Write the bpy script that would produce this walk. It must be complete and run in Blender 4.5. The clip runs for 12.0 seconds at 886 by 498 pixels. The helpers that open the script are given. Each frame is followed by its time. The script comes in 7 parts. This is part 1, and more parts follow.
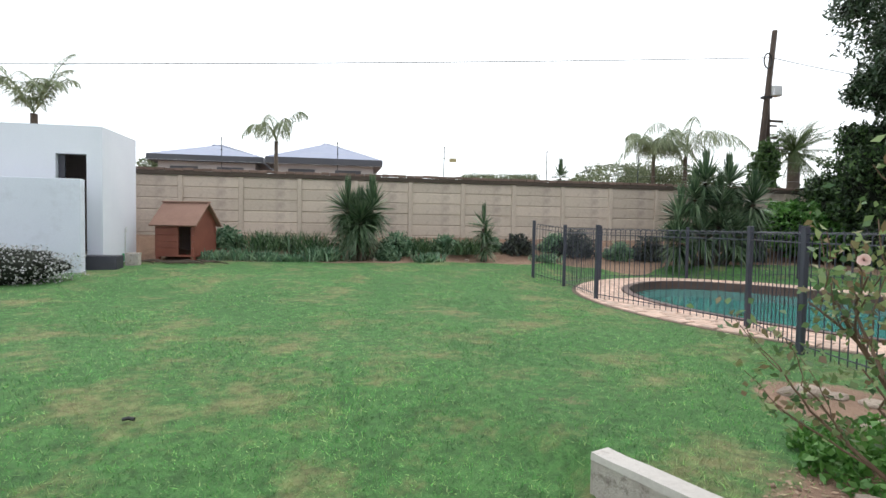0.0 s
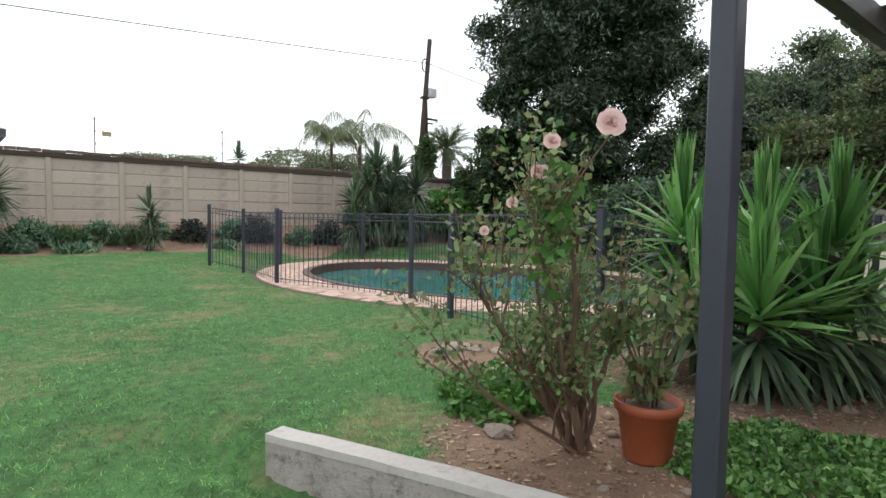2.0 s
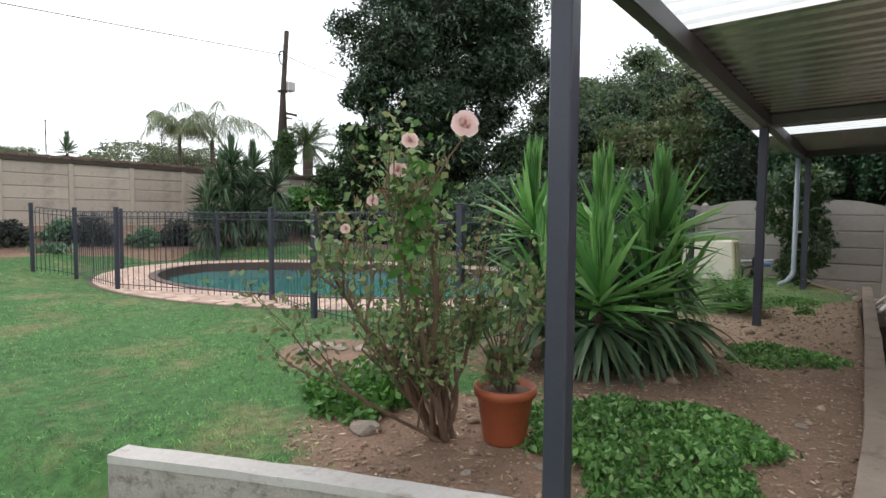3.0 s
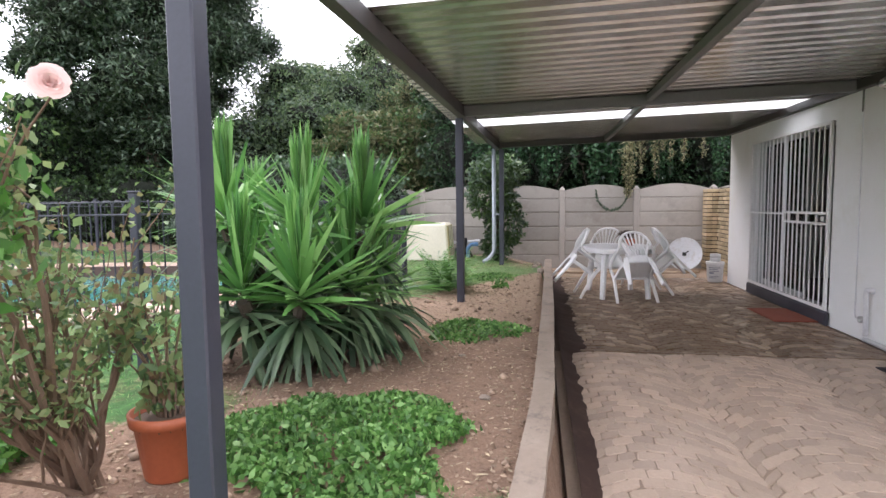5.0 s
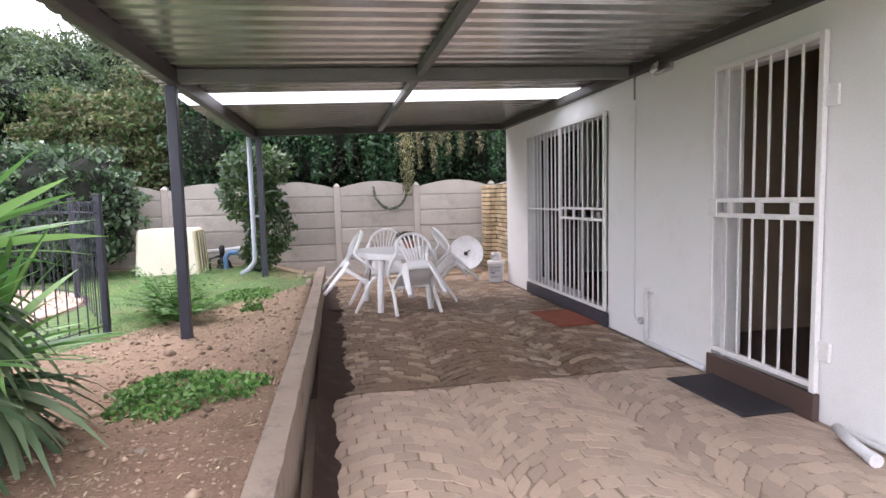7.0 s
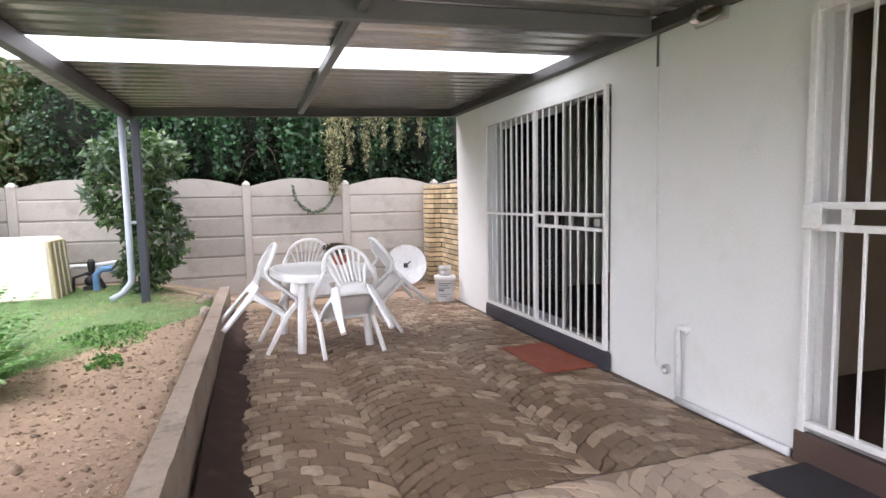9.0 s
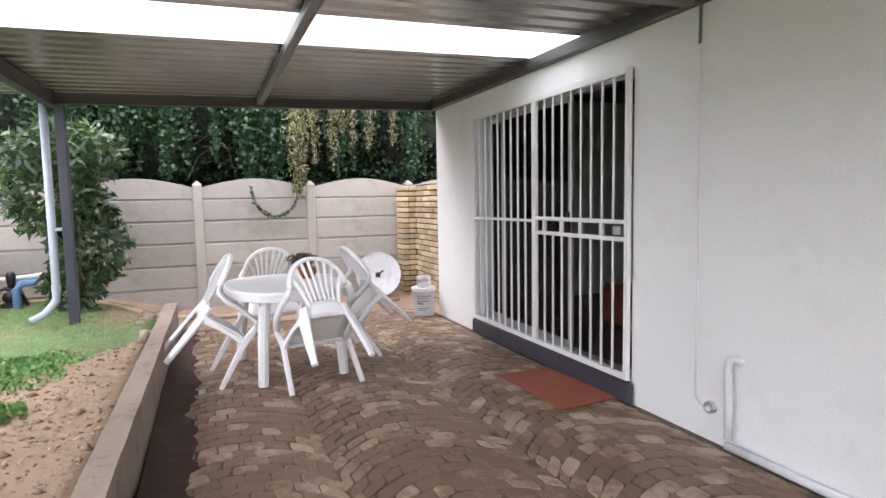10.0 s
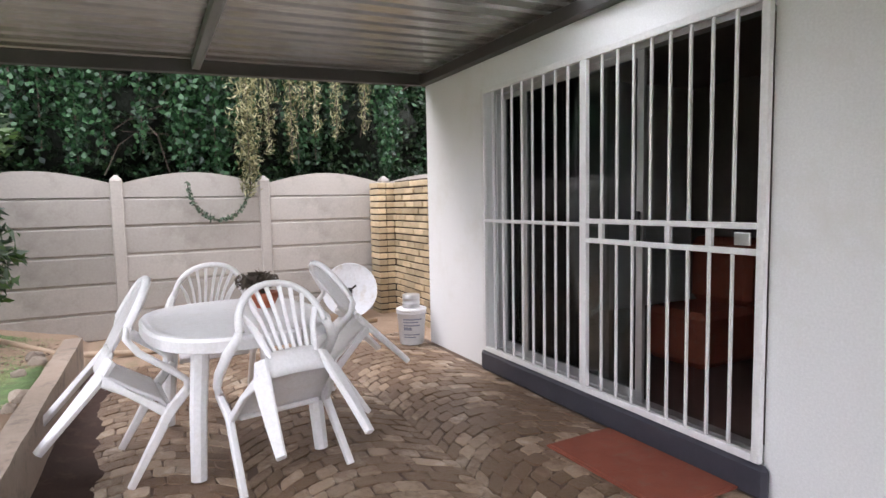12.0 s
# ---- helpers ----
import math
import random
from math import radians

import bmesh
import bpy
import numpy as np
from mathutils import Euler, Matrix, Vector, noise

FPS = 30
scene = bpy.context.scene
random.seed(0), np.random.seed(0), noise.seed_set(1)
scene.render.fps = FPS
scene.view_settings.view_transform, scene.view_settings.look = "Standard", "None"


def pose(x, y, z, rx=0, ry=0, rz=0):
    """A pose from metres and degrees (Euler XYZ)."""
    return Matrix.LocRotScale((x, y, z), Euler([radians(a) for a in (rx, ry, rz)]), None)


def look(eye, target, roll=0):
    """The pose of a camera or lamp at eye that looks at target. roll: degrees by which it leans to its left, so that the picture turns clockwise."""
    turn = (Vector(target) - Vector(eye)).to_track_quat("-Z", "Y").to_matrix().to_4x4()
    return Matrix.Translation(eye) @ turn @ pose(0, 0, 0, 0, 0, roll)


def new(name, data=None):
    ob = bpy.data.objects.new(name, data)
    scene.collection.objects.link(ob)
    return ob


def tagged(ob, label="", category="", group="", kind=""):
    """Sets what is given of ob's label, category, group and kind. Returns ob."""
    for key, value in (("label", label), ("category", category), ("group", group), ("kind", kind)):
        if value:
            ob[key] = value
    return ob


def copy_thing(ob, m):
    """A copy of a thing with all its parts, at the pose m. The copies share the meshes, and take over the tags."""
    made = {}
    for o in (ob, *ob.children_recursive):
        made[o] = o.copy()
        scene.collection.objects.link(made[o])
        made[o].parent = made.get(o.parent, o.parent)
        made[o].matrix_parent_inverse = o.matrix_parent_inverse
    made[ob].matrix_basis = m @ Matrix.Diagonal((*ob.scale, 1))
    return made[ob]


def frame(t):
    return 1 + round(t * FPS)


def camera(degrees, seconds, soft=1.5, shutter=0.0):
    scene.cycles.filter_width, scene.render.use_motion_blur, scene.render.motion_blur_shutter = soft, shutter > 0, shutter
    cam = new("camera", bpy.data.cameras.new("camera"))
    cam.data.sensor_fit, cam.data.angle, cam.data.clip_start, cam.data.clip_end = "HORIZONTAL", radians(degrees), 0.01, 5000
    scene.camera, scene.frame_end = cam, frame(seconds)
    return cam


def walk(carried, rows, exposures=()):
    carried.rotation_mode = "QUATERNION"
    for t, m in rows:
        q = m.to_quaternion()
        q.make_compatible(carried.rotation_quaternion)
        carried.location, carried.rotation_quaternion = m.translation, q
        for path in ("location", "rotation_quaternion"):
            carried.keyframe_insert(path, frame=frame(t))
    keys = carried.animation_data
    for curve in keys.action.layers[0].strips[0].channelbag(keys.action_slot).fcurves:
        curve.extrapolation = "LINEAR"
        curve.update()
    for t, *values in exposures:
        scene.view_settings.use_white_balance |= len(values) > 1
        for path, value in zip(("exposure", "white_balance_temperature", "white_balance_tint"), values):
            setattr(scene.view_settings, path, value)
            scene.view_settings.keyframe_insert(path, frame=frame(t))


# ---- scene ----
cam = camera(75.5, 12.0)
PATH = [
    (0, (0.461, 3.439, 1.479), (0.831, 5.403, 1.395), 1.0),
    (0.5, (0.49, 3.452, 1.47), (1.112, 5.35, 1.362), 1.2),
    (1, (0.513, 3.458, 1.458), (1.373, 5.26, 1.343), 1.4),
    (1.5, (0.538, 3.455, 1.441), (1.625, 5.13, 1.327), 1.3),
    (2, (0.539, 3.43, 1.44), (1.864, 4.924, 1.326), 0.9),
    (2.5, (0.526, 3.416, 1.442), (2.025, 4.735, 1.327), 0.7),
    (2.7, (0.528, 3.412, 1.443), (2.084, 4.663, 1.327), 0.6),
    (4.3, (0.665, 3.342, 1.436), (2.566, 3.947, 1.292), -0.3),
    (4.5, (0.724, 3.326, 1.438), (2.65, 3.843, 1.287), -0.4),
    (5, (0.931, 3.241, 1.435), (2.897, 3.57, 1.274), -0.7),
    (5.5, (1.205, 3.159, 1.432), (3.192, 3.306, 1.262), -0.9),
    (6, (1.542, 3.076, 1.423), (3.534, 3.029, 1.249), -1.1),
    (6.5, (1.925, 2.98, 1.422), (3.902, 2.731, 1.248), -1.3),
    (7, (2.335, 2.909, 1.418), (4.29, 2.523, 1.241), -1.4),
    (7.2, (2.506, 2.884, 1.417), (4.453, 2.463, 1.239), -1.3),
    (9, (4.062, 2.743, 1.426), (5.948, 2.103, 1.248), -1.1),
    (9.5, (4.476, 2.718, 1.427), (6.338, 2.008, 1.251), -1.0),
    (10, (4.876, 2.691, 1.432), (6.715, 1.924, 1.261), -1.0),
    (10.5, (5.287, 2.636, 1.435), (7.107, 1.825, 1.268), -1.0),
    (11, (5.696, 2.585, 1.424), (7.496, 1.729, 1.259), -1.0),
    (11.5, (6.06, 2.53, 1.412), (7.84, 1.63, 1.249), -1.0),
    (12, (6.36, 2.49, 1.398), (8.13, 1.575, 1.233), -1.1),
]
EXPOSURES = [(0.0, 0.13, 6500, 9), (1.5, 0.02, 6500, 10), (2.5, -0.04, 6500, 10), (4.5, 0.85, 6450, 16), (6.5, 1.3, 6400, 22), (9.0, 1.74, 6450, 18), (10.5, 1.68, 6450, 18), (12.0, 1.62, 6450, 18)]
walk(cam, [(t, look(eye, target, roll)) for t, eye, target, roll in PATH], EXPOSURES)

# ---- light ----
world = bpy.data.worlds.new("sky")
scene.world = world
world.use_nodes = True
wt = world.node_tree
wt.nodes.clear()
w_out = wt.nodes.new("ShaderNodeOutputWorld")
w_bg = wt.nodes.new("ShaderNodeBackground")
w_sky = wt.nodes.new("ShaderNodeTexSky")
w_sky.sky_type = "NISHITA"
w_sky.sun_disc = False
w_sky.sun_elevation = radians(58)
w_sky.sun_rotation = radians(60)
w_sky.dust_density = 4.0
w_mix = wt.nodes.new("ShaderNodeMixRGB")
w_mix.inputs[0].default_value = 0.85
w_mix.inputs[2].default_value = (11.5, 11.9, 12.4, 1)
wt.links.new(w_sky.outputs[0], w_mix.inputs[1])
wt.links.new(w_mix.outputs[0], w_bg.inputs[0])
w_bg.inputs[1].default_value = 0.135
wt.links.new(w_bg.outputs[0], w_out.inputs[0])

sun_data = bpy.data.lights.new("sun", "SUN")
sun_data.energy = 0.7
sun_data.angle = radians(18)
sun_data.color = (1.0, 0.97, 0.92)
sun = new("sun", sun_data)
sun.matrix_world = look((0, 0, 20), (-6.5, -3.7, 8))


# ---- materials ----
def base_material(name, rough=0.7, metal=0.0):
    m = bpy.data.materials.new(name)
    m.use_nodes = True
    nt = m.node_tree
    b = nt.nodes["Principled BSDF"]
    b.inputs["Roughness"].default_value = rough
    b.inputs["Metallic"].default_value = metal
    return m, nt, b


def noise_node(nt, scale, detail=6.0, rough=0.6, coords="Object"):
    tc = nt.nodes.new("ShaderNodeTexCoord")
    n = nt.nodes.new("ShaderNodeTexNoise")
    n.inputs["Scale"].default_value = scale
    n.inputs["Detail"].default_value = detail
    n.inputs["Roughness"].default_value = rough
    nt.links.new(tc.outputs[coords], n.inputs["Vector"])
    return n


def ramp_node(nt, src, stops):
    r = nt.nodes.new("ShaderNodeValToRGB")
    e = r.color_ramp.elements
    while len(e) < len(stops):
        e.new(0.5)
    for el, (p, c) in zip(e, stops):
        el.position = p
        el.color = (*c, 1)
    nt.links.new(src, r.inputs[0])
    return r


def mix_node(nt, fac, a, b, mode="MIX"):
    m = nt.nodes.new("ShaderNodeMixRGB")
    m.blend_type = mode
    for s, v in zip(m.inputs, (fac, a, b)):
        if isinstance(v, (int, float)):
            s.default_value = v
        elif isinstance(v, tuple):
            s.default_value = (*v, 1)
        else:
            nt.links.new(v, s)
    return m.outputs[0]


def bump_node(nt, b, src, strength, dist):
    bp = nt.nodes.new("ShaderNodeBump")
    bp.inputs["Strength"].default_value = strength
    bp.inputs["Distance"].default_value = dist
    nt.links.new(src, bp.inputs["Height"])
    nt.links.new(bp.outputs[0], b.inputs["Normal"])
    return bp


def worn(name, dark, light, big=1.2, small=25.0, rough=0.75, metal=0.0, bump=0.25, dist=0.004, stain=None, rand=0.0, island=0.0):
    """A surface that varies at two scales, with stains of a third colour and, if wanted, from piece to piece."""
    m, nt, b = base_material(name, rough, metal)
    n1, n2 = noise_node(nt, big, 5), noise_node(nt, small, 8, 0.7)
    c1 = ramp_node(nt, n1.outputs[0], [(0.3, dark), (0.7, light)]).outputs[0]
    mid = tuple((p + q) / 2 for p, q in zip(dark, light))
    c2 = ramp_node(nt, n2.outputs[0], [(0.3, tuple(0.8 * v for v in mid)), (0.7, tuple(min(1, 1.15 * v) for v in mid))]).outputs[0]
    col = mix_node(nt, 0.45, c1, c2)
    if stain:
        n3 = noise_node(nt, big * 2.3, 9, 0.75)
        f = ramp_node(nt, n3.outputs[0], [(0.52, (0, 0, 0)), (0.68, (1, 1, 1))]).outputs[0]
        col = mix_node(nt, f, col, stain)
    if rand or island:
        info = nt.nodes.new("ShaderNodeObjectInfo" if rand else "ShaderNodeNewGeometry")
        src = info.outputs["Random"] if rand else info.outputs["Random Per Island"]
        k = rand or island
        v = ramp_node(nt, src, [(0.0, (1 - k,) * 3), (1.0, (1 + k * 0.6,) * 3)]).outputs[0]
        col = mix_node(nt, 1.0, col, v, "MULTIPLY")
    nt.links.new(col, b.inputs["Base Color"])
    if bump:
        bump_node(nt, b, n2.outputs[0], bump, dist)
    return m


def leafy(name, colours, trans=0.25, rough=0.5):
    """Leaves: from island to island another green, with some light through them."""
    m, nt, b = base_material(name, rough)
    g = nt.nodes.new("ShaderNodeNewGeometry")
    n = noise_node(nt, 0.9, 3)
    stops = [(i / (len(colours) - 1), c) for i, c in enumerate(colours)]
    c = ramp_node(nt, g.outputs["Random Per Island"], stops).outputs[0]
    v = ramp_node(nt, n.outputs[0], [(0.3, (0.7, 0.7, 0.7)), (0.7, (1.25, 1.25, 1.2))]).outputs[0]
    col = mix_node(nt, 1.0, c, v, "MULTIPLY")
    nt.links.new(col, b.inputs["Base Color"])
    t = nt.nodes.new("ShaderNodeBsdfTranslucent")
    nt.links.new(col, t.inputs[0])
    mx = nt.nodes.new("ShaderNodeMixShader")
    mx.inputs[0].default_value = trans
    nt.links.new(b.outputs[0], mx.inputs[1])
    nt.links.new(t.outputs[0], mx.inputs[2])
    nt.links.new(mx.outputs[0], nt.nodes["Material Output"].inputs[0])
    return m


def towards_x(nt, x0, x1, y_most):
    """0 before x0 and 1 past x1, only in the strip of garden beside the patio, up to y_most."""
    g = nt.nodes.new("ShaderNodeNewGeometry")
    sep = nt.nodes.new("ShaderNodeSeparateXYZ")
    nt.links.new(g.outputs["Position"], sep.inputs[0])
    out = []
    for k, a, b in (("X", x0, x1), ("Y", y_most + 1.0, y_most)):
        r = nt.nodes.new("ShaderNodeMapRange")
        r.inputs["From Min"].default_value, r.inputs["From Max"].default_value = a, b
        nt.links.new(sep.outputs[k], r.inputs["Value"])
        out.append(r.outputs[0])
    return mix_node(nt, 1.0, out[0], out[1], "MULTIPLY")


def ground_material():
    m, nt, b = base_material("lawn_and_soil", 0.95)
    soil = nt.nodes.new("ShaderNodeAttribute")
    soil.attribute_name = "soil"
    n1, n2, n3 = noise_node(nt, 0.7, 5), noise_node(nt, 60, 6, 0.8), noise_node(nt, 5, 8, 0.7)
    grass = mix_node(nt, 0.5, ramp_node(nt, n1.outputs[0], [(0.3, (0.04, 0.13, 0.03)), (0.7, (0.075, 0.2, 0.05))]).outputs[0],
                     ramp_node(nt, n2.outputs[0], [(0.3, (0.025, 0.075, 0.02)), (0.7, (0.11, 0.24, 0.07))]).outputs[0])
    dirt = mix_node(nt, 0.5, ramp_node(nt, n3.outputs[0], [(0.3, (0.13, 0.068, 0.044)), (0.7, (0.32, 0.2, 0.135))]).outputs[0],
                    ramp_node(nt, n2.outputs[0], [(0.3, (0.08, 0.042, 0.027)), (0.72, (0.46, 0.32, 0.225))]).outputs[0])
    dry = ramp_node(nt, noise_node(nt, 1.3, 9, 0.75).outputs[0], [(0.5, (0, 0, 0)), (0.66, (0.85, 0.85, 0.85))]).outputs[0]
    grass = mix_node(nt, dry, grass, (0.24, 0.21, 0.1))
    tuft = ramp_node(nt, noise_node(nt, 11, 4, 0.7).outputs[0], [(0.35, (0.6, 0.6, 0.6)), (0.65, (1.25, 1.25, 1.25))]).outputs[0]
    grass = mix_node(nt, 1.0, grass, tuft, "MULTIPLY")
    add = nt.nodes.new("ShaderNodeMath")
    add.operation = "ADD"
    nt.links.new(soil.outputs["Fac"], add.inputs[0])
    sub = nt.nodes.new("ShaderNodeMath")
    sub.operation = "MULTIPLY_ADD"
    sub.inputs[1].default_value, sub.inputs[2].default_value = 0.7, -0.35
    nt.links.new(n3.outputs[0], sub.inputs[0])
    nt.links.new(sub.outputs[0], add.inputs[1])
    f = ramp_node(nt, add.outputs[0], [(0.42, (0, 0, 0)), (0.58, (1, 1, 1))]).outputs[0]
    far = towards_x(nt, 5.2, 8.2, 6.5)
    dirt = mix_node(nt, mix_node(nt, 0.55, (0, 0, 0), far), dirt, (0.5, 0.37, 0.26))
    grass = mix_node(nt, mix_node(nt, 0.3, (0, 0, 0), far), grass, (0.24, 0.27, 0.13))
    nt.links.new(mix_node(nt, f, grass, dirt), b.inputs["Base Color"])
    bump_node(nt, b, n2.outputs[0], 0.6, 0.02)
    return m


def glass_material(name, colour, rough=0.02, clear=0.9, ior=1.3):
    """A thin pane: mostly clear, with a mirror-like film that grows at grazing angles."""
    m, nt, b = base_material(name, rough)
    nt.nodes.remove(b)
    t = nt.nodes.new("ShaderNodeBsdfTransparent")
    t.inputs[0].default_value = (*(clear * v for v in colour), 1)
    g = nt.nodes.new("ShaderNodeBsdfGlossy")
    g.inputs["Roughness"].default_value = rough
    fr = nt.nodes.new("ShaderNodeFresnel")
    fr.inputs[0].default_value = ior
    mx = nt.nodes.new("ShaderNodeMixShader")
    nt.links.new(fr.outputs[0], mx.inputs[0])
    nt.links.new(t.outputs[0], mx.inputs[1])
    nt.links.new(g.outputs[0], mx.inputs[2])
    nt.links.new(mx.outputs[0], nt.nodes["Material Output"].inputs[0])
    return m


def translucent_sheet():
    m, nt, b = base_material("milky_polycarbonate", 0.4)
    b.inputs["Base Color"].default_value = (0.9, 0.92, 0.92, 1)
    t = nt.nodes.new("ShaderNodeBsdfTranslucent")
    t.inputs[0].default_value = (0.96, 0.97, 0.97, 1)
    mx = nt.nodes.new("ShaderNodeMixShader")
    mx.inputs[0].default_value = 0.85
    nt.links.new(b.outputs[0], mx.inputs[1])
    nt.links.new(t.outputs[0], mx.inputs[2])
    nt.links.new(mx.outputs[0], nt.nodes["Material Output"].inputs[0])
    return m


M_GROUND = ground_material()
M_WALL = worn("white_wall_paint", (0.84, 0.84, 0.845), (0.88, 0.88, 0.885), 0.8, 90, 0.6, bump=0.12, dist=0.002, stain=(0.8, 0.79, 0.77))
M_SHED = worn("white_render", (0.62, 0.65, 0.72), (0.72, 0.74, 0.8), 0.8, 60, 0.8, bump=0.2, dist=0.004)
M_PRIVACY = worn("grey_white_render", (0.56, 0.6, 0.68), (0.66, 0.7, 0.78), 0.9, 50, 0.85, bump=0.25, dist=0.004, stain=(0.52, 0.55, 0.62))
M_PRECAST = worn("precast_concrete", (0.37, 0.335, 0.3), (0.48, 0.445, 0.405), 0.9, 40, 0.85, bump=0.3, dist=0.004, stain=(0.33, 0.3, 0.265), rand=0.14)
M_PRECAST_B = worn("painted_precast", (0.46, 0.38, 0.31), (0.58, 0.5, 0.42), 0.7, 30, 0.85, bump=0.25, dist=0.004, stain=(0.4, 0.33, 0.28), rand=0.1)
M_KERB = worn("weathered_concrete", (0.24, 0.18, 0.14), (0.38, 0.305, 0.245), 2.0, 35, 0.9, bump=0.6, dist=0.008, stain=(0.16, 0.13, 0.11))
M_LOWWALL = worn("old_whitewashed_concrete", (0.34, 0.3, 0.27), (0.52, 0.48, 0.44), 6.0, 30, 0.95, bump=1.0, dist=0.014, stain=(0.17, 0.14, 0.12))
M_KERB_TOP = worn("pale_cement", (0.44, 0.41, 0.38), (0.56, 0.53, 0.5), 3.0, 40, 0.9, bump=0.5, dist=0.005, stain=(0.34, 0.3, 0.27))
M_STEEL = worn("charcoal_paint", (0.035, 0.037, 0.055), (0.055, 0.058, 0.08), 2, 60, 0.45, bump=0.1, dist=0.001)
M_BEAM = worn("dark_grey_beam_paint", (0.04, 0.036, 0.036), (0.075, 0.07, 0.068), 2, 40, 0.5, bump=0.15, dist=0.001)
M_RAFTER = worn("grey_purlin_paint", (0.13, 0.13, 0.13), (0.19, 0.19, 0.19), 2, 40, 0.5, bump=0.15, dist=0.001)
M_SHEET = worn("galvanised_sheet", (0.32, 0.31, 0.295), (0.47, 0.46, 0.435), 1.5, 30, 0.25, 0.72, bump=0.05, dist=0.001, stain=(0.3, 0.28, 0.25))
M_MILKY = translucent_sheet()
M_GATE = worn("white_gate_paint", (0.78, 0.77, 0.77), (0.86, 0.85, 0.85), 3, 50, 0.4, bump=0.05, dist=0.001)
M_PLINTH = worn("charcoal_step_paint", (0.03, 0.03, 0.045), (0.06, 0.06, 0.075), 3, 40, 0.5, bump=0.2, dist=0.002)
M_STEP = worn("brown_quarry_tile", (0.07, 0.045, 0.04), (0.11, 0.07, 0.06), 3, 30, 0.4, bump=0.1, dist=0.001)
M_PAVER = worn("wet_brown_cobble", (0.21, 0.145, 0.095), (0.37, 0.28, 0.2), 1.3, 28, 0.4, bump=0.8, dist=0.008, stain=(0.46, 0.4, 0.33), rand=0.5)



def muddied(m, mud, low, high, joined):
    """Washed-in mud lies over the stones in large uneven patches; the stones that stand proud are clean."""
    nt = m.node_tree
    b = nt.nodes["Principled BSDF"]
    col = b.inputs["Base Color"].links[0].from_socket
    g = nt.nodes.new("ShaderNodeNewGeometry")
    own = g.outputs["Random Per Island"] if joined else nt.nodes.new("ShaderNodeObjectInfo").outputs["Random"]
    height = None
    for sc, weight in ((1.6, 0.9), (14.0, 0.45)):
        n = nt.nodes.new("ShaderNodeTexNoise")
        n.inputs["Scale"].default_value = sc
        n.inputs["Detail"].default_value = 6.0
        n.inputs["Roughness"].default_value = 0.65
        nt.links.new(g.outputs["Position"], n.inputs["Vector"])
        k = nt.nodes.new("ShaderNodeMath")
        k.operation = "MULTIPLY_ADD"
        k.inputs[1].default_value = weight
        k.inputs[2].default_value = 0.0
        nt.links.new(n.outputs[0], k.inputs[0])
        if height is not None:
            nt.links.new(height, k.inputs[2])
        height = k.outputs[0]
    k = nt.nodes.new("ShaderNodeMath")
    k.operation = "MULTIPLY_ADD"
    k.inputs[1].default_value = 0.34
    nt.links.new(own, k.inputs[0])
    nt.links.new(height, k.inputs[2])
    thick = ramp_node(nt, k.outputs[0], [(low, (0.9, 0.9, 0.9)), (high, (0, 0, 0))]).outputs[0]
    nt.links.new(mix_node(nt, thick, col, mud), b.inputs["Base Color"])
    return m


M_MUD = worn("damp_red_silt", (0.03, 0.013, 0.009), (0.05, 0.024, 0.016), 3, 40, 0.9, bump=0.3, dist=0.004, stain=(0.075, 0.042, 0.03))
M_PAVER_J = worn("brown_cobble", (0.4, 0.29, 0.22), (0.56, 0.43, 0.34), 1.1, 45, 0.6, bump=0.5, dist=0.004, rand=0.2)
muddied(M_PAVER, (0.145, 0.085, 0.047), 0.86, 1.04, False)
M_JOINT = worn("mossy_joint_soil", (0.08, 0.055, 0.04), (0.15, 0.105, 0.08), 2, 40, 0.9, bump=0.4, dist=0.004)
M_COPING = worn("salmon_brick_paver", (0.52, 0.35, 0.27), (0.68, 0.5, 0.4), 1.5, 50, 0.8, bump=0.3, dist=0.003, rand=0.25, stain=(0.5, 0.42, 0.36))
M_POOLEDGE = worn("dark_red_pool_brick", (0.07, 0.04, 0.035), (0.13, 0.075, 0.06), 3, 30, 0.5, bump=0.3, dist=0.003)
M_POOLSHELL = worn("pool_plaster", (0.16, 0.5, 0.47), (0.2, 0.57, 0.54), 1, 20, 0.7, bump=0.05)
M_PLASTIC = worn("white_resin", (0.80, 0.79, 0.80), (0.87, 0.86, 0.87), 4, 60, 0.35, bump=0.08, dist=0.001, stain=(0.76, 0.74, 0.72))
M_TERRACOTTA = worn("terracotta_plastic", (0.33, 0.08, 0.035), (0.42, 0.115, 0.05), 5, 50, 0.5, bump=0.1, dist=0.001)
M_BARK = worn("bark", (0.06, 0.045, 0.035), (0.13, 0.1, 0.075), 4, 30, 0.9, bump=0.8, dist=0.01)
M_CANE = worn("rose_cane", (0.12, 0.075, 0.05), (0.2, 0.13, 0.09), 6, 50, 0.8, bump=0.5, dist=0.003)
M_WOOD_RED = worn("red_brown_timber", (0.15, 0.045, 0.03), (0.24, 0.08, 0.05), 2, 25, 0.7, bump=0.3, dist=0.003)
M_SHINGLE = worn("brown_roof_board", (0.2, 0.11, 0.08), (0.29, 0.17, 0.13), 2, 25, 0.8, bump=0.3, dist=0.003)
M_BRICK = worn("yellow_face_brick", (0.46, 0.34, 0.2), (0.74, 0.6, 0.4), 5, 60, 0.85, bump=0.6, dist=0.006, rand=0.3)
M_OLDBRICK = worn("old_dark_brick", (0.13, 0.085, 0.07), (0.22, 0.15, 0.12), 4, 40, 0.9, bump=0.6, dist=0.006, rand=0.3)
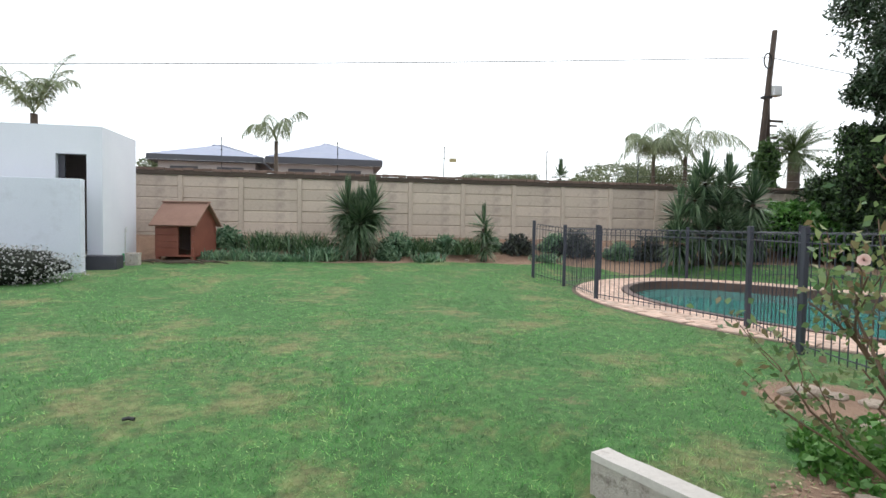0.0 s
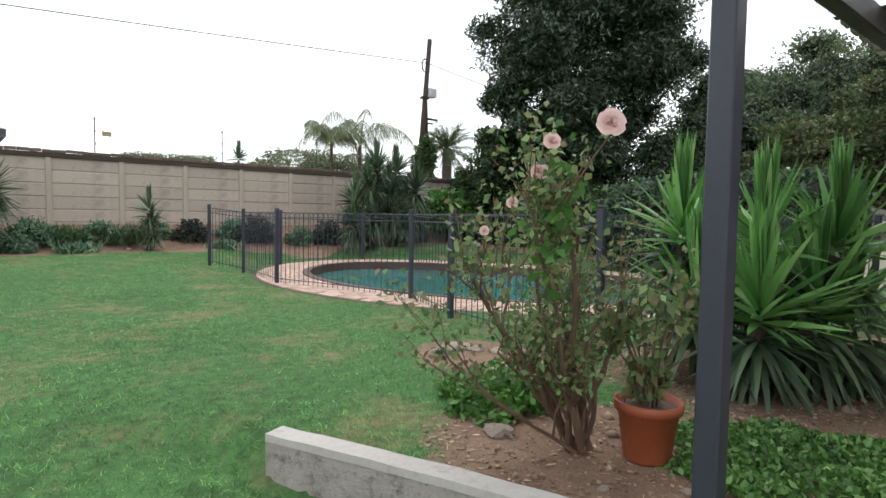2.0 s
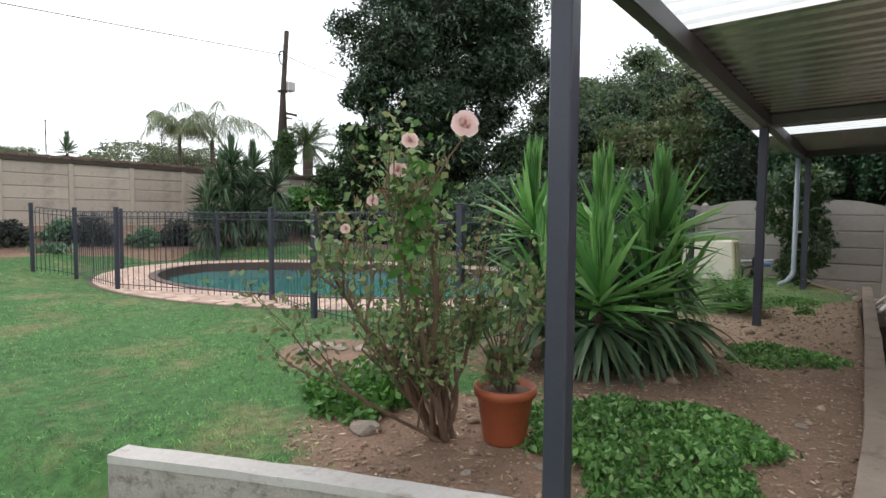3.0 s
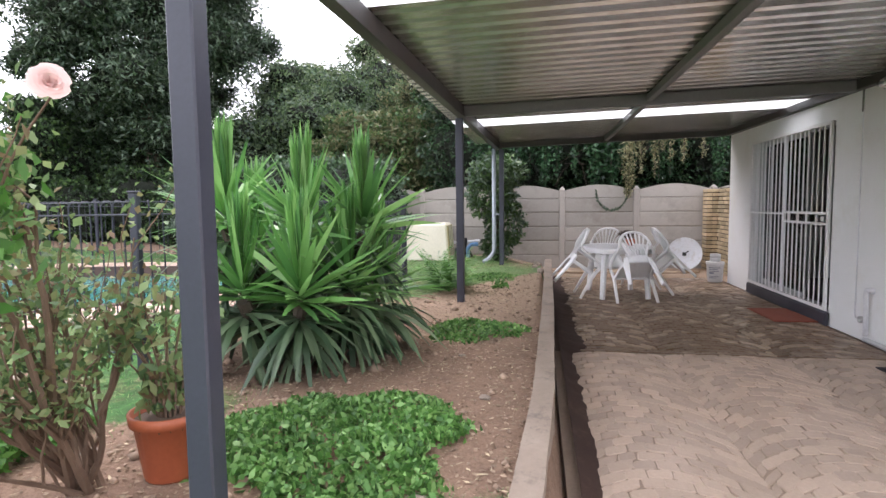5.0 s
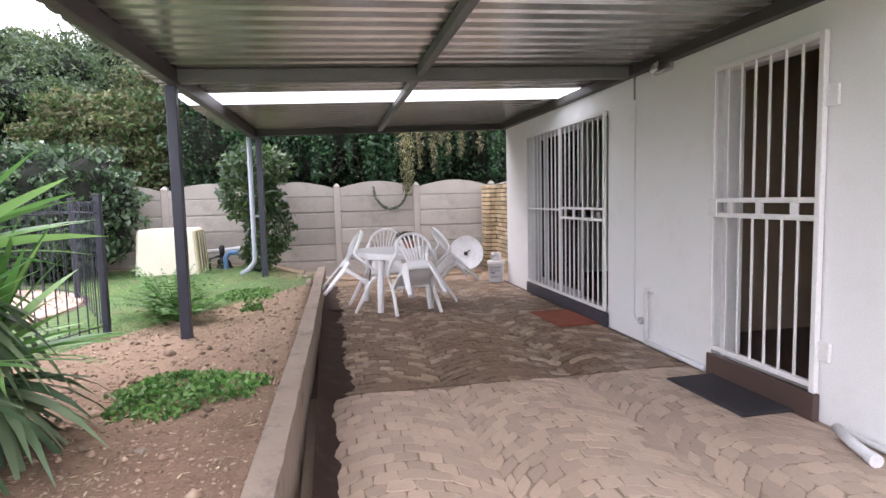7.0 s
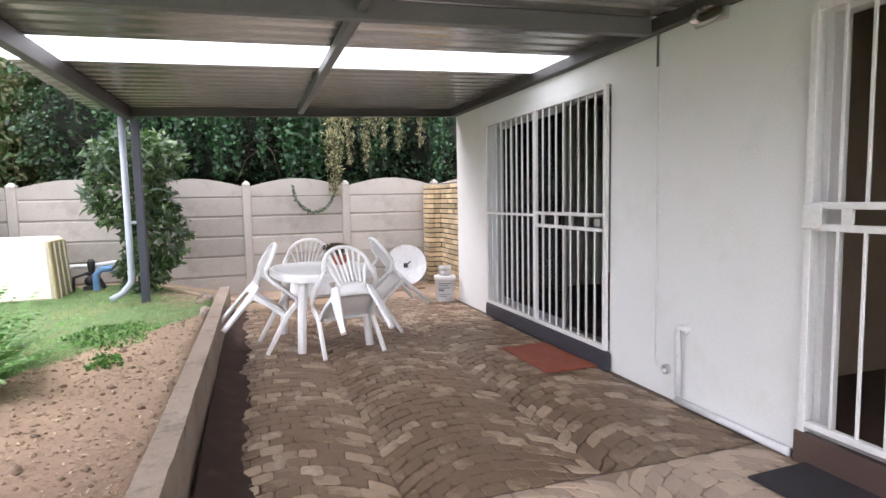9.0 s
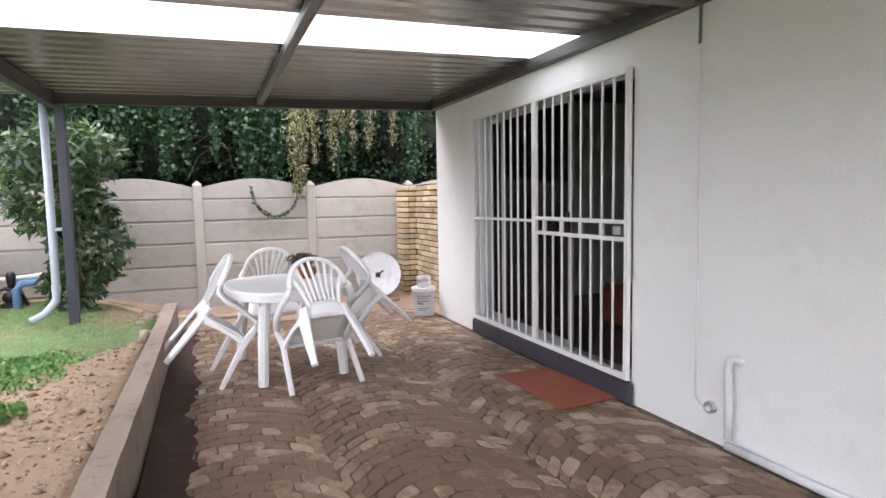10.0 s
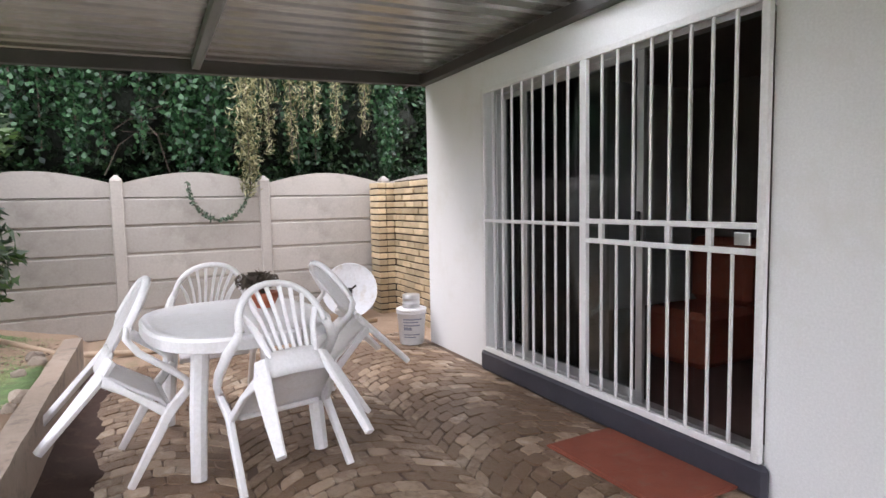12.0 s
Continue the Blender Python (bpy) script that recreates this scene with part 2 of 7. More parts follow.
M_MORTAR = worn("dark_mortar", (0.05, 0.037, 0.028), (0.09, 0.07, 0.055), 4, 60, 0.95, bump=0.4, dist=0.003)
# interior brown kept dark: the dimness indoors is in the colour
M_DARK = worn("interior_shade", (0.3, 0.25, 0.23), (0.38, 0.32, 0.29), 1, 20, 0.8, bump=0)
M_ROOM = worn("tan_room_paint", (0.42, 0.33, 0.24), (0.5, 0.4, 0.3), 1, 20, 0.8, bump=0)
M_GLASS = glass_material("window_glass", (0.75, 0.78, 0.78))
M_ALU = worn("brushed_aluminium", (0.5, 0.5, 0.5), (0.62, 0.62, 0.62), 3, 60, 0.35, 0.8, bump=0.05)
M_RUBBER = worn("black_rubber_mat", (0.018, 0.016, 0.02), (0.035, 0.03, 0.038), 6, 120, 0.85, bump=0.6, dist=0.004)
M_REDMAT = worn("rust_red_mat", (0.2, 0.045, 0.025), (0.3, 0.08, 0.045), 6, 90, 0.8, bump=0.6, dist=0.004, stain=(0.22, 0.09, 0.06))
M_WHITEPIPE = worn("white_pvc", (0.66, 0.66, 0.68), (0.78, 0.78, 0.8), 4, 30, 0.4, bump=0.05)
M_SILVERPIPE = worn("silver_painted_downpipe", (0.36, 0.4, 0.46), (0.5, 0.54, 0.6), 4, 30, 0.4, bump=0.05)
M_ENAMEL = worn("white_enamel_dish", (0.7, 0.72, 0.76), (0.8, 0.82, 0.85), 4, 30, 0.35, bump=0.03, stain=(0.6, 0.58, 0.55))
M_BLACK = worn("black_plastic", (0.015, 0.015, 0.016), (0.03, 0.03, 0.032), 5, 40, 0.5, bump=0.1)
M_CREAM = worn("cream_fibreglass", (0.74, 0.68, 0.54), (0.84, 0.79, 0.66), 2, 30, 0.5, bump=0.05)
M_OLIVE = worn("faded_olive_fibreglass", (0.35, 0.29, 0.15), (0.46, 0.38, 0.2), 2, 30, 0.6, bump=0.1)
M_STONE = worn("garden_stone", (0.26, 0.2, 0.16), (0.45, 0.38, 0.31), 5, 40, 0.9, bump=0.6, dist=0.01, rand=0.3)
M_ROOFBLUE = worn("blue_grey_roof_sheet", (0.24, 0.27, 0.37), (0.31, 0.34, 0.45), 1, 20, 0.5, bump=0.05)
M_FASCIA = worn("dark_fascia", (0.05, 0.055, 0.07), (0.08, 0.085, 0.1), 1, 20, 0.6, bump=0.05)
M_FARWALL = worn("far_plaster", (0.4, 0.38, 0.38), (0.5, 0.47, 0.46), 1, 10, 0.9, bump=0)
M_TIMBERPOLE = worn("creosoted_pole", (0.045, 0.032, 0.026), (0.09, 0.065, 0.05), 3, 30, 0.9, bump=0.6, dist=0.01)
M_HOSE = worn("faded_hose", (0.42, 0.3, 0.2), (0.58, 0.44, 0.32), 6, 30, 0.6, bump=0.05)
M_PETAL = leafy("rose_petal", [(0.9, 0.58, 0.56), (0.93, 0.75, 0.72), (0.95, 0.86, 0.84)], 0.35)
def with_dry_patches(m):
    """Straw-coloured patches over a grass material."""
    nt = m.node_tree
    b = nt.nodes["Principled BSDF"]
    col = b.inputs["Base Color"].links[0].from_socket
    dry = ramp_node(nt, noise_node(nt, 1.3, 9, 0.75).outputs[0], [(0.5, (0, 0, 0)), (0.66, (0.85, 0.85, 0.85))]).outputs[0]
    lush = ramp_node(nt, noise_node(nt, 7, 4, 0.7).outputs[0], [(0.38, (0.38, 0.42, 0.42)), (0.62, (1.6, 1.5, 1.35))]).outputs[0]
    out = mix_node(nt, dry, mix_node(nt, 1.0, col, lush, "MULTIPLY"), (0.33, 0.31, 0.16))
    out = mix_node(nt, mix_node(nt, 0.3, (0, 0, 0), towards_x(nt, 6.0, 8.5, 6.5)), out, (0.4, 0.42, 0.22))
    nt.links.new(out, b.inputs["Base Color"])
    for n in nt.nodes:
        if n.type == "BSDF_TRANSLUCENT":
            nt.links.new(out, n.inputs[0])
    return m


M_BEDLEAF = leafy("blue_green_bed_leaves", [(0.07, 0.15, 0.09), (0.14, 0.25, 0.15), (0.26, 0.38, 0.24)], 0.25)
# greens paled for the far treetops: distance haze is in the colour
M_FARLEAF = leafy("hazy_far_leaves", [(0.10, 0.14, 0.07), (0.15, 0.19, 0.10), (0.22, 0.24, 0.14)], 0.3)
M_OLIVELEAF = leafy("olive_brown_leaves", [(0.09, 0.11, 0.05), (0.17, 0.19, 0.09), (0.29, 0.27, 0.15)], 0.3)
# woodland green with some haze mixed into its leaf colours
M_WOODLEAF = leafy("hazy_woodland_leaves", [(0.045, 0.085, 0.04), (0.1, 0.17, 0.07), (0.2, 0.27, 0.13)], 0.3)
M_HEDGELEAF = leafy("glossy_hedge_leaves", [(0.025, 0.06, 0.03), (0.06, 0.12, 0.05), (0.15, 0.23, 0.12)], 0.2, 0.3)
M_GRASS = leafy("grass_blades", [(0.015, 0.09, 0.022), (0.045, 0.24, 0.05), (0.15, 0.45, 0.11), (0.44, 0.58, 0.28)], 0.3)
with_dry_patches(M_GRASS)
M_YUCCA = leafy("yucca_blades", [(0.07, 0.2, 0.06), (0.16, 0.38, 0.1), (0.33, 0.58, 0.2)], 0.35, 0.3)
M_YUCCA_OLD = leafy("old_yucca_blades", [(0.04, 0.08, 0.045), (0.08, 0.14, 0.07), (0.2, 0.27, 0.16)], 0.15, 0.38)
M_DARKLEAF = leafy("dark_tree_leaves", [(0.012, 0.03, 0.012), (0.025, 0.055, 0.02), (0.045, 0.085, 0.03)], 0.2)
M_MIDLEAF = leafy("mid_green_leaves", [(0.03, 0.07, 0.02), (0.06, 0.12, 0.035), (0.10, 0.18, 0.05)], 0.25)
M_BRIGHTLEAF = leafy("fresh_green_leaves", [(0.05, 0.15, 0.03), (0.10, 0.26, 0.05), (0.16, 0.34, 0.08)], 0.3)
M_COVER = leafy("ground_cover_leaves", [(0.045, 0.13, 0.03), (0.11, 0.26, 0.06), (0.24, 0.42, 0.14)], 0.3)
M_ROSELEAF = leafy("rose_leaves", [(0.07, 0.14, 0.06), (0.16, 0.26, 0.1), (0.3, 0.4, 0.17), (0.24, 0.15, 0.09)], 0.35)
M_GREYLEAF = leafy("grey_green_leaves", [(0.06, 0.10, 0.07), (0.10, 0.15, 0.10), (0.16, 0.21, 0.14)], 0.2)
M_PALM = leafy("palm_fronds", [(0.05, 0.09, 0.03), (0.10, 0.16, 0.06), (0.16, 0.2, 0.09)], 0.3)
# paler copy of the palm green, with the haze painted in
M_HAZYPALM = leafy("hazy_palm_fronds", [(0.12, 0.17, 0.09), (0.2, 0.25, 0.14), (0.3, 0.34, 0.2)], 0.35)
M_GOLDLEAF = leafy("pale_gold_creeper", [(0.06, 0.07, 0.03), (0.26, 0.25, 0.12), (0.58, 0.54, 0.34)], 0.3)
M_IVY = leafy("ivy_leaves", [(0.01, 0.03, 0.015), (0.025, 0.08, 0.03), (0.07, 0.17, 0.07)], 0.25, 0.35)
M_LAVENDER = leafy("dusky_bush", [(0.03, 0.035, 0.04), (0.05, 0.06, 0.055), (0.07, 0.09, 0.06)], 0.1)
M_WHITEFLOWER = leafy("white_flower_bush", [(0.12, 0.14, 0.1), (0.4, 0.4, 0.42), (0.65, 0.63, 0.68)], 0.2)

RNG = np.random.default_rng(7)


# ---- mesh helpers ----
def part(name, bm, material, parent=None, label="", smooth=False):
    me = bpy.data.meshes.new(name)
    bm.to_mesh(me)
    bm.free()
    me.materials.append(material)
    if smooth:
        for p in me.polygons:
            p.use_smooth = True
    ob = new(name, me)
    if parent:
        ob.parent = parent
    return tagged(ob, label)


def group(name, label="", category="", grp="", kind="", at=(0, 0, 0), rz=0.0):
    ob = new(name)
    ob.matrix_world = pose(*at, 0, 0, rz)
    return tagged(ob, label, category, grp, kind)


def bm_box(x0, y0, z0, x1, y1, z1, bevel=0.0, bm=None, m=None):
    b = bmesh.new()
    bmesh.ops.create_cube(b, size=1)
    for v in b.verts:
        v.co = Vector(((x0 + x1) / 2 + v.co.x * (x1 - x0), (y0 + y1) / 2 + v.co.y * (y1 - y0), (z0 + z1) / 2 + v.co.z * (z1 - z0)))
    if bevel:
        bmesh.ops.bevel(b, geom=b.edges[:], offset=bevel, segments=1, affect="EDGES", clamp_overlap=True)
    if m is not None:
        b.transform(m)
    if bm is None:
        return b
    join(bm, b)
    return bm


def join(bm, other):
    me = bpy.data.meshes.new("tmp")
    other.to_mesh(me)
    other.free()
    bm.from_mesh(me)
    bpy.data.meshes.remove(me)
    return bm


def bm_tube(points, radii, sides=8, bm=None, cap=True, flat=1.0):
    """A tube through the points. radii: one, or one for each point."""
    b = bm or bmesh.new()
    pts = [Vector(p) for p in points]
    rad = radii if isinstance(radii, (list, tuple)) else [radii] * len(pts)
    rings = []
    side = None
    for i, p in enumerate(pts):
        d = (pts[min(i + 1, len(pts) - 1)] - pts[max(i - 1, 0)]).normalized()
        if side is None:
            side = d.orthogonal().normalized()
        side = (side - d * side.dot(d)).normalized()
        up = d.cross(side)
        rings.append([b.verts.new(p + (side * math.cos(a) + up * math.sin(a) * flat) * rad[i]) for a in (2 * math.pi * k / sides for k in range(sides))])
    for r0, r1 in zip(rings, rings[1:]):
        for k in range(sides):
            b.faces.new((r0[k], r0[(k + 1) % sides], r1[(k + 1) % sides], r1[k]))
    if cap:
        b.faces.new(rings[0][::-1])
        b.faces.new(rings[-1])
    return b


def bm_lathe(profile, sides=24, bm=None, at=(0, 0, 0)):
    b = bm or bmesh.new()
    rings = [[b.verts.new((at[0] + r * math.cos(2 * math.pi * k / sides), at[1] + r * math.sin(2 * math.pi * k / sides), at[2] + z)) for k in range(sides)] for r, z in profile]
    for r0, r1 in zip(rings, rings[1:]):
        for k in range(sides):
            b.faces.new((r0[k], r0[(k + 1) % sides], r1[(k + 1) % sides], r1[k]))
    b.faces.new(rings[0][::-1])
    b.faces.new(rings[-1])
    return b


def bm_prism(outline, z0, z1, bm=None):
    """A flat shape of (x, y) between two heights."""
    b = bm or bmesh.new()
    lo = [b.verts.new((x, y, z0)) for x, y in outline]
    hi = [b.verts.new((x, y, z1)) for x, y in outline]
    n = len(outline)
    for i in range(n):
        b.faces.new((lo[i], lo[(i + 1) % n], hi[(i + 1) % n], hi[i]))
    b.faces.new(lo[::-1])
    b.faces.new(hi)
    return b


def mesh_of(name, verts, faces, material, parent=None, label="", smooth=False):
    """A mesh from arrays: verts n x 3, faces m x k."""
    me = bpy.data.meshes.new(name)
    verts, faces = np.asarray(verts, np.float32), np.asarray(faces, np.int32)
    me.vertices.add(len(verts))
    me.vertices.foreach_set("co", verts.ravel())
    k = faces.shape[1]
    me.loops.add(faces.size)
    me.loops.foreach_set("vertex_index", faces.ravel())
    me.polygons.add(len(faces))
    me.polygons.foreach_set("loop_start", np.arange(0, faces.size, k, dtype=np.int32))
    me.update(calc_edges=True)
    me.materials.append(material)
    if smooth:
        me.polygons.foreach_set("use_smooth", np.ones(len(faces), bool))
    ob = new(name, me)
    if parent:
        ob.parent = parent
    return tagged(ob, label)


def unit(v):
    return v / np.maximum(np.linalg.norm(v, axis=-1, keepdims=True), 1e-9)


def leaves(centres, length, width, droop=0.0, outward=None):
    """Verts and faces of bent, pointed leaves, four corners each, at the centres."""
    n = len(centres)
    d = unit(RNG.normal(size=(n, 3)) + (0 if outward is None else outward) + np.array([0, 0, -droop]))
    s = unit(np.cross(d, RNG.normal(size=(n, 3))))
    le = (length * RNG.uniform(0.6, 1.3, n))[:, None]
    wi = (width * RNG.uniform(0.7, 1.2, n))[:, None]
    up = np.cross(d, s)
    v = np.stack([centres - d * le / 2, centres + s * wi / 2 + up * wi * 0.2, centres + d * le / 2, centres - s * wi / 2 + up * wi * 0.2], 1)
    return v.reshape(-1, 3), np.arange(4 * n).reshape(n, 4)


def cloud(n, blobs, hollow=0.55):
    """Points in the outer part of some ellipsoids (x, y, z, rx, ry, rz), uneven."""
    b = np.asarray(blobs, float)
    w = b[:, 3] * b[:, 4] + b[:, 3] * b[:, 5]
    pick = RNG.choice(len(b), n, p=w / w.sum())
    d = unit(RNG.normal(size=(n, 3)))
    lump = 1 + 0.16 * np.sin(d[:, 0] * 9 + pick) * np.sin(d[:, 1] * 8 + 2 * pick) + 0.1 * np.sin(d[:, 2] * 17 + pick)
    r = (hollow + (1 - hollow) * RNG.uniform(0, 1, n) ** 0.6) * lump
    return b[pick, :3] + d * b[pick, 3:] * r[:, None], d


def smooth(a, b, t):
    t = np.clip((np.asarray(t, float) - a) / (b - a), 0, 1)
    return t * t * (3 - 2 * t)


# ---- the lie of the land ----
NORTH, EAST = 19.36, 13.3
POOL_C, POOL_A, POOL_B, POOL_TURN = (8.15, 10.85), 2.25, 4.35, radians(10)


def pool_edge(k, grow=0.0):
    """A point of the pool's outline, widened by grow metres."""
    c, s = math.cos(k), math.sin(k)
    wob = 1 + 0.06 * math.cos(2 * k + 0.6) - 0.05 * math.cos(3 * k)
    x, y = (POOL_A * wob + grow) * c, (POOL_B * wob + grow) * s
    return (POOL_C[0] + x * math.cos(POOL_TURN) - y * math.sin(POOL_TURN), POOL_C[1] + x * math.sin(POOL_TURN) + y * math.cos(POOL_TURN))


def pool_depth(x, y):
    """Under 1 inside the pool."""
    dx, dy = x - POOL_C[0], y - POOL_C[1]
    u = dx * math.cos(POOL_TURN) + dy * math.sin(POOL_TURN)
    v = -dx * math.sin(POOL_TURN) + dy * math.cos(POOL_TURN)
    return (u / (POOL_A + 0.28)) ** 2 + (v / (POOL_B + 0.28)) ** 2


def garden_side(x, y):
    """0 on the lawn side of the low wall near the path, 1 on the flower bed's side."""
    line = 2.83 - (y - 3.35) * (1.01 / 2.73)
    wide = 0.045 + 0.5 * smooth(5.9, 8.0, y)
    return smooth(-wide, wide, x - line)


def land(x, y):
    x, y = np.asarray(x, float), np.asarray(y, float)
    lawn = 0.03 + 0.25 * smooth(4.2, 8.5, y) + 0.27 * smooth(10, 18, y)
    bed = 0.29 + 0.27 * smooth(10, 18, y)
    g = garden_side(x, y)
    z = lawn * (1 - g) + bed * g
    z = z + 0.55 * smooth(17.6, 19.3, y)
    z = np.where((y < 3.16) & (x > -30), np.where(y > -0.5, -0.12, 0.0), z)
    east = smooth(11.5, 12.2, x) * (1 - smooth(2.6, 4.4, y))
    z = np.where((x > 11.5) & (y < 4.4), z * (1 - east) + 0.03 * east, z)
    dx, dy = x - POOL_C[0], y - POOL_C[1]
    u = dx * math.cos(POOL_TURN) + dy * math.sin(POOL_TURN)
    v = -dx * math.sin(POOL_TURN) + dy * math.cos(POOL_TURN)
    near = 1 - smooth(1.08, 1.3, np.sqrt((u / (POOL_A + 1.2)) ** 2 + (v / (POOL_B + 1.2)) ** 2))
    z = z * (1 - near) + 0.284 * near
    z = z + 0.012 * (1 - near) * np.sin(x * 2.1 + 1.3 * y) * np.sin(y * 1.7) * (y > 3.3)
    return z


def ground_z(x, y):
    return float(land(x, y))


def soil_at(x, y):
    """1 where bare red soil shows, 0 on grass."""
    s = smooth(17.0, 17.35, y + 0.25 * np.sin(x * 1.7) + 0.12 * np.sin(x * 4.1))
    path = (1 - smooth(4.55, 5.6, y - 0.12 * np.sin(3 * x))) * smooth(2.7, 3.4, x)
    path = path * (1 - smooth(0.0, 0.6, (x - 8.7) * 0.6 + (y - 3.9)) * 0.95)
    rose = np.exp(-(((x - 2.9) / 0.75) ** 2 + ((y - 5.0) / 0.9) ** 2)) * 1.25
    gap = np.exp(-(((x - 3.9) / 0.5) ** 2 + ((y - 6.7) / 0.65) ** 2)) * 1.3
    bigy = np.exp(-(((x - 5.2) / 1.2) ** 2 + ((y - 5.3) / 0.8) ** 2)) * 1.2
    worn_spot = np.exp(-(((x - 2.2) / 1.1) ** 2 + ((y - 7.1) / 0.9) ** 2)) * 0.4
    back = smooth(10.4, 11.6, x) * (1 - smooth(3.5, 4.4, y + 0.15 * np.sin(5 * x))) * 0.62
    far = smooth(12.9, 13.2, x)
    return np.clip(np.maximum.reduce([s, path, rose * garden_side(x, y), gap, bigy, worn_spot, back, far]), 0, 1)


def build_ground():
    xs = np.concatenate([[-400, -60, -25], np.arange(-10, 14.01, 0.1), [18, 30, 70, 400]])
    ys = np.concatenate([[-400, -60, -20, -8], np.arange(-1, 20.01, 0.1), [24, 40, 80, 400]])
    X, Y = np.meshgrid(xs, ys)
    Z = land(X, Y)
    Z = np.where(pool_depth(X, Y) < 1, -2.2, Z)
    far = (X < -10.05) | (X > 14.05) | (Y > 20.05)
    Z = np.where(far, np.maximum(Z, 0.3), Z)
    v = np.stack([X, Y, Z], -1).reshape(-1, 3)
    w = len(xs)
    i = (np.arange(len(ys) - 1)[:, None] * w + np.arange(w - 1)).ravel()
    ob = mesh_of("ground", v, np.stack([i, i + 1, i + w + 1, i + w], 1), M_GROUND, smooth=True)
    a = ob.data.attributes.new("soil", "FLOAT", "POINT")
    a.data.foreach_set("value", soil_at(v[:, 0], v[:, 1]).astype(np.float32))
    tagged(ob, "green mown lawn with worn patches and bare red soil", "lawn", kind="structure")


build_ground()


# ---- paved patio ----
def roof_z(y):
    return 2.615 - 0.026 * y


M_DRYJOINT = worn("sandy_joint_soil", (0.2, 0.145, 0.11), (0.34, 0.26, 0.2), 2, 40, 0.9, bump=0.4, dist=0.004)
part("patio_bed", bm_box(6.48, 0.0, -0.16, 12.2, 3.1, -0.008), M_JOINT)
part("patio_bed_dry", bm_box(2.7, 0.0, -0.16, 6.478, 3.1, -0.008), M_DRYJOINT)
tagged(scene.objects["patio_bed_dry"], "sandy joints of the dry paved patio", "patio floor", kind="structure")
tagged(scene.objects["patio_bed"], "dark mossy joints of the paved patio", "patio floor", kind="structure")


# out of view: pale paving added to bounce daylight under the patio roof
part("patio_slab", bm_box(-6, 0.0, -0.16, 2.69, 3.1, -0.006), M_PAVER_J)
tagged(scene.objects["patio_slab"], "unseen plain paving beside the house, added to bounce light", "path", kind="structure")


def kerb_run(name, line, z_top, thick, label):
    """A rough concrete edge wall along a line of points, its top slab apart."""
    bm, cap = bmesh.new(), bmesh.new()
    fine = []
    for (x0, y0), (x1, y1) in zip(line, line[1:]):
        n = max(2, int(math.hypot(x1 - x0, y1 - y0) / 0.12))
        fine += [(x0 + (x1 - x0) * i / n, y0 + (y1 - y0) * i / n) for i in range(n)]
    fine.append(line[-1])
    rows = []
    for i, (x, y) in enumerate(fine):
        a, b = fine[max(0, i - 1)], fine[min(len(fine) - 1, i + 1)]
        d = Vector((b[0] - a[0], b[1] - a[1], 0)).normalized()
        s = Vector((-d.y, d.x, 0))
        j = [0.006 * noise.noise(Vector((x * 5, y * 5, k * 3.1))) for k in range(4)]
        p = Vector((x, y, 0))
        rows.append([p - s * (thick / 2 + j[0]), p + s * (thick / 2 + j[1]), j[2]])
    for b, z0, z1, grow in ((bm, -0.12, z_top - 0.035, 0.0), (cap, z_top - 0.035, z_top, 0.004)):
        rings = []
        for p, q, h in rows:
            s = (q - p).normalized() * grow
            rings.append([b.verts.new((*(p - s).xy, z0)), b.verts.new((*(q + s).xy, z0)), b.verts.new((*(q + s * 0.2).xy, z1 + h)), b.verts.new((*(p - s * 0.2).xy, z1 + h))])
        for r0, r1 in zip(rings, rings[1:]):
            for k in range(4):
                b.faces.new((r0[k], r0[(k + 1) % 4], r1[(k + 1) % 4], r1[k]))
        b.faces.new(rings[0][::-1])
        b.faces.new(rings[-1])
    ob = group(name, label, "retaining wall", kind="structure")
    part("wall_body", bm, M_LOWWALL if name == "low_wall" else M_KERB, ob)
    part("wall_cap", cap, M_KERB_TOP if name == "low_wall" else M_KERB, ob)
    return ob


kerb_run("retaining_wall", [(2.74, 3.30), (4.2, 3.21), (7.0, 3.14), (11.75, 3.06)], 0.36, 0.12, "low rough concrete retaining wall beside the sunken patio")
kerb_run("low_wall", [(1.78, 6.08), (2.14, 5.15), (2.72, 3.38)], 0.36, 0.12, "short weathered concrete garden wall at the edge of the lawn")


